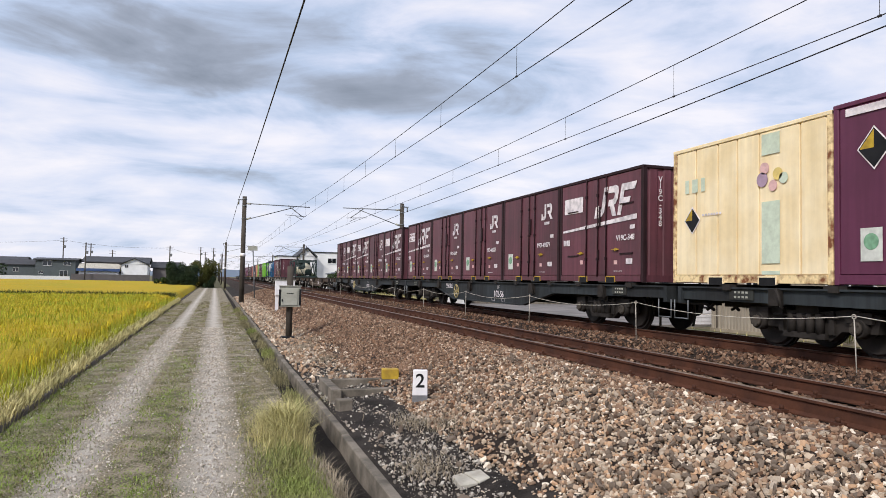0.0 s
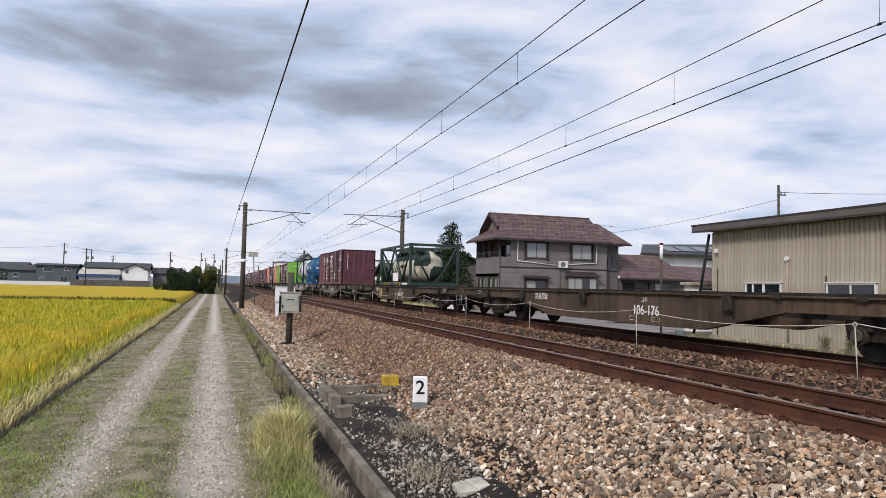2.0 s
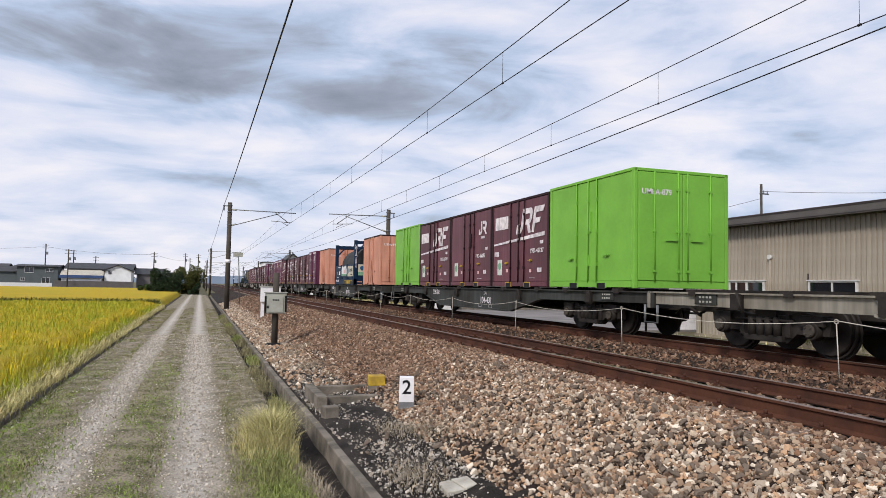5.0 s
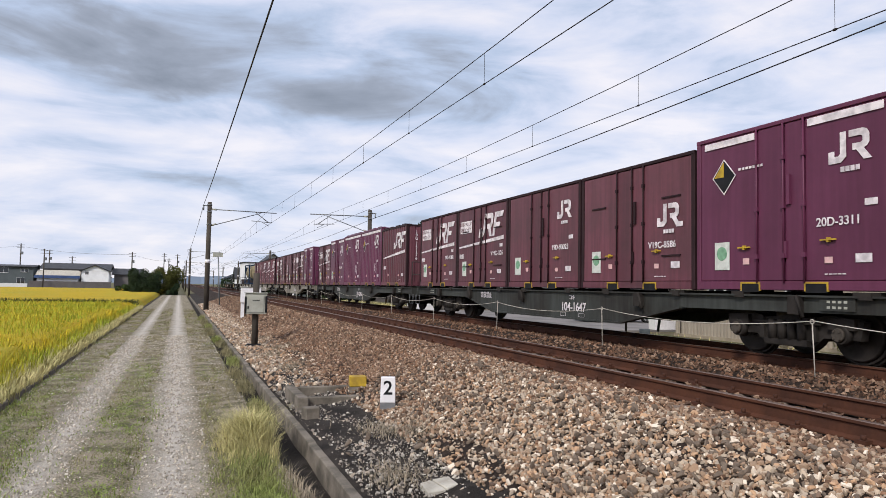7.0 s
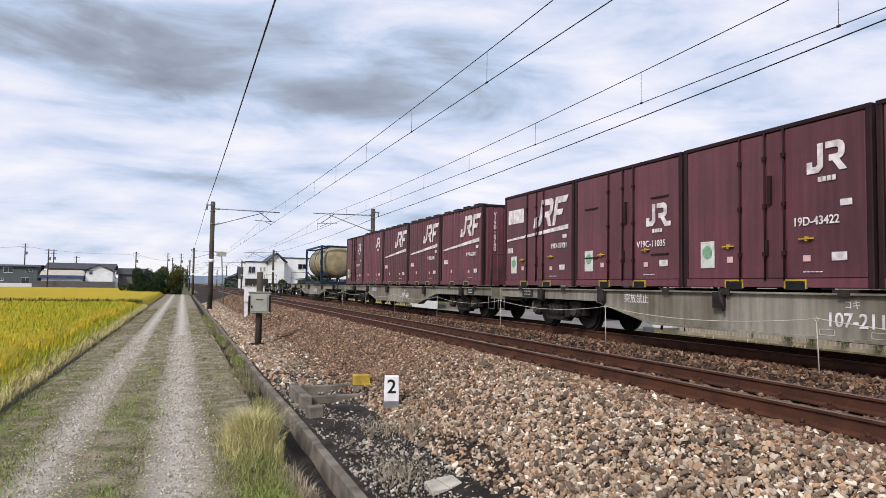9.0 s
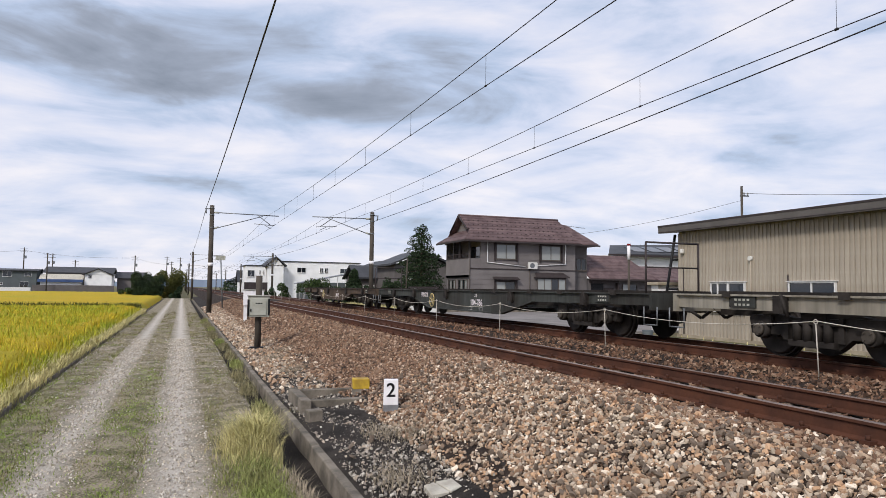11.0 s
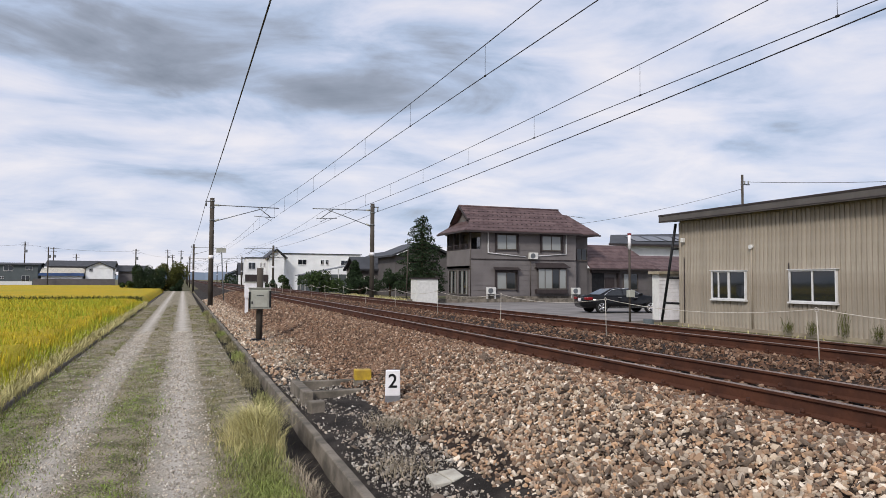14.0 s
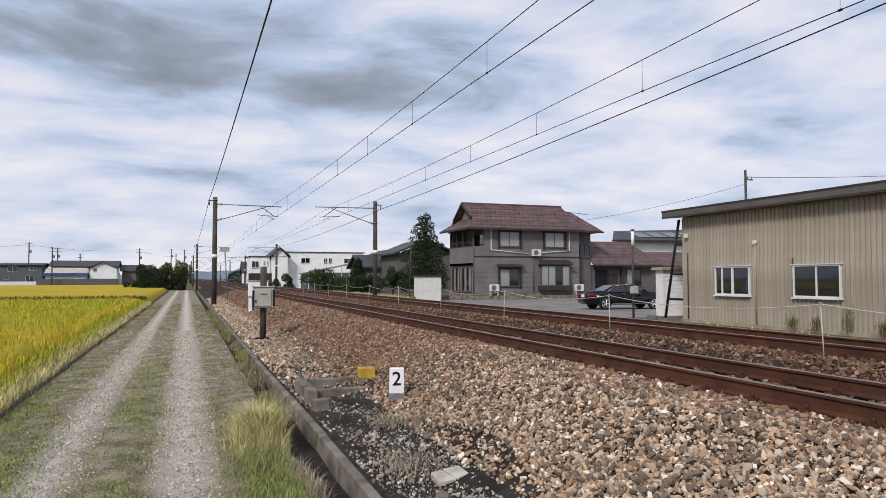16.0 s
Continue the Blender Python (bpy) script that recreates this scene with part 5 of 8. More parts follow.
wagon(215.6, M_WAGON_GREY, "107-211", rails=True, words=PALE)
loads(215.9, ("tall", "small", "20D-6364", "20D-6364"), ("plain", "big", "19D-31471"), ("plain", "small", "19D-43422"), ("vent", "small", "V19C-11035"), ("plain", "big", "19D-39721"))
wagon(235.9, M_WAGON_GREY, "107-460", rails=True, words=PALE)
loads(236.1, ("rib", "ribbig", "V19B-6780", "V19B-6780"), ("rib", "ribbig", "V19B-5496"), ("rib", "ribbig", ""), ("rib", "ribsmall", ""), ("plain", "small", "19D-42210"))
wagon(256.3, M_WAGON_GREY, "107-803", words=PALE)
wagon(276.7, M_WAGON_DARK, "104-786", wheel_m=WHEEL_Y, rails=True, words=DARK)
wagon(297.2, M_WAGON_BROWN, "106-929", wheel_m=WHEEL_Y, rails=True, words=BROWN)

# cream container with the faded picture
cream = box_container(7.72, "cream", "", "", high=2.58)
own(markings("stripe", M_MINT, cream, [rect(1.36, 0.98, 0.16, 0.22), rect(1.36, 0.98, 0.34, 1.35), rect(1.36, 0.98, 2.12, 2.46), rect(3.3 - 0, 3.2, 1.7, 1.95), rect(3.1, 2.95, 1.7, 1.95), rect(2.85, 2.75, 1.7, 1.95)]))
lozenge(cream, 3.1, 1.18, 0.2)
for yy, zz, rr, mm in ((1.35, 1.72, 0.12, M_LILAC), (1.3, 1.9, 0.1, M_PINK), (1.02, 1.78, 0.10, M_BUTTER), (0.9, 1.7, 0.09, M_MINT), (1.12, 1.6, 0.09, M_PINK)):
    bm = bmesh.new()
    cyl(bm, (-SIDE - 0.010, yy, zz), (-SIDE - 0.004, yy, zz), rr, seg=16)
    own(part("picture", bm, mm, cream))

# tanks
green_tank, gr_, gz_ = tank("tank_container", 79.0, 6.06, DECK + 0.04, M_CREAMTANK, M_FRAMEGREEN, "pale cream and dark green chequered tank in green braced frame", True, band=M_FRAMEGREEN, r=0.74, H=1.98, inset=0.62)
blue_tank, br_, bz_ = tank("tank_container", 113.1, 6.06, DECK + 0.04, M_BLUE, M_BLUE, "glossy blue tank on a blue cradle frame", False, r=1.07, end_bulge=0.36, inset=0.30)
white_tank, wr_, wz_ = tank("tank_container", 120.1, 6.06, DECK + 0.04, M_TANKWHITE, M_NAVY, "white-clad tank in a navy steel frame", True, r=1.08)
tank("tank_container", 262.4, 6.06, DECK + 0.04, M_TAN, M_NAVY, "grimy tan tank in a navy steel frame", True, r=1.08)

# hatch box, ladder, placards and lifting pockets of the green tank; dark monogram bars on the white one
boxes("hatch_box", M_FRAMEGREEN, green_tank, (-0.62, 0.62, 2.1, 4.3, gz_ + 0.72, gz_ + 0.78), (-0.62, -0.58, 2.1, 4.3, gz_ + 0.78, gz_ + 0.96), (0.58, 0.62, 2.1, 4.3, gz_ + 0.78, gz_ + 0.96), (-0.58, 0.58, 2.1, 2.14, gz_ + 0.78, gz_ + 0.96), (-0.58, 0.58, 4.26, 4.3, gz_ + 0.78, gz_ + 0.96))
rods("ladder", M_FRAMEGREEN, green_tank, *[((-0.98, y, 0.16), (-0.64, y, gz_ + 0.80), 0.018) for y in (3.75, 4.1)], *[((-0.98 + 0.34 * k / 6, 3.75, 0.16 + (gz_ + 0.64) * k / 6), (-0.98 + 0.34 * k / 6, 4.1, 0.16 + (gz_ + 0.64) * k / 6), 0.012) for k in range(1, 6)])
boxes("placard", M_SIGNWHITE, green_tank, (-1.19, -1.17, 2.25, 3.25, 0.20, 0.62))
boxes("placard", M_SIGNWHITE, green_tank, (-SIDE - 0.008, -SIDE + 0.004, 0.35, 1.3, 0.04, 0.12))
boxes("placard", M_SIGNWHITE, green_tank, (-SIDE - 0.008, -SIDE + 0.004, 5.72, 5.92, 0.24, 0.42))
for y in (1.75, 3.85):
    boxes("lift_pocket", M_BLACK, green_tank, (-SIDE - 0.004, -SIDE + 0.06, y, y + 1.0, -0.02, 0.09))
    boxes("pocket_rim", M_YELLOW, green_tank, (-SIDE - 0.014, -SIDE + 0.0, y - 0.05, y + 1.05, 0.09, 0.125), (-SIDE - 0.014, -SIDE + 0.0, y - 0.05, y - 0.0, -0.03, 0.09), (-SIDE - 0.014, -SIDE + 0.0, y + 1.0, y + 1.05, -0.03, 0.09), (-SIDE - 0.014, -SIDE + 0.0, y + 0.46, y + 0.52, 0.03, 0.09))
text_mesh("number", "84", 0.26, M_BLACK, green_tank, Matrix(((0, 0, -1, -gr_ - 0.012), (-1, 0, 0, 2.75), (0, 1, 0, gz_ + 0.02), (0, 0, 0, 1))))
boxes("caption", M_BLACK, green_tank, *[(-gr_ - 0.012, -gr_ + 0.05, 3.0 + k * 0.17, 3.13 + k * 0.17, gz_ - 0.05, gz_ + 0.08) for k in range(3)])
for y0_, y1_, za_, zb_ in ((3.95, 4.05, -0.28, 0.2), (3.35, 3.8, 0.12, 0.2), (3.35, 3.45, -0.2, 0.12), (3.7, 3.8, -0.2, 0.12), (3.35, 3.8, -0.28, -0.2), (2.85, 2.95, -0.28, 0.2), (2.65, 3.2, 0.2, 0.28)):
    boxes("monogram", M_TRIM, white_tank, (-wr_ - 0.014, -wr_ + 0.06, y0_, y1_, wz_ + za_, wz_ + zb_))

# emblem and lettering bars on the blue tank
def disc(parent, name, mat, p, q, r, seg=22):
    bm = bmesh.new()
    cyl(bm, p, q, r, seg=seg)
    return part(name, bm, mat, parent)


disc(blue_tank, "emblem", M_WHITE, (0, 0.280, bz_ - 0.02), (0, 0.34, bz_ - 0.02), 0.20)
disc(blue_tank, "emblem", M_BLUE, (0, 0.274, bz_ - 0.02), (0, 0.34, bz_ - 0.02), 0.165)
disc(blue_tank, "emblem", M_WHITE, (0, 0.268, bz_ - 0.04), (0, 0.34, bz_ - 0.04), 0.085, 3)
bm = bmesh.new()
for k in range(7):
    x = -0.80 + k * 0.082
    dep = 0.30 + 0.36 * (1 - math.sqrt(1 - (x / br_) ** 2))
    box(bm, x, x + 0.055, dep - 0.035, dep + 0.03, bz_ - 0.06, bz_ + 0.05)
for k in range(5):
    x = 0.33 + k * 0.082
    dep = 0.30 + 0.36 * (1 - math.sqrt(1 - (x / br_) ** 2))
    box(bm, x, x + 0.055, dep - 0.035, dep + 0.03, bz_ - 0.06, bz_ + 0.05)
for z, w, n in ((0.36, 0.09, 5), (-0.33, 0.09, 6)):
    for k in range(n):
        x = (k - n / 2) * 0.115
        dep = 0.30 + 0.36 * (1 - math.sqrt(1 - (x * x + z * z) / br_ ** 2))
        box(bm, x, x + w * 0.85, dep - 0.05, dep + 0.03, bz_ + z - 0.045, bz_ + z + 0.045)
part("caption", bm, M_WHITE, blue_tank)
text_mesh("number", "UT20A-5269", 0.15, M_WHITE, blue_tank, Matrix(((1, 0, 0, 0), (0, math.sin(radians(12)), -math.cos(radians(12)), 0.335), (0, math.cos(radians(12)), math.sin(radians(12)), bz_ + 0.55), (0, 0, 0, 1))))
for y, r0, mat_ in ((4.75, 0.27, M_WHITE), (4.75, 0.23, M_BLUE), (4.75, 0.11, M_WHITE)):
    disc(blue_tank, "emblem", mat_, (-br_ - 0.012 - 0.006 * (0.27 - r0) / 0.04, y, bz_), (-br_ + 0.06, y, bz_), r0)
bm = bmesh.new()
for k in range(8):
    box(bm, -br_ - 0.014, -br_ + 0.03, 3.55 - k * 0.22, 3.70 - k * 0.22, bz_ - 0.08, bz_ + 0.10)
part("caption", bm, M_WHITE, blue_tank)

# ---- catenary poles, wires, lineside ----
def wire(name, label, points, r=0.012, sag=0.0, n=14, group=""):
    """A wire through spans of points; each span sags by so much in the middle."""
    bm = bmesh.new()
    P = []
    for p, q in zip(points, points[1:]):
        p, q = Vector(p), Vector(q)
        P += [p.lerp(q, i / n) - Vector((0, 0, 4 * sag * (i / n) * (1 - i / n))) for i in range(n)]
    tube(bm, P + [Vector(points[-1])], r, 5)
    return tagged(part(name, bm, M_WIRE), label, "overhead wire", group or "overhead wires")


def catenary_pole(x, y, top, reach, side, base):
    """side: +1 when the arm reaches to greater x."""
    root = thing("catenary_pole", "weathered concrete catenary pole with steel cantilever arm", "pole", pose(x, y, base), "catenary poles")
    h = top - base
    bm = bmesh.new()
    cyl(bm, (0, 0, -0.3), (0, 0, h), 0.19, 0.155, seg=16)
    part("mast", bm, M_POLE, root)
    bm = bmesh.new()
    for z in (h - 0.25, h - 0.75, h - 1.7):
        cyl(bm, (0, 0, z), (0, 0, z + 0.07), 0.185, seg=16)
    part("clamp", bm, M_GALV, root)
    zt = h - 0.52
    s = side
    rods("arm", M_GALV, root, ((s * 0.15, 0, zt), (s * (reach + 0.75), 0, zt - 0.05), 0.035))
    rods("strut", M_GALV, root, ((s * 0.15, 0, h - 1.75), (s * (reach - 0.45), 0, zt - 0.12), 0.03), ((s * (reach - 0.9), 0, zt), (s * (reach + 0.15), 0, zt - 0.78), 0.03), ((s * (reach - 1.1), 0, zt - 0.72), (s * (reach + 0.45), 0, zt - 0.80), 0.025), ((s * (reach - 0.3), 0, zt - 0.80), (s * (reach + 0.2), 0, zt - 1.05), 0.02))
    bm = bmesh.new()
    for c in (((s * 0.18, 0, zt), (s * 0.5, 0, zt - 0.01)), ((s * 0.18, 0, h - 1.72), (s * 0.5, 0, h - 1.6))):
        cyl(bm, *c, 0.07, seg=10)
    part("insulator", bm, M_BOXGREY, root)
    bm = bmesh.new()
    box(bm, *sorted((-s * 0.1, -s * 0.5)), -0.04, 0.04, h - 0.30, h - 0.23)
    cyl(bm, (-s * 0.42, 0, h - 0.62), (-s * 0.42, 0, h - 0.28), 0.05, seg=8)
    part("bracket", bm, M_GALV, root)
    bm = bmesh.new()
    cyl(bm, (0, 0, 3.55), (0, 0, 3.8), 0.20, seg=16)
    part("number_band", bm, M_SIGNWHITE, root)
    return root


NEAR_POLES = [(1.92, -18, 8.2), (1.92, 54.0, 8.2), (1.66, 129, 8.25), (1.6, 196, 8.2), (1.5, 262, 8.2), (1.5, 330, 8.2), (1.5, 400, 8.2)]
FAR_POLES = [(13.6, -14, 8.05), (13.6, 51.6, 8.05), (13.6, 114, 7.65), (13.6, 178, 7.8), (13.6, 242, 7.8), (13.6, 310, 7.8), (13.6, 380, 7.8)]
for x, y, top in NEAR_POLES:
    catenary_pole(x, y, top, TRACK1 - x, 1, float(land(x)))
for x, y, top in FAR_POLES:
    catenary_pole(x, y, top, x - TRACK2, -1, float(land(x)))
CONT1, CONT2 = 6.61, 6.42
for cx, zc, poles, mz, sag in ((TRACK1, CONT1, NEAR_POLES, (7.95, 7.7), 0.55), (TRACK2, CONT2, FAR_POLES, (8.05, 7.3), 0.62)):
    spans = [(cx, y, zc) for _, y, _ in poles]
    wire("contact_wire", "straight copper contact wire over the track", spans, 0.010, 0.0, 2)
    wire("messenger_wire", "sagging catenary wire carrying the contact wire", [(cx, y, mz[0] if i == 0 else mz[1]) for i, (_, y, _) in enumerate(poles)], 0.010, sag)
    step_y, first_y = (5.3, 13.56) if cx == TRACK1 else (5.1, 13.04)
    for j, ((_, ya, _), (_, yb, _)) in enumerate(zip(poles[:4], poles[1:4])):
        za, zb = mz[0] if j == 0 else mz[1], mz[1]
        for k in range(-6, 36):
            yd = first_y + k * step_y
            if not ya + 2 < yd < yb - 2:
                continue
            u = (yd - ya) / (yb - ya)
            bm = bmesh.new()
            cyl(bm, (cx, yd, zc), (cx, yd, za + (zb - za) * u - 4 * sag * u * (1 - u)), 0.005, seg=4)
            cyl(bm, (cx, yd - 0.03, zc), (cx, yd + 0.03, zc), 0.022, seg=6)
            tagged(part("dropper", bm, M_WIRE), "thin dropper wire between catenary and contact wire", "overhead wire", "dropper wires")
wire("feeder_wire", "black feeder wire hung from pole brackets", [(1.5, y, 8.0) for _, y, _ in NEAR_POLES], 0.020, 0.35)
wire("feeder_wire", "black feeder wire hung from pole brackets", [(14.0, -14, 8.87), (14.0, 51.6, 7.45), (14.0, 114, 7.3), (14.0, 178, 7.4), (14.0, 242, 7.4)], 0.018, 0.33)

# white-roped stakes between the tracks
stakes = [(8.0 + 0.02 * k, 6.9 + 5.0 * k) for k in range(-3, 22)]
bm = bmesh.new()
cyl(bm, (0, 0, -0.15), (0, 0, 0.74), 0.008, seg=6)
part_me = part("rod", bm, M_ROPE_W)
bm = bmesh.new()
for i in range(10):
    a, b = 2 * math.pi * i / 10, 2 * math.pi * (i + 1) / 10
    cyl(bm, (0, 0.03 * math.cos(a), 0.76 + 0.03 * math.sin(a)), (0, 0.03 * math.cos(b), 0.76 + 0.03 * math.sin(b)), 0.008, seg=5)
ring_me = part("eye", bm, M_ROPE_W)
root0 = thing("rope_stake", "thin white steel stake with a ring eye between the tracks", "stake", pose(stakes[0][0], stakes[0][1], 1.03), "rope stakes")
part_me.parent = ring_me.parent = root0
for k, (x, y) in enumerate(stakes[1:]):
    copy_thing(root0, pose(x, y, 1.03, random.uniform(-3, 3), random.uniform(-5, 5) - (9 if k == 2 else 0), 0))
bm = bmesh.new()
rope_pts = []
for (x0, y0), (x1, y1) in zip(stakes, stakes[1:]):
    rope_pts += [(x0 + (x1 - x0) * t, y0 + (y1 - y0) * t, 1.79 - 0.55 * t * (1 - t)) for t in (k / 16 for k in range(16))]
tube(bm, rope_pts, 0.006, 5)
tagged(part("rope", bm, M_ROPE_W), "thin white and yellow twisted rope strung between stakes", "rope")

# relay cabinet on a post
cab = thing("relay_cabinet", "pale grey steel cabinet on a dark wooden post beside the kerb", "cabinet", pose(2.30, 22.6, 0.16, 0, 0, -4))
rods("post", M_POLE, cab, ((0, 0.1, -0.1), (0, 0.1, 2.35), 0.10), seg=12)
bm = bmesh.new()
box(bm, -0.33, 0.33, -0.16, 0.12, 1.05, 1.70)
bevel(bm, 0.015)
part("housing", bm, M_BOXGREY, cab)
boxes("door", M_BOXGREY, cab, (-0.27, 0.24, -0.185, -0.162, 1.10, 1.64), soft=0.008)
boxes("side_edge", M_BLACK, cab, (-0.345, -0.29, -0.18, 0.10, 1.07, 1.60), (0.28, 0.345, -0.18, 0.10, 1.10, 1.62))
boxes("handle", M_BLACK, cab, (-0.26, -0.22, -0.21, -0.186, 1.22, 1.30))
boxes("roof", M_BOXGREY, cab, (-0.36, 0.36, -0.20, 0.15, 1.70, 1.73), soft=0.006)
boxes("caption", M_BLACK, cab, *[(-0.10 + k * 0.055, -0.06 + k * 0.055, -0.190, -0.186, 1.46, 1.50) for k in range(4)])
boxes("base_collar", M_BLACK, cab, (-0.28, 0.22, -0.05, 0.3, -0.1, 0.10), soft=0.05)
cab2 = thing("relay_cabinet", "white lineside relay cabinet on a short leg", "cabinet", pose(3.1, 38.0, 0.42))
boxes("housing", M_SIGNWHITE, cab2, (-0.02, 1.0, -0.2, 0.25, 0.75, 1.55), soft=0.015)
boxes("roof", M_BOXGREY, cab2, (-0.06, 1.04, -0.24, 0.29, 1.55, 1.60), soft=0.01)
boxes("leg", M_SIGNWHITE, cab2, (0.0, 0.16, -0.1, 0.1, -0.2, 0.75))
boxes("leg", M_SIGNWHITE, cab2, (0.82, 0.98, -0.1, 0.1, -0.2, 0.75))

# numbered distance post
post = thing("distance_post", "white concrete post painted with a black 2, grey foot", "marker post", pose(3.02, 10.15, 0.24, 0, 0, -16))
bm = bmesh.new()
prism(bm, [(-0.115, 0.16), (0.115, 0.16), (0.108, 0.54), (-0.108, 0.54)], -0.07, 0.06, "y")
bevel(bm, 0.008)
part("head", bm, M_SIGNWHITE, post)
boxes("foot", M_SIGNGREY, post, (-0.118, 0.118, -0.068, 0.058, -0.15, 0.162), soft=0.008)
text_mesh("number", "2", 0.29, M_BLACK, post, Matrix(((1, 0, 0, 0), (0, 0, -1, -0.071), (0, 1, 0, 0.375), (0, 0, 0, 1))), bold=0.004)

# concrete trough frame, yellow block, small block, broken slab
tr = thing("cable_trough", "weathered open concrete trough frame half sunk in soil", "concrete frame", pose(0, 0, 0.14))
boxes("beam", M_CONC, tr, (1.86, 2.02, 11.25, 12.75, -0.1, 0.20), soft=0.012)
boxes("beam", M_CONC, tr, (2.02, 3.15, 11.55, 11.70, -0.08, 0.15), soft=0.012)
boxes("beam", M_CONC, tr, (2.02, 3.15, 12.6, 12.72, -0.08, 0.17), soft=0.012)
yb = thing("marker_block", "yellow-painted concrete marker block", "block", pose(3.06, 12.2, 0.30, 0, 0, -8))
boxes("top_paint", M_YELLOW, yb, (-0.15, 0.15, -0.12, 0.12, 0.06, 0.24), soft=0.012)
boxes("foot", M_CONC, yb, (-0.148, 0.148, -0.118, 0.118, -0.1, 0.06))
sb = tagged(boxes("concrete_block", M_CONC, None, (-0.11, 0.11, -0.1, 0.1, -0.1, 0.17), soft=0.012), "small grey concrete block beside the kerb", "block")
sb.matrix_basis = pose(1.93, 10.55, 0.14, 0, 0, 12)
slab = thing("broken_slab", "pale broken concrete slab lying on dark soil", "slab", pose(2.46, 6.45, 0.17, 3, -4, 10))
bm = bmesh.new()
prism(bm, [(-0.19, -0.13), (0.0, -0.15), (0.0, 0.15), (-0.13, 0.14)], -0.03, 0.045, "z")
bevel(bm, 0.008)
part("slab_piece", bm, M_CONC_L, slab)
bm = bmesh.new()
prism(bm, [(0.012, -0.15), (0.17, -0.10), (0.20, 0.13), (0.012, 0.15)], -0.03, 0.05, "z")
bevel(bm, 0.008)
part("slab_piece", bm, M_CONC_L, slab)

# small board on a leaning post by the line, thin lamp post beyond the tracks
bd = thing("line_sign", "blank pale board on a thin leaning post", "sign", pose(2.95, 60, 0.3))
rods("post", M_GALV, bd, ((0.25, 0, -0.2), (0.0, 0, 4.1), 0.05))
boxes("board", M_BOXGREY, bd, (-0.42, 0.36, -0.03, 0.03, 4.05, 4.42), soft=0.01)
lp = thing("signal_post", "thin grey post with capped lamp and small meter box", "post", pose(14.0, 19.4, 0.5))
rods("post", M_POLE, lp, ((0, 0, -0.1), (0, 0, 3.0), 0.038))
rods("lamp_head", M_SIGNWHITE, lp, ((0, 0, 2.72), (0, 0, 3.2), 0.055))
boxes("meter_box", M_BOXGREY, lp, (-0.08, 0.14, -0.1, 0.08, 1.12, 1.36), soft=0.01)
boxes("foot", M_CONC, lp, (-0.08, 0.12, -0.1, 0.1, -0.1, 0.22), soft=0.02)
boxes("cap", M_LAMPRED, lp, (-0.05, 0.05, -0.05, 0.05, 3.2, 3.27), soft=0.01)

# ---- buildings beyond the far track ----
def window(parent, x0, x1, z0, z1, y, mat_f=None, panes=2, glass=None, axis="y", out=-1, sill=True):
    """Sliding window on a wall plane; out: the way the wall faces along the axis."""
    mat_f, glass = mat_f or M_FRAME, glass or M_GLASS
    def bx(bm, a0, a1, d0, d1, b0, b1):
        d0, d1 = sorted((y + out * d0, y + out * d1))
        box(bm, *((a0, a1, d0, d1) if axis == "y" else (d0, d1, a0, a1)), b0, b1)
    bm = bmesh.new()
    t = 0.05
    bx(bm, x0, x1, -0.02, 0.07, z0, z0 + t)
    bx(bm, x0, x1, -0.02, 0.07, z1 - t, z1)
    bx(bm, x0, x0 + t, -0.02, 0.07, z0 + t, z1 - t)
    bx(bm, x1 - t, x1, -0.02, 0.07, z0 + t, z1 - t)
    for k in range(1, panes):
        c = x0 + (x1 - x0) * k / panes
        bx(bm, c - 0.025, c + 0.025, -0.02, 0.05, z0 + t, z1 - t)
    w = part("window", bm, mat_f, parent)
    for k in range(panes):
        a, b = x0 + t + (x1 - x0 - 2 * t) * k / panes, x0 + t + (x1 - x0 - 2 * t) * (k + 1) / panes
        bm = bmesh.new()
        bx(bm, a + 0.005, b - 0.005, -0.01, 0.012 + 0.008 * (k % 2), z0 + t, z1 - t)
        part("pane", bm, glass if not isinstance(glass, (list, tuple)) else glass[k % len(glass)], w)
    if sill:
        bm = bmesh.new()
        bx(bm, x0 - 0.04, x1 + 0.04, -0.02, 0.11, z0 - 0.06, z0 - 0.004)
        part("sill", bm, mat_f, w)
    return w


def siding(parent, x0, x1, z0, z1, y, mat, axis="y", out=-1, course=0.42):
    """Overlapping horizontal boards on a wall."""
    n = max(1, round((z1 - z0) / course))
    for k in range(n):
        a, b = z0 + (z1 - z0) * k / n, z0 + (z1 - z0) * (k + 1) / n
        bm = bmesh.new()
        pts = [(y, a + 0.004), (y + out * 0.028, a + 0.004), (y + out * 0.012, b - 0.004), (y, b - 0.004)]
        if axis == "y":
            prism(bm, pts, x0, x1, "x")
        else:
            bm.free()
            bm = bmesh.new()
            prism(bm, pts, x0, x1, "y")
        part("board", bm, mat, parent)


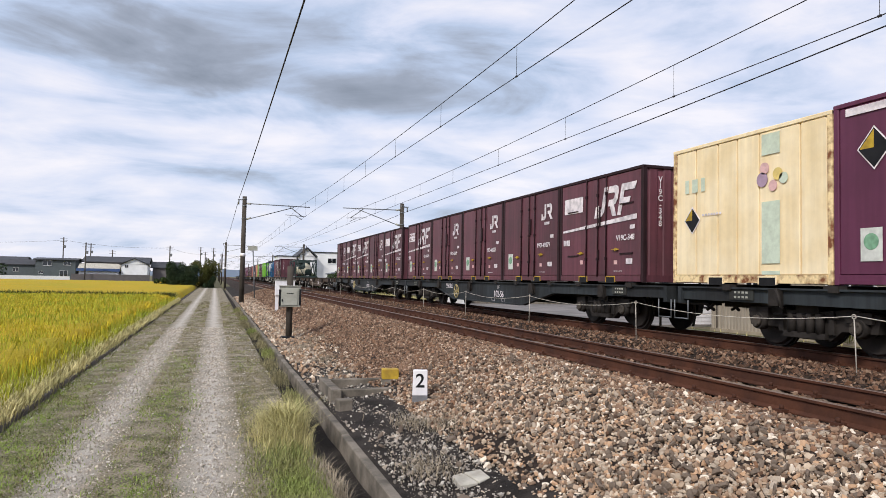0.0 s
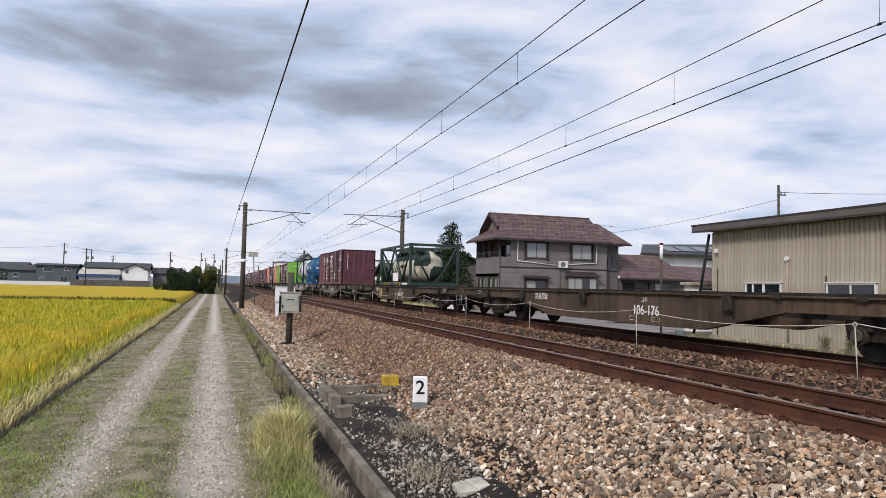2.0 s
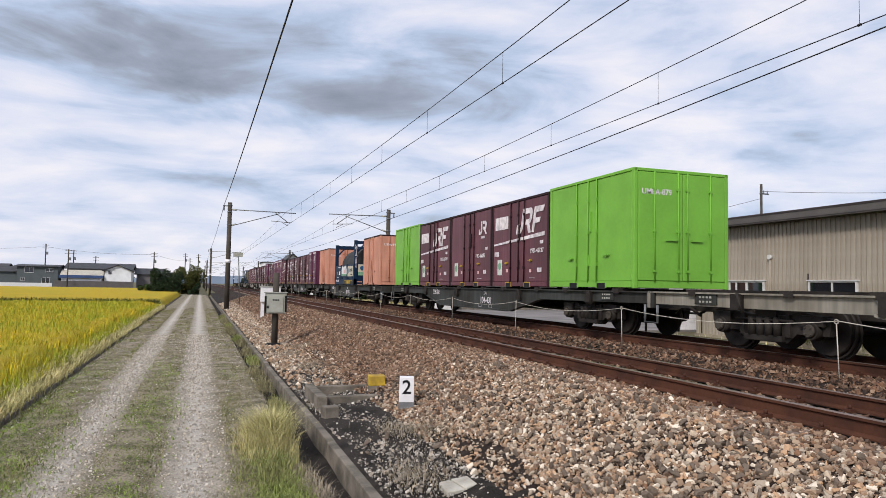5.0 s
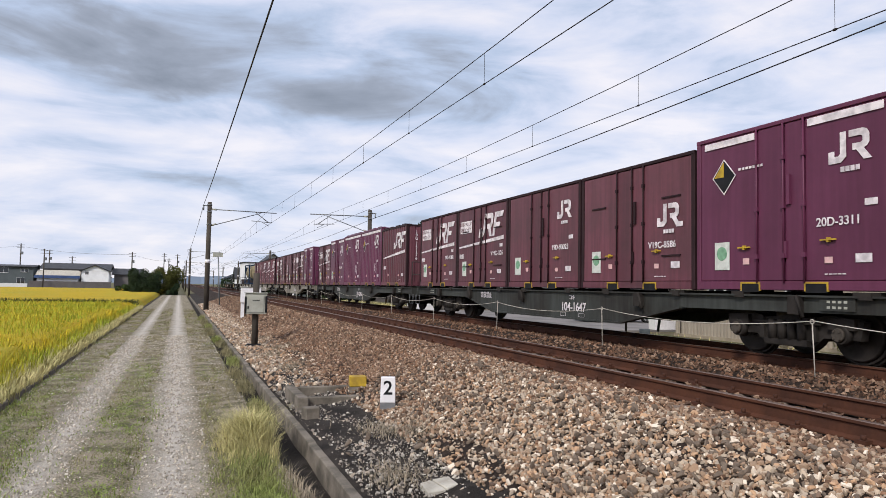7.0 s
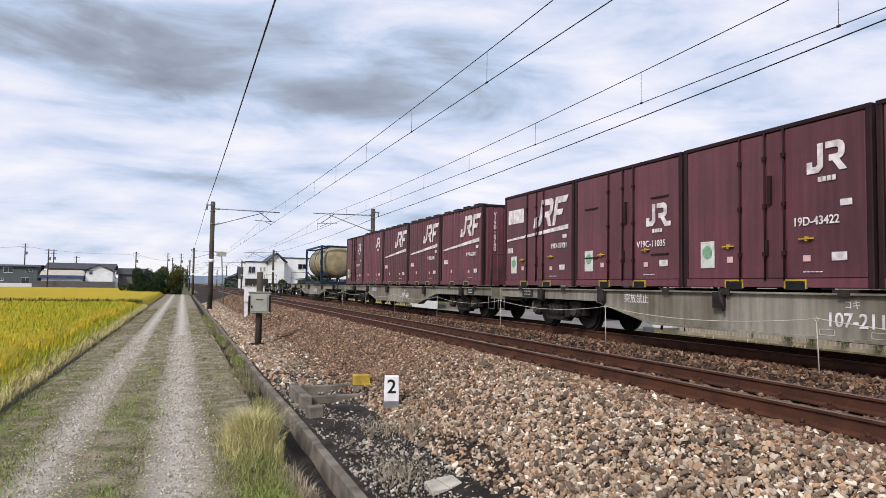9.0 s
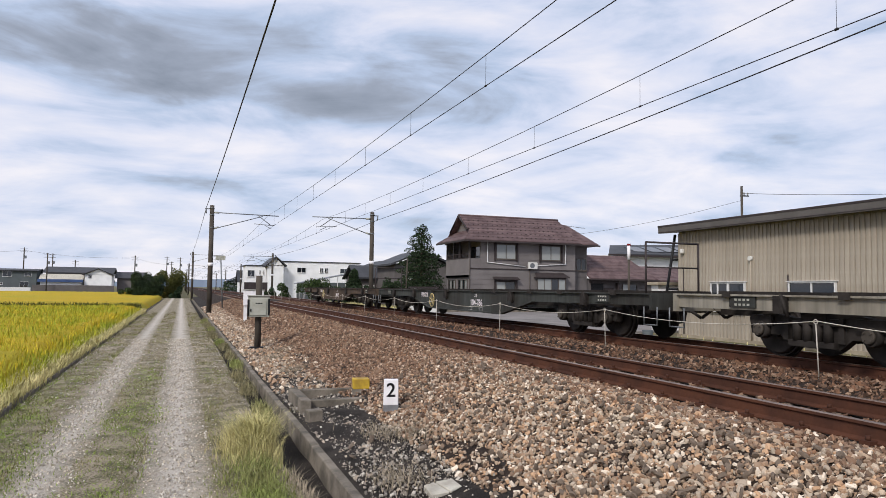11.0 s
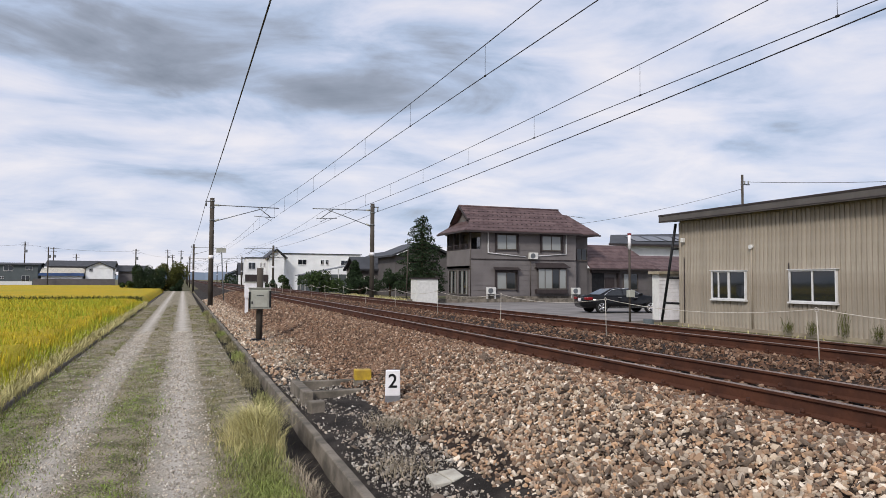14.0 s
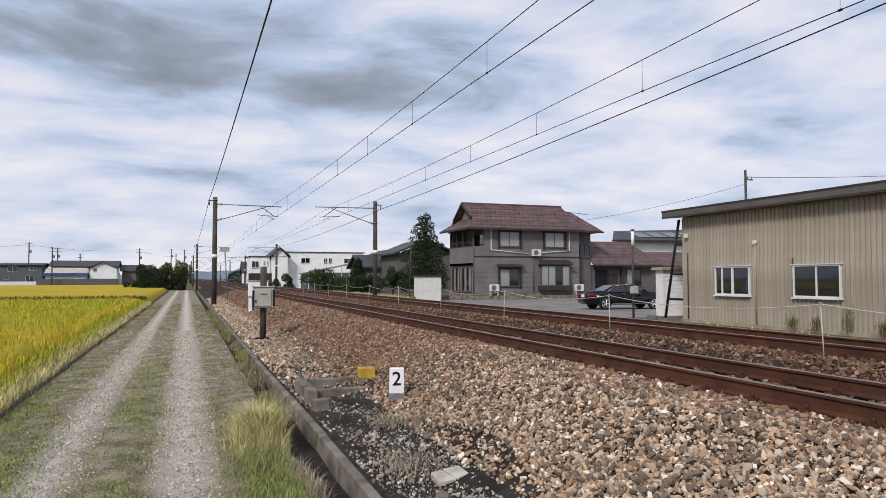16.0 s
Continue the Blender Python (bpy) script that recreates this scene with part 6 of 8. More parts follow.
def plane_roof(parent, name, corners, thick, mat, courses=0):
    """A roof face of given corners (eave left, eave right, ridge right, ridge left), thick downwards."""
    bm = bmesh.new()
    c = [Vector(p) for p in corners]
    lo = [bm.verts.new(p - Vector((0, 0, thick))) for p in c]
    hi = [bm.verts.new(p) for p in c]
    n = len(c)
    for i in range(n):
        bm.faces.new((lo[i], lo[(i + 1) % n], hi[(i + 1) % n], hi[i]))
    bm.faces.new(hi)
    bm.faces.new(lo[::-1])
    r = part(name, bm, mat, parent)
    for k in range(courses):
        u, w = k / courses, (k + 1) / courses
        a0, b0 = c[0].lerp(c[3 if n == 4 else 2], u), c[1].lerp(c[2], u)
        a1, b1 = c[0].lerp(c[3 if n == 4 else 2], w), c[1].lerp(c[2], w)
        bm = bmesh.new()
        up = Vector((0, 0, 0.012))
        v = [bm.verts.new(p) for p in (a0 + up * 3.2, b0 + up * 3.2, b1 + up * 1.2, a1 + up * 1.2, a0 + up * 0.5, b0 + up * 0.5, b1 + up * 0.5, a1 + up * 0.5)]
        for f in ((0, 1, 2, 3), (4, 5, 1, 0), (5, 6, 2, 1), (7, 4, 0, 3), (6, 7, 3, 2), (7, 6, 5, 4)):
            bm.faces.new([v[i] for i in f])
        part("slate_course", bm, mat, r)
    return r


def aircon(x, y, z, stand=0.0):
    a = thing("air_conditioner", "white outdoor air-conditioner unit on the house wall", "air conditioner", pose(x, y, z), "air conditioners")
    boxes("casing", M_PLASTIC, a, (-0.41, 0.41, -0.15, 0.15, 0, 0.58), soft=0.015)
    bm = bmesh.new()
    cyl(bm, (-0.10, -0.17, 0.29), (-0.10, -0.15, 0.29), 0.23, seg=20)
    part("fan_grille", bm, M_GALV, a)
    if stand:
        boxes("stand", M_PLASTIC, a, (-0.38, -0.34, -0.14, -0.1, -stand, 0), (0.34, 0.38, -0.14, -0.1, -stand, 0), (-0.38, -0.34, 0.1, 0.14, -stand, 0), (0.34, 0.38, 0.1, 0.14, -stand, 0))
    return a


# grey two-storey house
LOT = 0.30
HB = 0.80
house = thing("house", "grey-sided two-storey house with weathered brown slate roof", "house")
boxes("foundation", M_CONC, house, (22.7, 35.0, 53.97, 59.5, LOT - 0.2, HB))
boxes("wall", M_SIDING, house, (22.9, 33.2, 54.03, 59.4, HB, 3.9))
boxes("wall", M_SIDING, house, (24.25, 33.2, 54.03, 59.4, 3.9, 6.42))
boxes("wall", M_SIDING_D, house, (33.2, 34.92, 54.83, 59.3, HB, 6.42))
front = boxes("front_cladding", M_SIDING, house, (22.9, 33.2, 54.0, 54.03, HB, 0.86))
siding(front, 22.9, 33.2, 0.86, 3.95, 54.01, M_SIDING)
siding(front, 24.25, 33.2, 4.03, 6.4, 54.01, M_SIDING)
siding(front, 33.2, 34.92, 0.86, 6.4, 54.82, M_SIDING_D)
siding(front, 54.0, 59.4, 0.86, 3.2, 22.9, M_SIDING, axis="x")
boxes("belt_course", M_TRIM, house, (22.86, 33.25, 53.93, 54.0, 3.955, 4.03))
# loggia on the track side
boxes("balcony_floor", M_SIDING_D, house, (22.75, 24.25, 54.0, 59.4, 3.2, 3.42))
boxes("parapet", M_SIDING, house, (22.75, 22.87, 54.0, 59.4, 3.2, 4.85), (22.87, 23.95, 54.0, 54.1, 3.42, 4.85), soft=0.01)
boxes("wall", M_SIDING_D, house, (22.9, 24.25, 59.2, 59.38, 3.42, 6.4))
boxes("parapet_cap", M_TRIM, house, (22.72, 22.90, 53.97, 59.43, 4.85, 4.90))
for y in (54.05, 56.2, 57.6, 59.25):
    boxes("column", M_TRIM, house, (22.77, 22.93, y - 0.02, y + 0.14, 4.9, 6.4))
boxes("column", M_SIDING, house, (23.85, 24.27, 53.99, 54.2, 4.0, 6.4))
bm = bmesh.new()
for k in range(16):
    cyl(bm, (22.81, 54.3 + k * 0.32, 4.9), (22.81, 54.3 + k * 0.32, 5.25), 0.015, seg=5)
box(bm, 22.78, 22.84, 54.2, 59.3, 5.25, 5.30)
part("railing", bm, M_TRIM, house)
window(house, 54.9, 57.0, 4.0, 6.0, 24.25, glass=M_GLASS, axis="x")
window(house, 54.5, 56.6, 0.95, 3.05, 22.87, glass=[M_GLASS_P, M_GLASS], axis="x", panes=4)
window(house, 57.2, 59.0, 0.95, 3.05, 22.87, glass=[M_GLASS_P, M_GLASS], axis="x", panes=4)
for x0, x1, z0, z1, gl in ((25.3, 27.2, 4.85, 6.15, M_GLASS_P), (29.7, 31.65, 4.85, 6.15, M_GLASS_P), (25.3, 27.15, 1.42, 2.9, M_GLASS_P)):
    window(house, x0, x1, z0, z1, 53.98, glass=[gl, M_GLASS] if z0 < 2 else gl)
    boxes("shutter_case", M_TRIM, house, (x0 - 0.15, x1 + 0.15, 53.80, 53.96, z1 + 0.03, z1 + 0.16), (x0 - 0.18, x0 - 0.06, 53.85, 53.97, z0 - 0.2, z1 + 0.03), (x1 + 0.06, x1 + 0.18, 53.85, 53.97, z0 - 0.2, z1 + 0.03))
window(house, 33.75, 34.85, 4.05, 5.15, 54.79, glass=M_GLASS)
bay = boxes("bay_window", M_TRIM, house, (29.0, 32.05, 53.52, 53.98, 1.05, 1.42), (29.0, 32.05, 53.55, 53.98, 3.25, 3.36))
window(bay, 29.1, 31.95, 1.45, 3.22, 53.60, panes=4, glass=[M_GLASS_P, M_GLASS_P, M_GLASS, M_GLASS_P])
plane_roof(house, "bay_roof", [(28.85, 53.35, 3.36), (32.25, 53.35, 3.36), (32.0, 53.98, 3.75), (29.1, 53.98, 3.75)], 0.06, M_TRIM)
plane_roof(house, "window_hood", [(24.9, 53.55, 3.12), (27.45, 53.55, 3.12), (27.35, 53.98, 3.32), (25.0, 53.98, 3.32)], 0.05, M_TRIM)
boxes("drain_pipe", M_FRAME_W, house, (24.42, 24.49, 53.88, 53.95, 4.55, 6.35), (32.1, 32.17, 53.88, 53.95, 4.55, 6.35))
rods("drain_pipe", M_FRAME_W, house, ((24.45, 53.91, 4.55), (28.1, 53.91, 4.25), 0.035), ((32.13, 53.91, 4.55), (29.2, 53.91, 4.35), 0.035))
rods("drain_pipe", M_FRAME, house, ((28.55, 53.93, 0.85), (28.55, 53.93, 3.95), 0.035), ((22.84, 53.96, 0.85), (22.84, 53.96, 6.3), 0.04))
# roof: half-hipped at the track side, hipped at the other
EZ0 = 6.42
RY, RZ = 56.7, 8.78
plane_roof(house, "roof", [(22.15, 53.35, EZ0), (33.4, 53.35, EZ0), (33.17, 54.9, 7.51), (23.2, 54.9, 7.51)], 0.14, M_ROOF, 4)
plane_roof(house, "roof", [(22.85, 54.9, 7.51), (33.17, 54.9, 7.51), (32.9, RY, RZ), (22.85, RY, RZ)], 0.14, M_ROOF, 5)
plane_roof(house, "roof", [(33.4, 60.1, EZ0), (22.85, 60.1, EZ0), (22.85, RY, RZ), (32.9, RY, RZ)], 0.14, M_ROOF)
plane_roof(house, "roof_skirt", [(22.1, 60.1, EZ0), (22.1, 53.35, EZ0), (23.5, 54.9, 7.45), (23.5, 58.5, 7.45)], 0.12, M_ROOF, 3)
bm = bmesh.new()
prism(bm, [(54.9, 7.40), (58.5, 7.40), (RY, RZ - 0.05)], 23.42, 23.6, "x")
part("gable", bm, M_SIDING, house)
for s in (-1, 1):
    rods("gable_board", M_TRIM, house, ((22.86, RY + s * 2.0, 7.34), (22.86, RY, RZ - 0.02), 0.09))
plane_roof(house, "roof", [(33.38, 54.1, EZ0 + 0.02), (35.75, 54.1, EZ0), (33.9, RY, 8.35), (32.8, RY, 8.45)], 0.14, M_ROOF, 7)
plane_roof(house, "roof", [(35.75, 54.1, EZ0), (35.75, 60.0, EZ0), (33.9, RY, 8.35)], 0.14, M_ROOF)
boxes("gutter", M_TRIM, house, (22.05, 33.45, 53.22, 53.35, EZ0 - 0.18, EZ0 - 0.04), (33.45, 35.85, 53.98, 54.1, EZ0 - 0.18, EZ0 - 0.04), (22.0, 22.12, 53.3, 60.1, EZ0 - 0.18, EZ0 - 0.04))
rods("ridge_cap", M_ROOF, house, ((22.85, RY, RZ + 0.03), (32.95, RY, RZ + 0.03), 0.09))
bm = bmesh.new()
for j in range(5):
    for i in range(22):
        u = (j + 0.6) / 6
        box(bm, 23.0 + i * 0.46 + (j % 2) * 0.23, 23.1 + i * 0.46 + (j % 2) * 0.23, 53.35 + 3.35 * u, 53.43 + 3.35 * u, EZ0 + 2.36 * u + 0.03, EZ0 + 2.36 * u + 0.10)
part("snow_guard", bm, M_TRIM, house)
# single-storey wing
wing = thing("house_wing", "low grey annex with brown slate roof beside the house", "house")
boxes("wall", M_SIDING_D, wing, (35.0, 41.7, 55.0, 59.8, LOT - 0.1, 3.35))
siding(boxes("front_cladding", M_SIDING_D, wing, (36.0, 41.7, 54.97, 55.0, LOT, 0.5)), 38.4, 41.7, 0.5, 3.3, 54.98, M_SIDING_D)
boxes("porch_recess", M_TRIM, wing, (35.3, 38.3, 54.6, 54.99, 2.95, 3.2), (38.2, 38.36, 54.6, 54.98, LOT, 2.95))
boxes("door", M_TRIM, wing, (36.9, 37.9, 54.9, 54.98, LOT + 0.1, 2.5))
boxes("door_panel", M_BLACK, wing, (35.5, 36.8, 54.93, 54.99, LOT + 0.1, 2.9))
window(wing, 38.9, 40.55, 1.35, 2.9, 54.94, glass=[M_GLASS_P, M_GLASS])
plane_roof(wing, "roof", [(34.95, 54.3, 3.35), (42.5, 54.3, 3.35), (40.9, 57.4, 5.65), (34.95, 57.4, 5.65)], 0.12, M_ROOF, 7)
plane_roof(wing, "roof", [(42.5, 54.3, 3.35), (42.5, 60.4, 3.35), (40.9, 57.4, 5.65)], 0.12, M_ROOF)
boxes("gutter", M_TRIM, wing, (34.95, 42.6, 54.18, 54.3, 3.2, 3.33))
wing2 = thing("house_wing", "second low annex with brown slate roof", "house")
boxes("wall", M_SIDING_D, wing2, (42.8, 52.0, 60.0, 65.0, LOT - 0.1, 3.4))
plane_roof(wing2, "roof", [(42.4, 59.4, 3.4), (52.5, 59.4, 3.4), (52.5, 62.5, 4.95), (43.6, 62.5, 4.95)], 0.12, M_ROOF, 5)
aircon(28.75, 53.78, 4.05)
aircon(24.6, 53.6, 1.0, 0.68)
aircon(32.8, 53.4, 0.98, 0.66)
antenna = thing("tv_antenna", "thin roof antenna on the house", "antenna", pose(34.2, 57.5, 8.2))
rods("mast", M_GALV, antenna, ((0, 0, -0.4), (0, 0, 0.3), 0.02))
rods("boom", M_GALV, antenna, ((-0.2, 0, 0.25), (2.2, 0, 0.05), 0.015))
rods("element", M_GALV, antenna, *[((k * 0.28, -0.25, 0.22 - k * 0.02), (k * 0.28, 0.25, 0.22 - k * 0.02), 0.01) for k in range(8)])

# white house with solar panels behind
bgh = thing("house", "white two-storey house with solar panels on a dark roof", "house")
boxes("wall", M_RENDERW, bgh, (52.4, 68.0, 75.5, 84.0, 0.2, 7.0))
plane_roof(bgh, "roof", [(50.8, 74.6, 7.0), (69.0, 74.6, 7.3), (67.0, 79.8, 9.0), (54.5, 79.8, 8.5)], 0.2, M_TILE)
for k in range(4):
    boxes("solar_panel", M_GLASS, bgh, (0, 2.2, 0, 2.6, 0, 0.06)).matrix_basis = Matrix.Translation((55.6 + k * 2.5, 75.6, 7.42 + k * 0.06)) @ pose(0, 0, 0, 17, -1, 0)
boxes("fascia", M_TRIM, bgh, (50.7, 69.0, 74.5, 74.6, 6.75, 6.98))
window(bgh, 56.5, 59.0, 5.0, 5.5, 75.46)

# ---- corrugated steel shed along the line ----
SX, SB, ST = 20.4, 0.36, 4.75
shed = thing("shed", "beige corrugated steel shed with grey fascia roof", "shed")
boxes("plinth", M_PLINTH, shed, (SX - 0.06, SX + 9.0, -8.0, 24.72, -0.1, SB))
boxes("wall", M_CORR, shed, (SX + 0.05, SX + 9.0, -8.0, 24.68, SB, ST + 0.2))
pitch = 0.19
bm = bmesh.new()
prism(bm, [(SX + 0.075, 0.0), (SX + 0.06, 0.002), (SX + 0.004, 0.022), (SX, 0.05), (SX, 0.14), (SX + 0.004, 0.168), (SX + 0.06, pitch - 0.002), (SX + 0.075, pitch)], SB, ST, "z")
strip0 = part("cladding_sheet", bm, M_CORR, shed)
strip0.matrix_basis = pose(0, 24.52, 0)
for k in range(1, 171):
    lone("cladding_sheet", strip0.data, shed, pose(0, 24.52 - k * pitch, 0))
bm = bmesh.new()
prism(bm, [(SX - 0.5, ST + 0.02), (SX - 0.5, ST + 0.36), (SX + 9.2, ST + 1.2), (SX + 9.2, ST + 0.86)], -8.2, 25.4, "y")
part("roof", bm, M_FASCIA, shed)
boxes("fascia_seam", M_TRIM, shed, (SX - 0.515, SX - 0.5, -8.2, 25.42, ST + 0.30, ST + 0.37), (SX - 0.512, SX - 0.5, -8.2, 25.41, ST + 0.05, ST + 0.08))
for y0, y1, gl in ((20.78, 22.62, M_GLASS), (16.82, 18.74, M_GLASS)):
    w = window(shed, y0, y1, 1.46, 2.59, SX - 0.03, M_FRAME_W, 2, gl, axis="x", sill=True)
    boxes("hood", M_FRAME_W, w, (SX - 0.14, SX + 0.0, y0 - 0.05, y1 + 0.05, 2.595, 2.62))
for y in (22.2, 21.62):
    boxes("sash", M_FRAME_W, shed, (SX - 0.085, SX - 0.03, y, y + 0.06, 1.52, 2.54))
rods("conduit", M_CORR, shed, ((SX - 0.05, 20.5, SB), (SX - 0.05, 20.5, 3.45), 0.03))
bm = bmesh.new()
cyl(bm, (SX - 0.12, 20.5, 3.5), (SX, 20.5, 3.5), 0.09, seg=14)
part("vent_cap", bm, M_PLASTIC, shed)
rods("conduit", M_TRIM, shed, ((SX - 0.04, 18.78, 1.5), (SX - 0.04, 18.78, 2.85), 0.025), ((SX - 0.04, 24.3, SB), (SX - 0.04, 24.3, 3.2), 0.02))
boxes("lamp", M_PLASTIC, shed, (SX - 0.16, SX - 0.01, 24.25, 24.4, 3.85, 4.05), soft=0.02)
rods("brace", M_BLACK, shed, ((SX - 0.1, 24.75, 4.7), (SX - 0.1, 25.75, 0.35), 0.06), ((SX - 0.1, 24.9, 3.6), (SX - 0.1, 24.6, 3.6), 0.05), ((SX - 0.1, 25.2, 2.3), (SX - 0.1, 24.6, 2.3), 0.05), ((SX - 0.1, 25.55, 1.2), (SX - 0.1, 24.6, 1.2), 0.05))
# pale lean-to and clutter
lean = thing("garden_shed", "pale cream boarded garden shed beside the corrugated shed", "shed")
boxes("body", M_PLASTIC, lean, (21.45, 24.0, 27.4, 27.9, 0.2, 2.5))
siding(lean, 21.45, 24.0, 0.25, 2.4, 27.4, M_SIGNWHITE, course=0.2)
boxes("roof", M_PLINTH, lean, (21.25, 24.2, 27.2, 28.0, 2.5, 2.64), soft=0.02)
bucket = thing("bucket", "blue-grey plastic bucket standing by the lot", "bucket", pose(14.9, 19.6, 0.44))
bm = bmesh.new()
cyl(bm, (0, 0, 0), (0, 0, 0.42), 0.15, 0.18, seg=16)
part("pail", bm, M_SLATEGREY, bucket)

# ---- lot and kerb in front of the house ----
lot = tagged(boxes("parking_lot", M_ASPHALT, None, (14.8, 46.0, 27.0, 53.9, LOT - 0.1, LOT + 0.015)), "faded grey asphalt parking lot", "parking lot", kind="structure")
lot_kerb = tagged(boxes("lot_kerb", M_CONC, None, (17.0, 34.0, 53.1, 53.35, LOT - 0.1, LOT + 0.32), soft=0.02), "low concrete kerb below the house", "kerb", kind="structure")

# ---- car ----
def sedan(m):
    car = thing("car", "glossy black saloon car with alloy wheels, parked", "car", m)
    half = 0.93
    prof = [(-2.48, 0.42), (-2.52, 0.62), (-2.47, 0.93), (-2.30, 1.02), (-1.55, 1.06), (-0.85, 1.40), (-0.2, 1.465), (0.35, 1.44), (1.15, 1.05), (2.05, 0.90), (2.42, 0.74), (2.5, 0.5), (2.45, 0.28), (-2.35, 0.28)]
    bm = bmesh.new()
    def width(z):
        return half if z < 0.95 else half - (z - 0.95) * 0.52
    rings = [[bm.verts.new((x, s * width(z) * (0.9 if abs(x) > 2.3 else 1.0), z)) for x, z in prof] for s in (-1, 1)]
    n = len(prof)
    for i in range(n):
        bm.faces.new((rings[0][i], rings[0][(i + 1) % n], rings[1][(i + 1) % n], rings[1][i]))
    bm.faces.new(rings[0][::-1])
    bm.faces.new(rings[1])
    bevel(bm, 0.06, 2)
    for f in bm.faces:
        f.smooth = True
    part("body", bm, M_CARBLACK, car)
    for s in (-1, 1):
        for nm, pts in (("side_window", [(-1.35, 1.02), (-0.8, 1.33), (-0.25, 1.39), (-0.25, 1.02)]), ("side_window", [(-0.18, 1.02), (-0.18, 1.39), (0.3, 1.37), (0.98, 1.04)])):
            bm = bmesh.new()
            v0 = [bm.verts.new((x, s * (width(z) + 0.012), z)) for x, z in pts]
            v1 = [bm.verts.new((x, s * (width(z) - 0.03), z)) for x, z in pts]
            bm.faces.new(v0)
            bm.faces.new(v1[::-1])
            for i in range(4):
                bm.faces.new((v0[i], v0[(i + 1) % 4], v1[(i + 1) % 4], v1[i]))
            part(nm, bm, M_GLASS, car)
        ends = [(-1.42, 1.02), (-0.83, 1.36), (-0.2, 1.43), (0.32, 1.40), (1.02, 1.03)]
        rods("window_trim", M_ALLOY, car, *[((a[0], s * (width(a[1]) + 0.012), a[1]), (b[0], s * (width(b[1]) + 0.012), b[1]), 0.014) for a, b in zip(ends, ends[1:])])
        boxes("door_handle", M_ALLOY, car, (-0.55, -0.33, *sorted((s * 0.925, s * 0.96)), 0.88, 0.92), (0.45, 0.67, *sorted((s * 0.925, s * 0.96)), 0.88, 0.92))
        boxes("sill_trim", M_ALLOY, car, (-1.1, 1.2, *sorted((s * 0.92, s * 0.945)), 0.34, 0.37))
        boxes("tail_lamp", M_LAMPRED, car, (-2.50, -2.10, *sorted((s * 0.5, s * 0.90)), 0.76, 0.92), soft=0.03)
        boxes("mirror", M_CARBLACK, car, (0.75, 0.93, *sorted((s * 0.93, s * 1.12)), 1.02, 1.16), soft=0.03)
        for x in (-1.54, 1.55):
            bm = bmesh.new()
            cyl(bm, (x, s * 0.72, 0.34), (x, s * 0.95, 0.34), 0.34, seg=28)
            wheel_ = part("wheel", bm, M_TYRE, car)
            bm = bmesh.new()
            for i in range(5):
                a = 2 * math.pi * i / 5
                cyl(bm, (x, s * 0.955, 0.34), (x + 0.23 * math.cos(a), s * 0.958, 0.34 + 0.23 * math.sin(a)), 0.045, seg=6)
            for i in range(20):
                a, b = 2 * math.pi * i / 20, 2 * math.pi * (i + 1) / 20
                cyl(bm, (x + 0.235 * math.cos(a), s * 0.955, 0.34 + 0.235 * math.sin(a)), (x + 0.235 * math.cos(b), s * 0.955, 0.34 + 0.235 * math.sin(b)), 0.022, seg=5)
            part("rim", bm, M_ALLOY, wheel_)
    bm = bmesh.new()
    v = [bm.verts.new(p) for p in ((-1.58, -0.72, 1.075), (-1.58, 0.72, 1.075), (-0.9, 0.62, 1.40), (-0.9, -0.62, 1.40), (-1.55, -0.72, 1.03), (-1.55, 0.72, 1.03), (-0.87, 0.62, 1.35), (-0.87, -0.62, 1.35))]
    for f in ((0, 1, 2, 3), (7, 6, 5, 4), (0, 4, 5, 1), (1, 5, 6, 2), (2, 6, 7, 3), (3, 7, 4, 0)):
        bm.faces.new([v[i] for i in f])
    part("rear_window", bm, M_GLASS, car)
    boxes("plate", M_SIGNWHITE, car, (-2.545, -2.50, -0.17, 0.17, 0.70, 0.86))
    boxes("boot_trim", M_ALLOY, car, (-2.53, -2.49, -0.45, 0.45, 0.90, 0.92))
    return car


sedan(pose(24.15, 34.5, LOT + 0.015, 0, 0, -7.7))

# ---- trees, hedges, far houses ----
def leaf_cloud(name, parent, blobs, n, size, mat, seed):
    """Crown of many small leaf tufts: blobs of (x, y, z, rx, ry, rz)."""
    r = np.random.default_rng(seed)
    vol = np.array([b[3] * b[4] * b[5] for b in blobs]) ** 0.7
    pick = r.choice(len(blobs), n, p=vol / vol.sum())
    B = np.array(blobs)[pick]
    d = r.normal(size=(n, 3))
    d /= np.linalg.norm(d, axis=1)[:, None]
    rad = r.uniform(0.45, 1.08, n) ** 0.6
    c = B[:, :3] + d * B[:, 3:] * rad[:, None]
    a, b = r.normal(size=(n, 3)), r.normal(size=(n, 3))
    a /= np.linalg.norm(a, axis=1)[:, None]
    b -= a * (a * b).sum(1)[:, None]
    b /= np.linalg.norm(b, axis=1)[:, None]
    s = size * r.uniform(0.5, 1.4, n)[:, None]
    v = np.stack([c - a * s, c + b * s * 0.5, c + a * s, c - b * s * 0.5], 1).reshape(-1, 3)
    f = np.arange(4 * n).reshape(-1, 4)
    ob = new(name, raw_mesh(name, v, f, mat))
    ob.parent = parent
    return ob


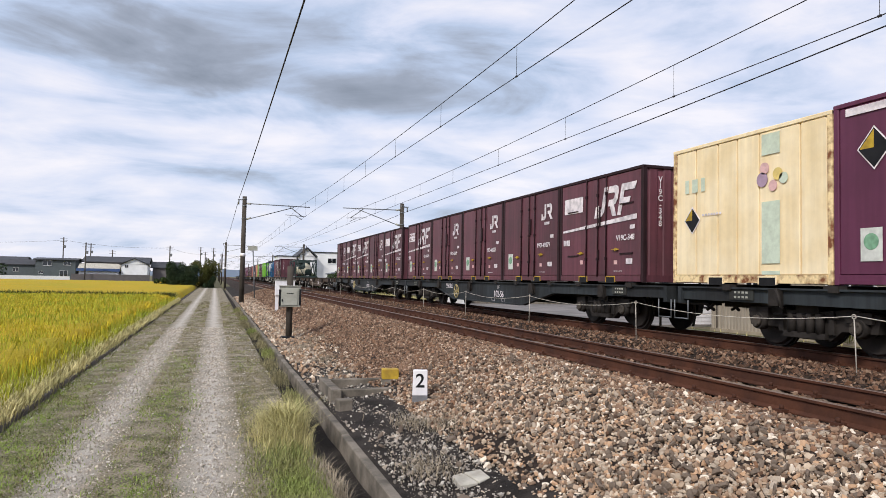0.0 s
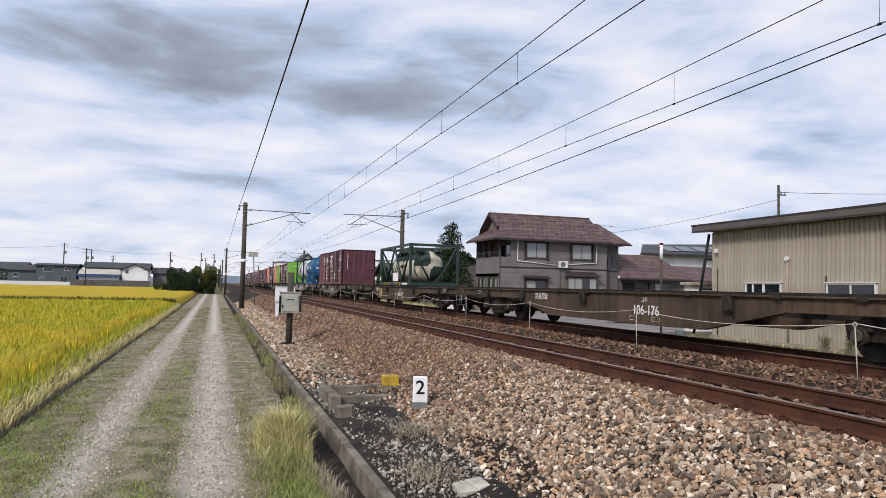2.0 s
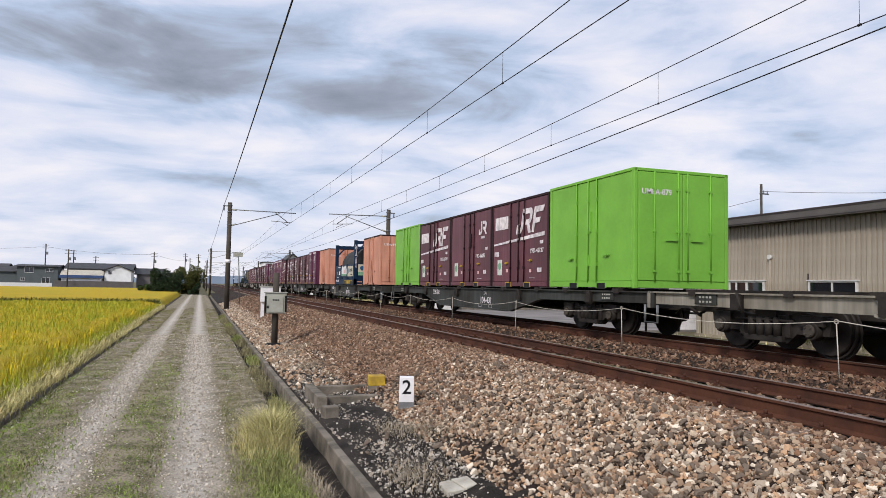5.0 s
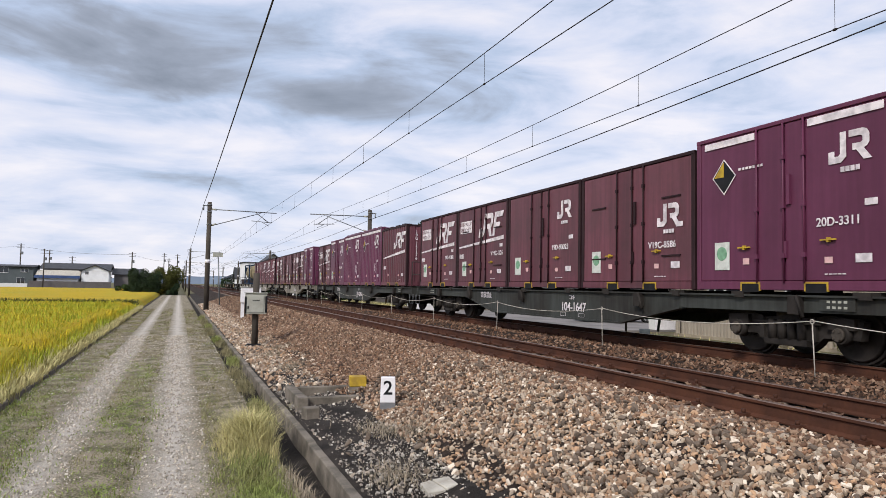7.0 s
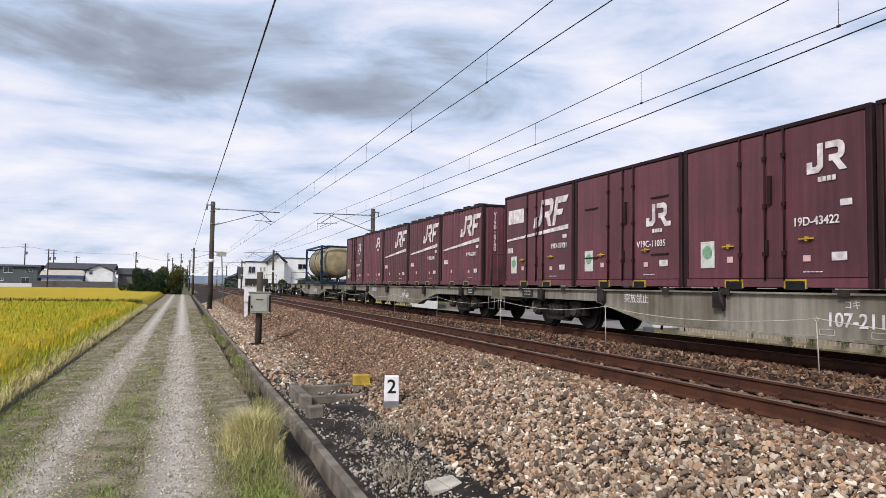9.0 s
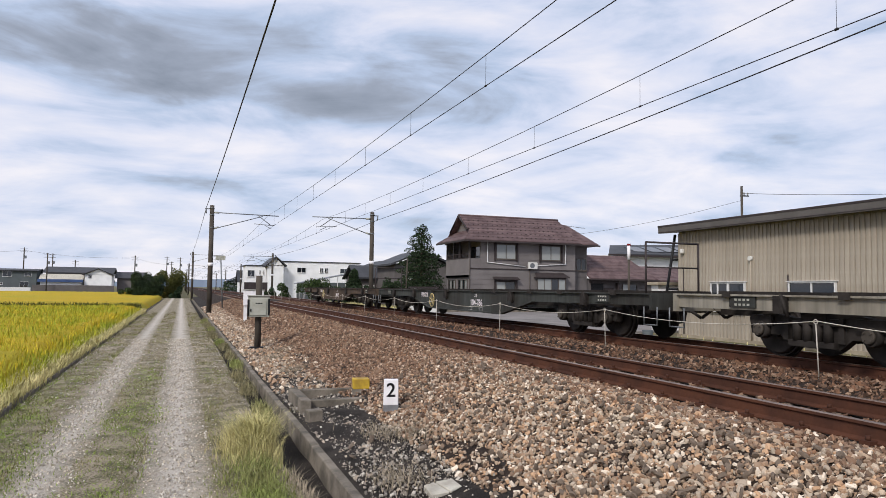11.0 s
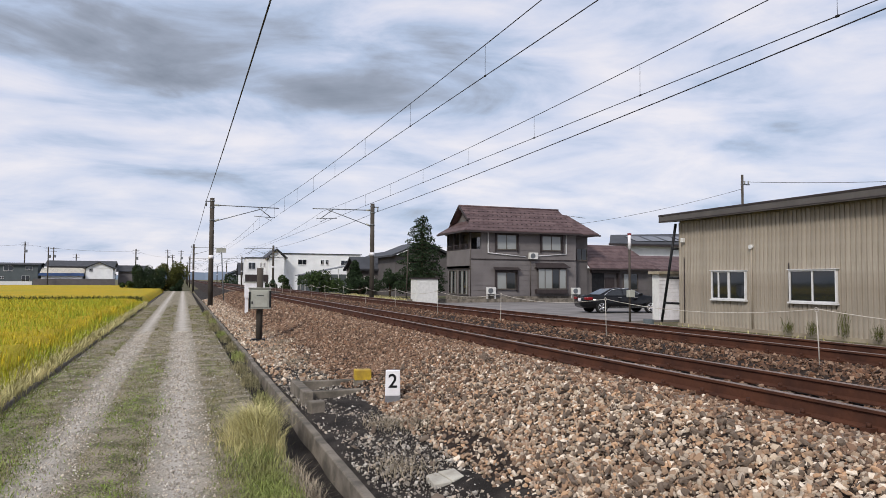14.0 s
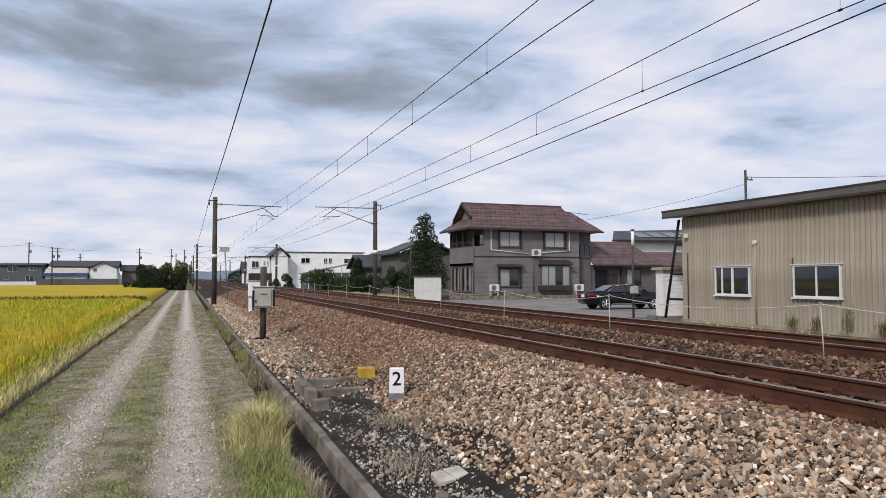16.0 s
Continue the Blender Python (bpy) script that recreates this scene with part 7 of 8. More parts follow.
def conifer(x, y, z, h, w, label):
    t = thing("tree", label, "tree")
    bm = bmesh.new()
    cyl(bm, (x, y, z - 0.2), (x, y, z + h * 0.95), 0.22, 0.03, seg=10)
    part("trunk", bm, M_BARK, t)
    bm = bmesh.new()
    blobs = []
    for k in range(46):
        u = 0.10 + 0.88 * k / 46
        an = k * 2.4
        reach = w * (1 - u) ** 0.75 * random.uniform(0.6, 1.05) + 0.15
        p = (x + reach * math.cos(an), y + reach * math.sin(an), z + h * u - 0.25)
        cyl(bm, (x, y, z + h * u), p, 0.05, 0.015, seg=5)
        blobs.append((x + 0.62 * reach * math.cos(an), y + 0.62 * reach * math.sin(an), z + h * u - 0.1, reach * 0.55 + 0.12, reach * 0.55 + 0.12, 0.34))
    part("limb", bm, M_BARK, t)
    leaf_cloud("crown", t, blobs, 11000, 0.11, M_LEAF_D, int(x * 7))
    return t


def broad(name, x, y, z, blobs, n, size, mat, label, trunk=True, seed=1):
    t = thing(name, label, "tree" if name == "tree" else "bush")
    bm = bmesh.new()
    top = max(b[2] for b in blobs)
    cyl(bm, (x, y, z - 0.2), (x, y, z + top * 0.7), 0.14, 0.06, seg=8)
    for b in blobs:
        cyl(bm, (x, y, z + top * 0.25), (x + b[0], y + b[1], z + b[2]), 0.06, 0.02, seg=5)
    part("trunk", bm, M_BARK, t)
    leaf_cloud("crown", t, [(x + b[0], y + b[1], z + b[2], *b[3:]) for b in blobs], n, size, mat, seed)
    return t


conifer(23.3, 68.0, 0.4, 8.7, 3.3, "dark conifer with layered drooping branches beside the house")
conifer(20.2, 85.0, 0.4, 4.2, 1.3, "small dark conifer in a garden")
R = random.Random(3)


def rblobs(w, d, h, k, low=0.25):
    return [(R.uniform(-w, w), R.uniform(-d, d), h * R.uniform(low, 0.85), w * R.uniform(0.3, 0.5), d * R.uniform(0.4, 0.6) + 0.3, h * R.uniform(0.2, 0.32)) for _ in range(k)]


broad("tree", 21.0, 72, 0.4, rblobs(1.3, 1.2, 2.8, 8), 3500, 0.10, M_LEAF_D, "pruned dark garden tree", seed=2)
broad("tree", 23.2, 71, 0.4, rblobs(1.3, 1.2, 2.6, 8), 3500, 0.10, M_LEAF_D, "pruned dark garden tree", seed=3)
broad("bush", 16.6, 88, 0.3, rblobs(2.4, 1.5, 2.9, 12, 0.1), 4500, 0.13, M_LEAF_M, "dense dark hedge in a garden", seed=4)
broad("bush", 19.6, 80, 0.3, rblobs(1.6, 1.2, 2.2, 9, 0.1), 3000, 0.12, M_LEAF_D, "dark shrub by the greenhouse", seed=5)
broad("bush", 14.0, 100, 0.3, rblobs(1.2, 1.0, 2.3, 7, 0.1), 2000, 0.12, M_LEAF_M, "spiky palm-like garden shrub", seed=6)
broad("bush", 12.2, 104, 0.3, rblobs(0.8, 0.8, 1.9, 6, 0.1), 1500, 0.12, M_LEAF_D, "low dark garden shrub by the line", seed=7)
# thicket at the end of the farm track
broad("bush", -5.6, 131, 0.0, rblobs(2.3, 2.2, 4.3, 20, 0.12), 14000, 0.13, M_LEAF_D, "dark green thicket at the end of the track", seed=8)
broad("bush", -2.0, 134, 0.0, rblobs(2.3, 2.2, 4.9, 18, 0.12), 12000, 0.13, M_LEAF_O, "tall olive-green thicket beside the lane", seed=9)
broad("bush", -1.0, 129.5, 0.0, rblobs(0.9, 1.0, 2.0, 8, 0.1), 2500, 0.14, M_LEAF_D, "low dark shrub beside the lane", seed=10)
broad("bush", -9.0, 140, 0.0, rblobs(1.5, 1.5, 2.2, 8, 0.1), 2200, 0.16, M_LEAF_M, "low shrub beyond the paddy", seed=11)
far_wood = leaf_cloud("far_trees", None, [(R.uniform(-160, -22), R.uniform(255, 330), R.uniform(1.5, 3.5), R.uniform(4, 9), 3, R.uniform(1.5, 3.2)) for _ in range(26)] + [(R.uniform(14, 90), R.uniform(170, 330), R.uniform(1, 3), R.uniform(3, 6), 3, R.uniform(1.5, 3)) for _ in range(22)], 16000, 0.45, M_LEAF_D, 12)
tagged(far_wood, "distant dark trees between far houses", "trees", kind="stuff")


def simple_house(label, x0, x1, y0, y1, base, eave, ridge, wall_m, roof_m, ridge_along="x", wins=(), over=0.6, flat=False):
    h = thing("house", label, "house")
    boxes("wall", wall_m, h, (x0, x1, y0, y1, base - 0.3, eave))
    if flat:
        boxes("roof", roof_m, h, (x0 - 0.2, x1 + 0.2, y0 - 0.2, y1 + 0.2, eave, ridge), soft=0.03)
    elif ridge_along == "x":
        ym = (y0 + y1) / 2
        plane_roof(h, "roof", [(x0 - over, y0 - over, eave), (x1 + over, y0 - over, eave), (x1 + over, ym, ridge), (x0 - over, ym, ridge)], 0.22, roof_m)
        plane_roof(h, "roof", [(x1 + over, y1 + over, eave), (x0 - over, y1 + over, eave), (x0 - over, ym, ridge), (x1 + over, ym, ridge)], 0.22, roof_m)
        for x in (x0, x1 - 0.1):
            bm = bmesh.new()
            prism(bm, [(y0, eave - 0.1), (y1, eave - 0.1), (ym, ridge - 0.25)], x, x + 0.1, "x")
            part("gable", bm, wall_m, h)
    else:
        xm = (x0 + x1) / 2
        plane_roof(h, "roof", [(x0 - over, y0 - over, eave), (xm, y0 - over, ridge), (xm, y1 + over, ridge), (x0 - over, y1 + over, eave)], 0.22, roof_m)
        plane_roof(h, "roof", [(xm, y0 - over, ridge), (x1 + over, y0 - over, eave), (x1 + over, y1 + over, eave), (xm, y1 + over, ridge)], 0.22, roof_m)
        bm = bmesh.new()
        prism(bm, [(x0, eave - 0.1), (x1, eave - 0.1), (xm, ridge - 0.25)], y0, y0 + 0.1, "y")
        part("gable", bm, wall_m, h)
    for a, b, c, d, *m in wins:
        window(h, a, b, c, d, y0 - 0.03, m[0] if m else M_FRAME_W, 2, M_GLASS)
    return h


# by the line, ahead
wb = simple_house("long white two-storey building with few dark windows", 15.4, 31.5, 128, 138, 0.3, 6.85, 7.0, M_RENDERW, M_TILE, flat=True, wins=((19.7, 21.3, 4.9, 5.85), (23.9, 24.5, 4.95, 5.85), (24.8, 25.4, 4.95, 5.85), (27.7, 29.3, 4.9, 5.8), (19.7, 20.6, 1.8, 2.7)))
simple_house("white rendered house with dark pitched roof", 14.3, 17.0, 126, 136, 0.3, 6.1, 7.7, M_RENDERW, M_TILE, "y", over=0.5)
simple_house("white flat-roofed two-storey house with dark ground floor", 10.7, 14.2, 128.5, 136, 0.3, 6.0, 6.15, M_RENDERW, M_TILE, flat=True, wins=((10.95, 12.2, 4.0, 5.2), (13.0, 13.3, 4.4, 5.2), (13.6, 13.9, 4.4, 5.2)))
boxes("carport", M_TRIM, None, (10.4, 14.3, 126.5, 128.4, 0.3, 3.0))
tagged(bpy.data.objects["carport"], "dark carport in front of a white house", "carport")
gh = thing("greenhouse", "grey steel and glass greenhouse shed in a garden", "greenhouse")
boxes("wall", M_SLATEGREY, gh, (15.4, 21.6, 95, 100, 0.2, 2.9))
plane_roof(gh, "roof", [(15.0, 94.6, 2.8), (21.9, 94.6, 4.2), (21.9, 100, 4.2), (15.0, 100, 2.8)], 0.1, M_GALV)
for k in range(6):
    boxes("mullion", M_FRAME_W, gh, (15.6 + k * 1.15, 15.68 + k * 1.15, 94.9, 94.98, 0.3, 2.9 + k * 0.2))
simple_house("old house with dark tiled roof", 21.5, 26.8, 88, 95, 0.3, 3.6, 5.3, M_SIDING_D, M_TILE, wins=((22.2, 23.6, 1.2, 2.6),), over=0.5)
simple_house("brown two-storey house with dark roof", 24.0, 31.0, 80, 88, 0.3, 5.2, 6.9, M_SIDING_D, M_TILE, "y", wins=((25.8, 27.4, 3.4, 4.6),), over=0.7)
simple_house("white gabled house behind a garden", 24.6, 32, 98, 106, 0.3, 4.6, 6.4, M_RENDERW, M_TILE, "y", over=0.6)
wl_ = thing("garden_shed", "small white garden store with dark flat roof", "shed", pose(0, 0, 0))
boxes("wall_panel", M_PLASTIC, wl_, (17.4, 19.2, 52.0, 53.6, LOT - 0.1, 2.25), soft=0.02)
boxes("wall_cap", M_TRIM, wl_, (17.3, 19.3, 51.9, 53.7, 2.25, 2.36))
rods("service_pole", M_POLE, None, ((19.05, 60, 0.2), (19.2, 60, 5.0), 0.06))
tagged(bpy.data.objects["service_pole"], "slim leaning wooden service pole", "pole")
# across the paddy
simple_house("slate-grey two-storey house with flat dark roof", -52.5, -41.5, 240, 250, 0, 6.3, 6.9, M_SLATEGREY, M_TILE, wins=((-50.5, -48.0, 4.3, 6.0), (-44.8, -42.8, 4.6, 5.6), (-45.8, -43.6, 0.6, 2.9), (-51.5, -50.3, 1.9, 2.6)), over=0.7)
simple_house("grey house with stepped roof", -60.5, -52.8, 242, 250, 0, 4.6, 6.2, M_SLATEGREY, M_TILE, wins=((-59, -57.5, 2.4, 3.6),), over=0.6)
simple_house("large old house with dark tiled roofs", -40.0, -21.5, 246, 258, 0, 6.0, 7.9, M_SIDING, M_TILE, wins=((-27, -25, 3.4, 4.6),), over=0.9)
simple_house("white annex with blue-edged mono-pitch roof and arched doors", -40.0, -29.0, 237, 245, 0, 3.3, 5.4, M_RENDERW, M_CONC_L, wins=((-38.6, -37.3, 0.6, 2.1), (-35.6, -34.4, 0.6, 2.1)), over=0.5)
tagged(boxes("eave_band", M_BLUEROOF, None, (-40.6, -28.4, 236.2, 236.45, 2.9, 3.75)), "blue painted eave band of a white annex", "roof edge")
simple_house("white gabled house front", -28.2, -20.6, 238, 246, 0, 5.4, 7.3, M_RENDERW, M_TILE, "y", wins=((-27.2, -26.2, 4.2, 5.2), (-25.5, -24.0, 0.9, 2.0)), over=0.7)
simple_house("dark tiled farm outbuilding across the paddy", -20.0, -12.0, 250, 258, 0, 4.6, 6.6, M_SIDING, M_TILE, over=0.7)
simple_house("low tiled farm building", -14.0, -7.0, 262, 270, 0, 3.6, 5.6, M_RENDERW, M_TILE, over=0.7)
for k in range(7):
    x0 = -150 + k * 13
    simple_house("distant two-storey house with dark roof", x0, x0 + R.uniform(8, 11), 262 + R.uniform(-8, 20), 285, 0, R.uniform(4.6, 6), R.uniform(6.5, 7.8), [M_SLATEGREY, M_RENDERW, M_SIDING][k % 3], M_TILE, wins=((x0 + 2, x0 + 4, 3.4, 4.6),), over=0.7)
for k in range(9):
    x0 = 12 + (k % 5) * 8 + R.uniform(0, 3)
    y0 = 170 + (k // 5) * 70 + R.uniform(0, 25)
    simple_house("distant house beside the railway", x0, x0 + R.uniform(6, 9), y0, y0 + 8, 0.2, R.uniform(3.5, 5.6), R.uniform(5.8, 7.4), [M_RENDERW, M_SIDING, M_SLATEGREY][k % 3], M_TILE, "xy"[k % 2], wins=((x0 + 1.5, x0 + 3.2, 2.6, 3.8),), over=0.6)
fw = tagged(boxes("garden_wall", M_SIDING_D, None, (-41.5, -19.5, 233.6, 233.9, -0.2, 2.0)), "long dark block garden wall across the paddy", "wall")
fence_w = tagged(boxes("white_fence", M_FRAME_W, None, (-62, -41.8, 233.5, 233.6, -0.2, 1.2)), "pale low fence before the grey houses", "fence")


def utility_pole(x, y, h, arms=2):
    u = thing("utility_pole", "grey utility pole with crossarms", "pole", pose(x, y, 0), "utility poles")
    rods("mast", M_POLE, u, ((0, 0, -0.2), (0, 0, h), 0.17), seg=8)
    for k in range(arms):
        boxes("crossarm", M_GALV, u, (-1.0, 1.0, -0.06, 0.06, h - 0.5 - k * 0.9, h - 0.38 - k * 0.9))
    boxes("transformer", M_GALV, u, (0.15, 0.7, -0.25, 0.25, h - 3.4, h - 2.5), soft=0.05)


for x, y, h in ((-46.2, 246, 13.5), (-37.5, 232, 11.5), (-40.8, 262, 12.5), (-34, 262, 10.5), (-14, 236, 11.5), (-6.0, 300, 14), (-4.6, 330, 13), (-0.9, 280, 13)):
    utility_pole(x, y, h)
slim = thing("utility_pole", "slim grey service pole with one short crossarm", "pole", pose(44.0, 45.2, 0))
rods("mast", M_POLE, slim, ((0, 0, -0.2), (0, 0, 11.2), 0.10), seg=8)
boxes("crossarm", M_GALV, slim, (-0.15, 0.75, -0.05, 0.05, 10.35, 10.45))
rods("insulator", M_BOXGREY, slim, ((0.25, 0, 10.45), (0.25, 0, 10.7), 0.05), ((0.65, 0, 10.45), (0.65, 0, 10.7), 0.05))
wire("service_line", "thin service line running from a utility pole", [(44, 45.2, 10.6), (66, 27, 11.0)], 0.02, 0.6)
wire("service_line", "thin service line running from a utility pole", [(44, 45.2, 10.0), (36, 70, 8.0)], 0.015, 0.6)
wire("service_line", "thin service line across the paddy houses", [(-90, 250, 11.5), (-46.2, 246, 12.6), (-14, 236, 10.8), (-4.6, 330, 12)], 0.03, 0.8)
# low hills on the horizon; their blue haze is only surface colour
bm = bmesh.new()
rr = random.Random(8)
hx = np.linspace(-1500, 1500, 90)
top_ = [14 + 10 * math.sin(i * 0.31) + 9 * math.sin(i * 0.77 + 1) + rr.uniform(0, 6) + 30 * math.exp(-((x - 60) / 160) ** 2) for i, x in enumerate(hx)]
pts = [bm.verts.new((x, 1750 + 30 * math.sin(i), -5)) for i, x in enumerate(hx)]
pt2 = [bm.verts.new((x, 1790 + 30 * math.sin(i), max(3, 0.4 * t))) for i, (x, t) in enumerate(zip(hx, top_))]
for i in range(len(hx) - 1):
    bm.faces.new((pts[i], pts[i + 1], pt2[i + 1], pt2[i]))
tagged(part("far_hills", bm, M_HILL), "low hills on the horizon, distance haze painted as blue-grey", "hills", kind="structure")

# ---- paddy ----
def bund(Y):
    return 1 - np.exp(-((Y - 62.8) / 0.6) ** 2)


paddy = sheet("rice_paddy", np.concatenate([np.linspace(-170, -40, 40), np.linspace(-39, -3.1, 120)]), np.concatenate([np.linspace(-30, 6, 8), np.linspace(7, 70, 150), np.linspace(71, 190, 80), [191.0]]),
              lambda X, Y: -0.12 + 0.60 * bund(Y) * np.clip((-3.1 - X) / 0.5, 0, 1) * (Y < 190.5) + 0.05 * np.sin(X * 2.9 + np.sin(Y * 1.3)) * np.sin(Y * 2.2 + X * 0.8) * bund(Y), M_RICEBED, "ripening golden rice paddy", category="rice field")


def blades(name, label, category, x, y, z, h, lean, width, mat, seed, kind="stuff", parent=None):
    """Many bent blades: two segments each, tapering, three quads' worth of leaf."""
    r = np.random.default_rng(seed)
    n = len(x)
    an = r.uniform(0, 2 * math.pi, n)
    d = np.stack([np.cos(an), np.sin(an), np.zeros(n)], 1)
    side = np.stack([-np.sin(an), np.cos(an), np.zeros(n)], 1) * (np.asarray(width) * np.ones(n))[:, None]
    p0 = np.stack([x, y, z], 1)
    h = np.asarray(h) * np.ones(n)
    ln = np.asarray(lean) * r.uniform(0.3, 1.2, n) * h
    up = np.array([0, 0, 1.0])
    p1 = p0 + d * (ln * 0.35)[:, None] + up * (h * 0.62)[:, None]
    p2 = p0 + d * ln[:, None] + up * (h * r.uniform(0.75, 1.0, n))[:, None]
    v = np.stack([p0 - side, p0 + side, p1 + side * 0.8, p1 - side * 0.8, p2 + side * 0.12, p2 - side * 0.12], 1).reshape(-1, 3)
    b = np.arange(n)[:, None] * 6
    f = np.concatenate([b + np.array([0, 1, 2, 3]), b + np.array([3, 2, 4, 5])], 0)
    ob = new(name, raw_mesh(name, v, f, mat))
    ob.parent = parent
    return tagged(ob, label, category, kind=kind)


def field_points(n, x0, x1, y0, y1, power=1.0):
    u = rng.uniform(0, 1, n) ** power
    return x1 + (x0 - x1) * rng.uniform(0, 1, n) ** 1.4, y0 + (y1 - y0) * u


fx, fy = field_points(72000, -26, -3.35, 7, 60, 1.5)
keep = (bund(fy) > 0.6) & (rng.uniform(0, 1, len(fy)) < np.clip((-3.1 - fx) / 2.2, 0.12, 1))
fx, fy = fx[keep], fy[keep]
near_edge = np.clip((-3.2 - fx) / 1.2, 0, 1)
blades("rice_ears", "golden ripe rice ears bending over", "rice", fx, fy, 0.20 + 0 * fx, 0.36 + 0.10 * rng.uniform(-1, 1, len(fx)), 0.55, 0.006 + 0.00034 * fy, M_RICE, 21)
gx_, gy_ = field_points(52000, -24, -2.95, 7, 60, 1.5)
keep = bund(gy_) > 0.4
gx_, gy_ = gx_[keep], gy_[keep]
blades("rice_leaves", "upright green rice leaves among the ears", "rice", gx_, gy_, -0.10 + 0.25 * np.clip((-3.2 - gx_) / 1, 0, 1), 0.55 + 0.12 * rng.uniform(-1, 1, len(gx_)), 0.35, 0.005 + 0.00026 * gy_, M_RICE_G, 22)
bx_, by_ = rng.uniform(-75, -3.2, 13000), rng.uniform(61.6, 63.8, 13000)
blades("bund_grass", "dark green grass on a low bund across the paddy", "grass", bx_, by_, -0.1 + 0 * bx_, 0.86 * rng.uniform(0.8, 1.1, len(bx_)), 0.4, 0.05, M_LEAF_O, 24)
ex, ey = rng.uniform(-3.3, -2.70, 21000), 7 + 55 * rng.uniform(0, 1, 21000) ** 1.5
blades("paddy_edge_grass", "dry and green grass along the paddy edge", "grass", ex, ey, -0.05 + 0 * ex, 0.32 * rng.uniform(0.5, 1.3, len(ex)), 0.6, 0.006 + 0.0002 * ey, M_STRAW, 23)

# ---- grass on the farm track ----
def verge(n, spans, y0, y1, power=1.7):
    xs = np.concatenate([rng.uniform(a, b, int(n * w)) for a, b, w in spans])
    return xs, y0 + (y1 - y0) * rng.uniform(0, 1, len(xs)) ** power


def patchy(x, y, s=0.9, cut=0.5):
    k = np.array([noise.noise((a * s, b * s * 0.6, 3.1)) for a, b in zip(x, y)])
    return k > (cut - 0.5)


vx, vy = verge(46000, ((-2.62, -1.75, 0.44), (-1.08, -0.38, 0.10), (0.42, 1.18, 0.24)), 4.0, 55)
keep = patchy(vx, vy, 1.0, 0.62)
vx, vy = vx[keep], vy[keep]
blades("track_grass", "short patchy grass on the farm track", "grass", vx, vy, 0.015 + 0 * vx, 0.035 * rng.uniform(0.5, 1.6, len(vx)), 1.1, 0.003 + 0.00024 * vy, M_GRASS, 31)
vx, vy = verge(36000, ((-2.62, -1.7, 0.35), (-1.08, -0.35, 0.25), (0.40, 1.2, 0.40)), 4.0, 60)
keep = patchy(vx, vy, 1.6, 0.48)
vx, vy = vx[keep], vy[keep]
blades("dry_grass", "thin dry grass and straw on the farm track", "grass", vx, vy, 0.015 + 0 * vx, 0.05 * rng.uniform(0.4, 1.5, len(vx)), 1.3, 0.0025 + 0.0002 * vy, M_WITHER, 32)
# lusher clover-like patches
px_, py_ = [], []
for cx, cy, rx, ry, n in ((-2.15, 8.2, 0.30, 1.5, 3600), (-2.3, 11.5, 0.25, 1.6, 1700), (-0.72, 6.9, 0.20, 0.6, 1500), (-0.70, 12.2, 0.20, 1.1, 1100), (-0.66, 9.3, 0.16, 0.8, 400), (0.75, 7.4, 0.16, 1.2, 900), (-2.2, 5.8, 0.3, 0.9, 3200), (-0.7, 17.5, 0.2, 2.0, 700), (-2.25, 17, 0.28, 3, 1200)):
    px_.append(rng.normal(cx, rx, int(2.3 * n)))
    py_.append(rng.normal(cy, ry, int(2.3 * n)))
px_, py_ = np.concatenate(px_), np.concatenate(py_)
ok = (px_ > -2.62) & (px_ < 1.2)
blades("clover_patch", "low bright green clover and grass patches", "grass", px_[ok], py_[ok], 0.012 + 0 * px_[ok], 0.038 * rng.uniform(0.4, 1.4, ok.sum()), 1.3, 0.0035 + 0.00022 * py_[ok], M_CLOVER, 33)
# tall tuft beside the kerb
def tuft(cx, cy, rx, ry, n, h, label, mat, seed, lean=0.75, w=0.004):
    r = np.random.default_rng(seed)
    x, y = r.normal(cx, rx, n), r.normal(cy, ry, n)
    if cx < 1.2:
        x = np.where(x > 1.22, cx - np.abs(x - cx), x)
    fall = np.exp(-((x - cx) / rx) ** 2 / 4 - ((y - cy) / ry) ** 2 / 4)
    return blades("grass_tuft", label, "grass", x, y, 0.0 * x, h * (0.35 + 0.75 * fall) * r.uniform(0.5, 1.15, n), lean, w, mat, seed)


tuft(0.95, 9.5, 0.17, 0.5, 3000, 0.50, "tall dry yellow-green grass tuft beside the kerb", M_STRAW, 41, 0.9, 0.003)
tuft(0.88, 8.3, 0.20, 0.7, 1500, 0.19, "green grass clump beside the kerb", M_GRASS, 42)
tuft(0.85, 6.9, 0.22, 0.8, 4600, 0.11, "green grass clump beside the kerb", M_GRASS, 43)
tuft(1.22, 6.9, 0.06, 0.7, 420, 0.20, "brown withered grass against the kerb", M_DRY, 44, 0.9)
for k in range(14):
    tuft(1.36 + R.uniform(-0.08, 0.08), 12 + k * 2.6 + R.uniform(-0.6, 0.6), 0.09, 0.5, 420, 0.24, "thin dry grass along the kerb", M_WITHER if k % 3 else M_GRASS, 50 + k, 0.8, 0.004 + 0.0004 * k)
for cx, cy, n in ((2.55, 16.5, 300), (2.9, 21.0, 400), (2.4, 19.5, 350), (2.8, 25, 300), (2.2, 7.0, 260), (2.95, 8.6, 260), (2.6, 9.0, 260)):
    r = np.random.default_rng(int(cx * 100 + cy))
    x, y = r.normal(cx, 0.16, n), r.normal(cy, 0.28, n)
    blades("dead_weed", "pale dead weed stalks on the dark soil", "weeds", x, y, land(x) + 0.02, 0.10 * r.uniform(0.5, 1.6, n), 1.5, 0.0035, M_DRY, 70 + n)
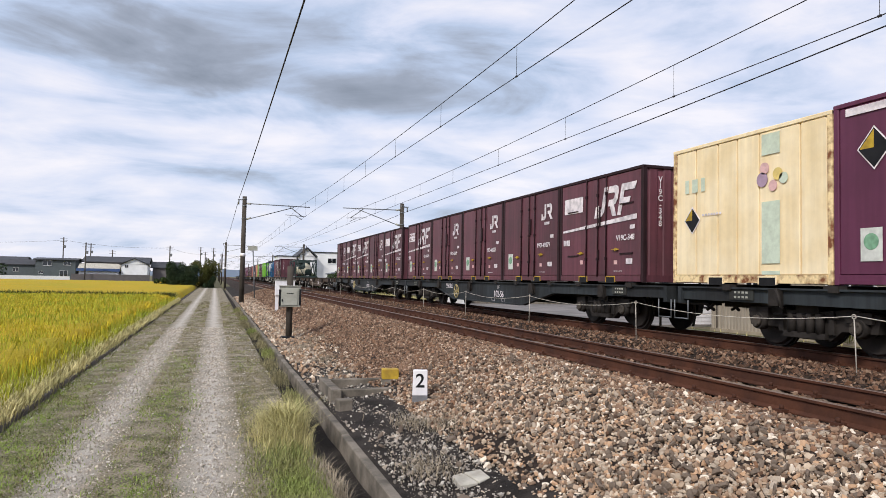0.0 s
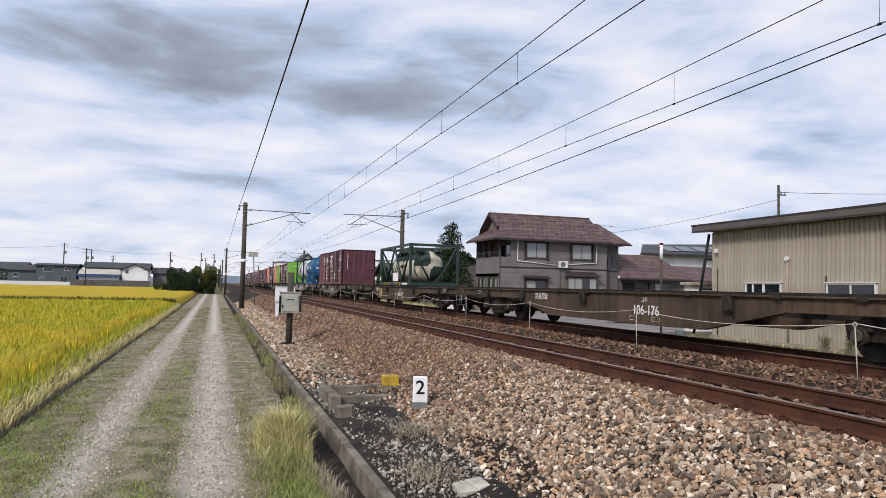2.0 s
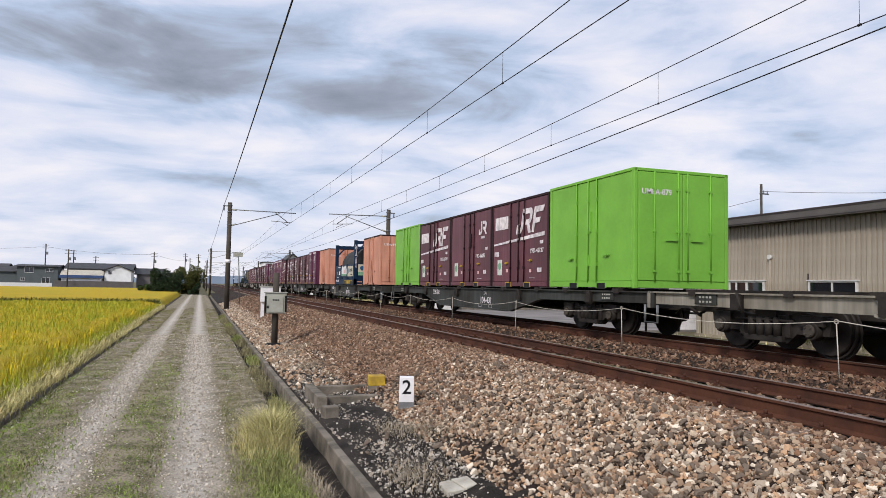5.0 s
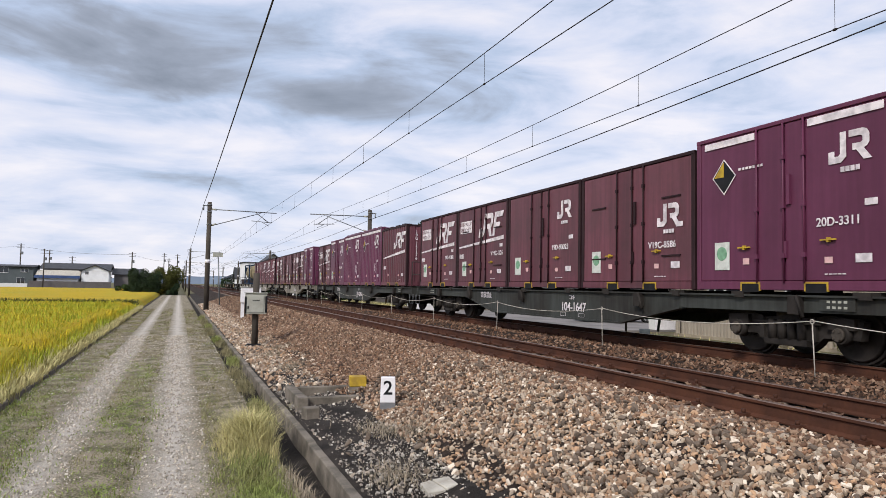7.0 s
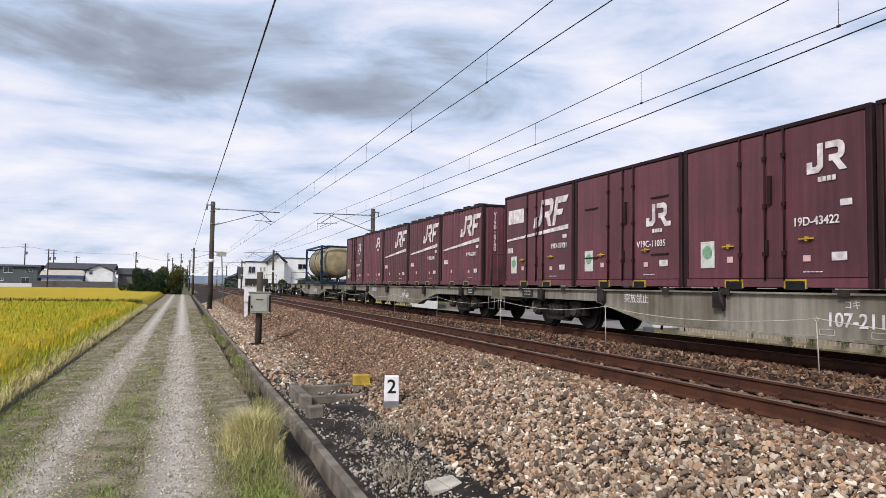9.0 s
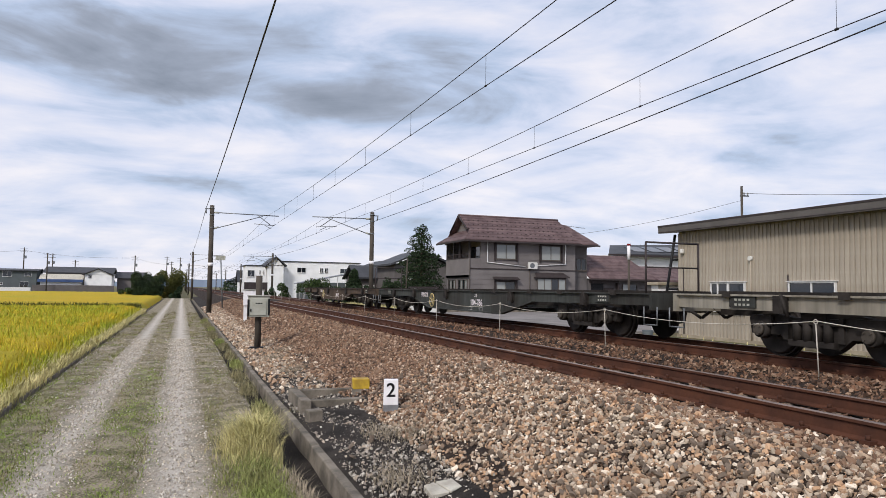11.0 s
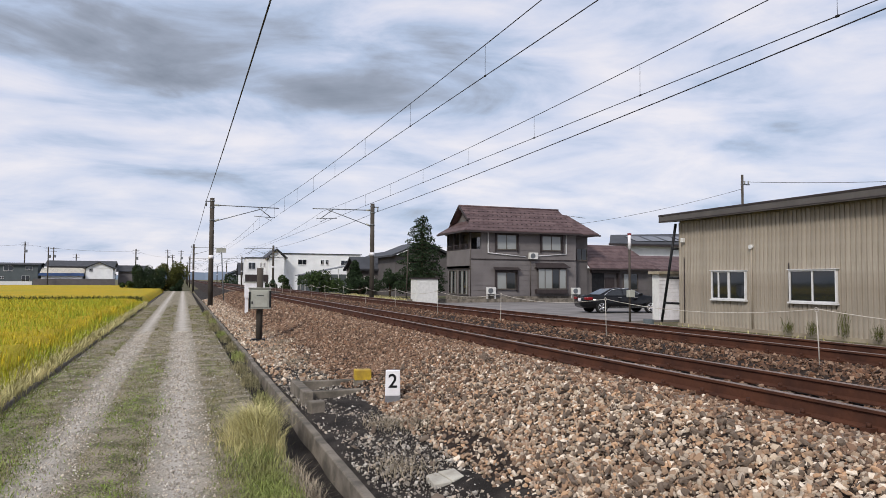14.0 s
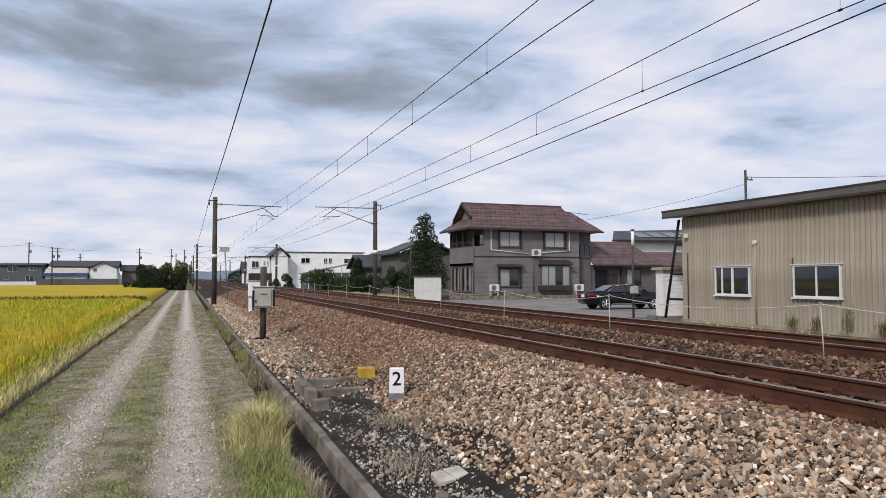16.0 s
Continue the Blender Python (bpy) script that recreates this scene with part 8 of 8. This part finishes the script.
for y in (13.6, 15.2, 16.4, 17.6, 18.6):
    r = np.random.default_rng(int(y * 10))
    n = 110
    x, yy = r.normal(20.12, 0.06, n), r.normal(y, 0.10, n)
    blades("weed", "tall green weeds against the shed plinth", "weeds", x, yy, 0.3 + r.uniform(0, 0.75, n) * (1.0 if y == 16.4 else 0.45), r.uniform(0.12, 0.4, n), 0.6, 0.006, M_LEAF_O, int(y * 7))
r = np.random.default_rng(77)
n = 9000
x, yy = r.uniform(12.6, 20.2, n), r.uniform(8, 90, n)
ok = ~((x > 14.8) & (yy > 27) & (yy < 54)) & ((yy > 27) | (r.uniform(0, 1, n) < 0.25))
x, yy = x[ok], yy[ok]
blades("lineside_grass", "scrubby grass beyond the far track", "grass", x, yy, land(x) - 0.06, np.where(yy < 27, 0.5, 1.0) * r.uniform(0.1, 0.35, len(x)), 0.7, 0.012 + 0.0003 * yy, M_STRAW, 78)

# ---- ballast stones ----
# a stone is a knocked-about block of broken faces; the nearest have more of them
BLOCK_V = np.array([(x, y, z) for x in (-1, 1) for y in (-1, 1) for z in (-1, 1)], float) * 0.62
BLOCK_F = np.array([(0, 1, 3, 2), (4, 6, 7, 5), (0, 4, 5, 1), (2, 3, 7, 6), (0, 2, 6, 4), (1, 5, 7, 3)])
BLOCK_F = np.concatenate([BLOCK_F[:, [0, 1, 2]], BLOCK_F[:, [0, 2, 3]]])
bm = bmesh.new()
bmesh.ops.create_icosphere(bm, subdivisions=1, radius=1.0)
bm.verts.ensure_lookup_table()
CHUNK_V = np.array([v.co[:] for v in bm.verts])
CHUNK_F = np.array([[v.index for v in f.verts] for f in bm.faces])
bm.free()


def stone_verts(c, size, r, fine=False):
    n = len(c)
    if fine:
        v = np.clip(CHUNK_V[None] * (1 + r.uniform(-0.15, 0.55, (n, len(CHUNK_V), 1))), -0.82, 0.82) + r.uniform(-0.13, 0.13, (n, len(CHUNK_V), 3))
    else:
        v = BLOCK_V[None] + r.uniform(-0.36, 0.36, (n, 8, 3))
    v = v * (size[:, None] * r.uniform(0.62, 1.3, (n, 3)) * np.array([1.28, 0.92, 0.66]))[:, None, :]
    q = r.normal(size=(n, 4))
    q /= np.linalg.norm(q, axis=1)[:, None]
    w, x, y, z = q.T
    Rm = np.stack([1 - 2 * (y * y + z * z), 2 * (x * y - z * w), 2 * (x * z + y * w), 2 * (x * y + z * w), 1 - 2 * (x * x + z * z), 2 * (y * z - x * w), 2 * (x * z - y * w), 2 * (y * z + x * w), 1 - 2 * (x * x + y * y)], -1).reshape(n, 3, 3)
    return np.einsum("nij,nkj->nki", Rm, v) + c[:, None, :]


def stones(name, label, x, y, dz, size, mat, seed, parent=None, fine=False):
    r = np.random.default_rng(seed)
    n = len(x)
    F = CHUNK_F if fine else BLOCK_F
    c = np.stack([x, y, land(x) + dz + r.uniform(-0.9, 0.9, n) * size], 1)
    v = stone_verts(c, size, r, fine).reshape(-1, 3)
    f = (np.arange(n)[:, None, None] * (F.max() + 1) + F[None]).reshape(-1, 3)
    ob = new(name, raw_mesh(name, v, f, mat, 3))
    ob.parent = parent
    return tagged(ob, label, "ballast", kind="stuff")


def scatter(n, x0, x1, y0, y1, power):
    return rng.uniform(x0, x1, n), y0 + (y1 - y0) * rng.uniform(0, 1, n) ** power


def off_rails(x, y):
    ok = np.ones(len(x), bool)
    for c in (TRACK1, TRACK2):
        for s in (-1, 1):
            ok &= np.abs(x - c - s * 0.566) > 0.10
    return ok


M_PEBBLE = material("pale_pebble", (0.50, 0.46, 0.41), 0.9, vary=0.15, grain=70, stain=15, bump=0.2, island=0.3, island_colors=[(0.46, 0.42, 0.37), (0.26, 0.22, 0.18), (0.60, 0.55, 0.48), (0.10, 0.085, 0.07), (0.36, 0.29, 0.22), (0.17, 0.135, 0.11)])
# near shoulder: angular tan and grey stones, then rust-stained ones round the rails
sx_, sy_ = scatter(33000, 2.75, 5.42, 2.6, 13.5, 1.2)
keep = (sx_ > 3.0 + 0.25 * np.sin(sy_ * 1.1)) | (rng.uniform(0, 1, len(sx_)) < 0.35)
sx_, sy_ = sx_[keep], sy_[keep]
brown = rng.uniform(0, 1, len(sx_)) < np.clip(np.maximum((sx_ - 4.3) / 1.2, (sy_ - 7.2) / 6.0), 0.08, 0.97)
size = rng.uniform(0.014, 0.033, len(sx_))
stones("ballast_stones", "angular tan and grey ballast stones", sx_[~brown], sy_[~brown], 0.035, size[~brown], M_STONE, 91, fine=True)
stones("ballast_stones", "angular brown rust-dusted ballast stones", sx_[brown], sy_[brown], 0.035, size[brown], M_STONE_BROWN, 98, fine=True)
sx_, sy_ = scatter(26000, 2.75, 5.42, 12.5, 27, 1.2)
keep = (sx_ > 3.0 + 0.25 * np.sin(sy_ * 1.1)) | (rng.uniform(0, 1, len(sx_)) < 0.4)
sx_, sy_ = sx_[keep], sy_[keep]
stones("ballast_stones", "angular brown rust-dusted ballast stones", sx_, sy_, 0.035, rng.uniform(0.018, 0.036, len(sx_)), M_STONE_BROWN, 99)
sx_, sy_ = scatter(20000, 2.8, 5.42, 25, 75, 1.5)
stones("ballast_stones", "angular tan and grey ballast stones", sx_, sy_, 0.035, rng.uniform(0.026, 0.05, len(sx_)), M_STONE_BROWN, 92)
sx_, sy_ = scatter(34000, 5.3, 9.3, 4.0, 60, 1.6)
keep = off_rails(sx_, sy_)
sx_, sy_ = sx_[keep], sy_[keep]
stones("ballast_stones", "rust-stained ballast stones between the tracks", sx_, sy_, 0.03, rng.uniform(0.02, 0.04, len(sx_)), M_STONE_RUST, 93)
sx_, sy_ = scatter(9000, 10.4, 12.9, 6, 60, 1.5)
stones("ballast_stones", "rust-stained ballast stones beyond the far track", sx_, sy_, 0.03, rng.uniform(0.03, 0.06, len(sx_)), M_STONE_RUST, 94)
sx_, sy_ = scatter(13000, 1.76, 3.1, 13.5, 70, 1.4)
keep = rng.uniform(0, 1, len(sx_)) < np.clip((sy_ - 12) / 9, 0.1, 1)
sx_, sy_ = sx_[keep], sy_[keep]
stones("ballast_stones", "loose pale stones spilling towards the kerb", sx_, sy_, 0.02, rng.uniform(0.022, 0.045, len(sx_)) + 0.0003 * sy_, M_STONE, 97)
sx_, sy_ = scatter(12000, 1.78, 3.1, 4.5, 24, 1.3)
stones("soil_pebbles", "scattered pebbles on the dark soil", sx_, sy_, 0.015, 0.005 + 0.022 * rng.uniform(0, 1, len(sx_)) ** 2.5, M_PEBBLE, 95)
sx_, sy_ = scatter(28000, -2.6, 1.2, 4.5, 30, 1.6)
rut = np.minimum(np.abs(sx_ + 1.4), np.abs(sx_))
keep = rng.uniform(0, 1, len(sx_)) < np.where(rut < 0.4, 0.95, 0.75)
sx_, sy_ = sx_[keep], sy_[keep]
M_GRAVEL = material("pale_track_gravel", (0.46, 0.41, 0.345), 0.9, vary=0.15, grain=70, stain=15, bump=0.2, island=0.35, island_colors=[(0.58, 0.53, 0.47), (0.43, 0.385, 0.32), (0.70, 0.65, 0.58), (0.27, 0.235, 0.19), (0.50, 0.43, 0.34)])
stones("track_gravel", "small pale gravel on the farm track", sx_, sy_, 0.012, rng.uniform(0.005, 0.013, len(sx_)) + 0.0004 * sy_, M_GRAVEL, 96)
# loose single stones on the near shoulder, each its own piece
variants = []
for k in range(8):
    r = np.random.default_rng(200 + k)
    variants.append(raw_mesh("stone", stone_verts(np.zeros((1, 3)), np.array([0.034]), r, True)[0], CHUNK_F, M_STONE, 3))
for k in range(290):
    x, y = R.uniform(3.1, 4.9), 4.0 + 8 * R.random() ** 1.3
    lone("stone", variants[k % 8], ballast, pose(x, y, float(land(x)) + 0.085, R.uniform(0, 360), R.uniform(0, 360), R.uniform(0, 360)))
for x, y, s in ((2.05, 8.6, 1.6), (2.35, 8.75, 1.8), (2.75, 7.9, 1.7), (1.95, 8.1, 1.2), (2.5, 6.9, 1.3), (2.2, 5.9, 1.4)):
    st = lone("stone", variants[int(s * 10) % 8], soil, pose(x, y, float(land(x)) + 0.05, 10, 20, R.uniform(0, 360)) @ Matrix.Diagonal((s, s, s * 0.8, 1)))


# ---- what moves ----
def motions():
    times = [0.0, 0.1, 0.2, 0.3, 0.5] + [0.5 * k for k in range(2, 31)] + [15.3, 15.6, 15.8, 15.9, 16.0]
    for ob, y, z in MOVING:
        walk(ob, [(t, pose(TRACK2, y - SPEED * t, z)) for t in times])


motions()
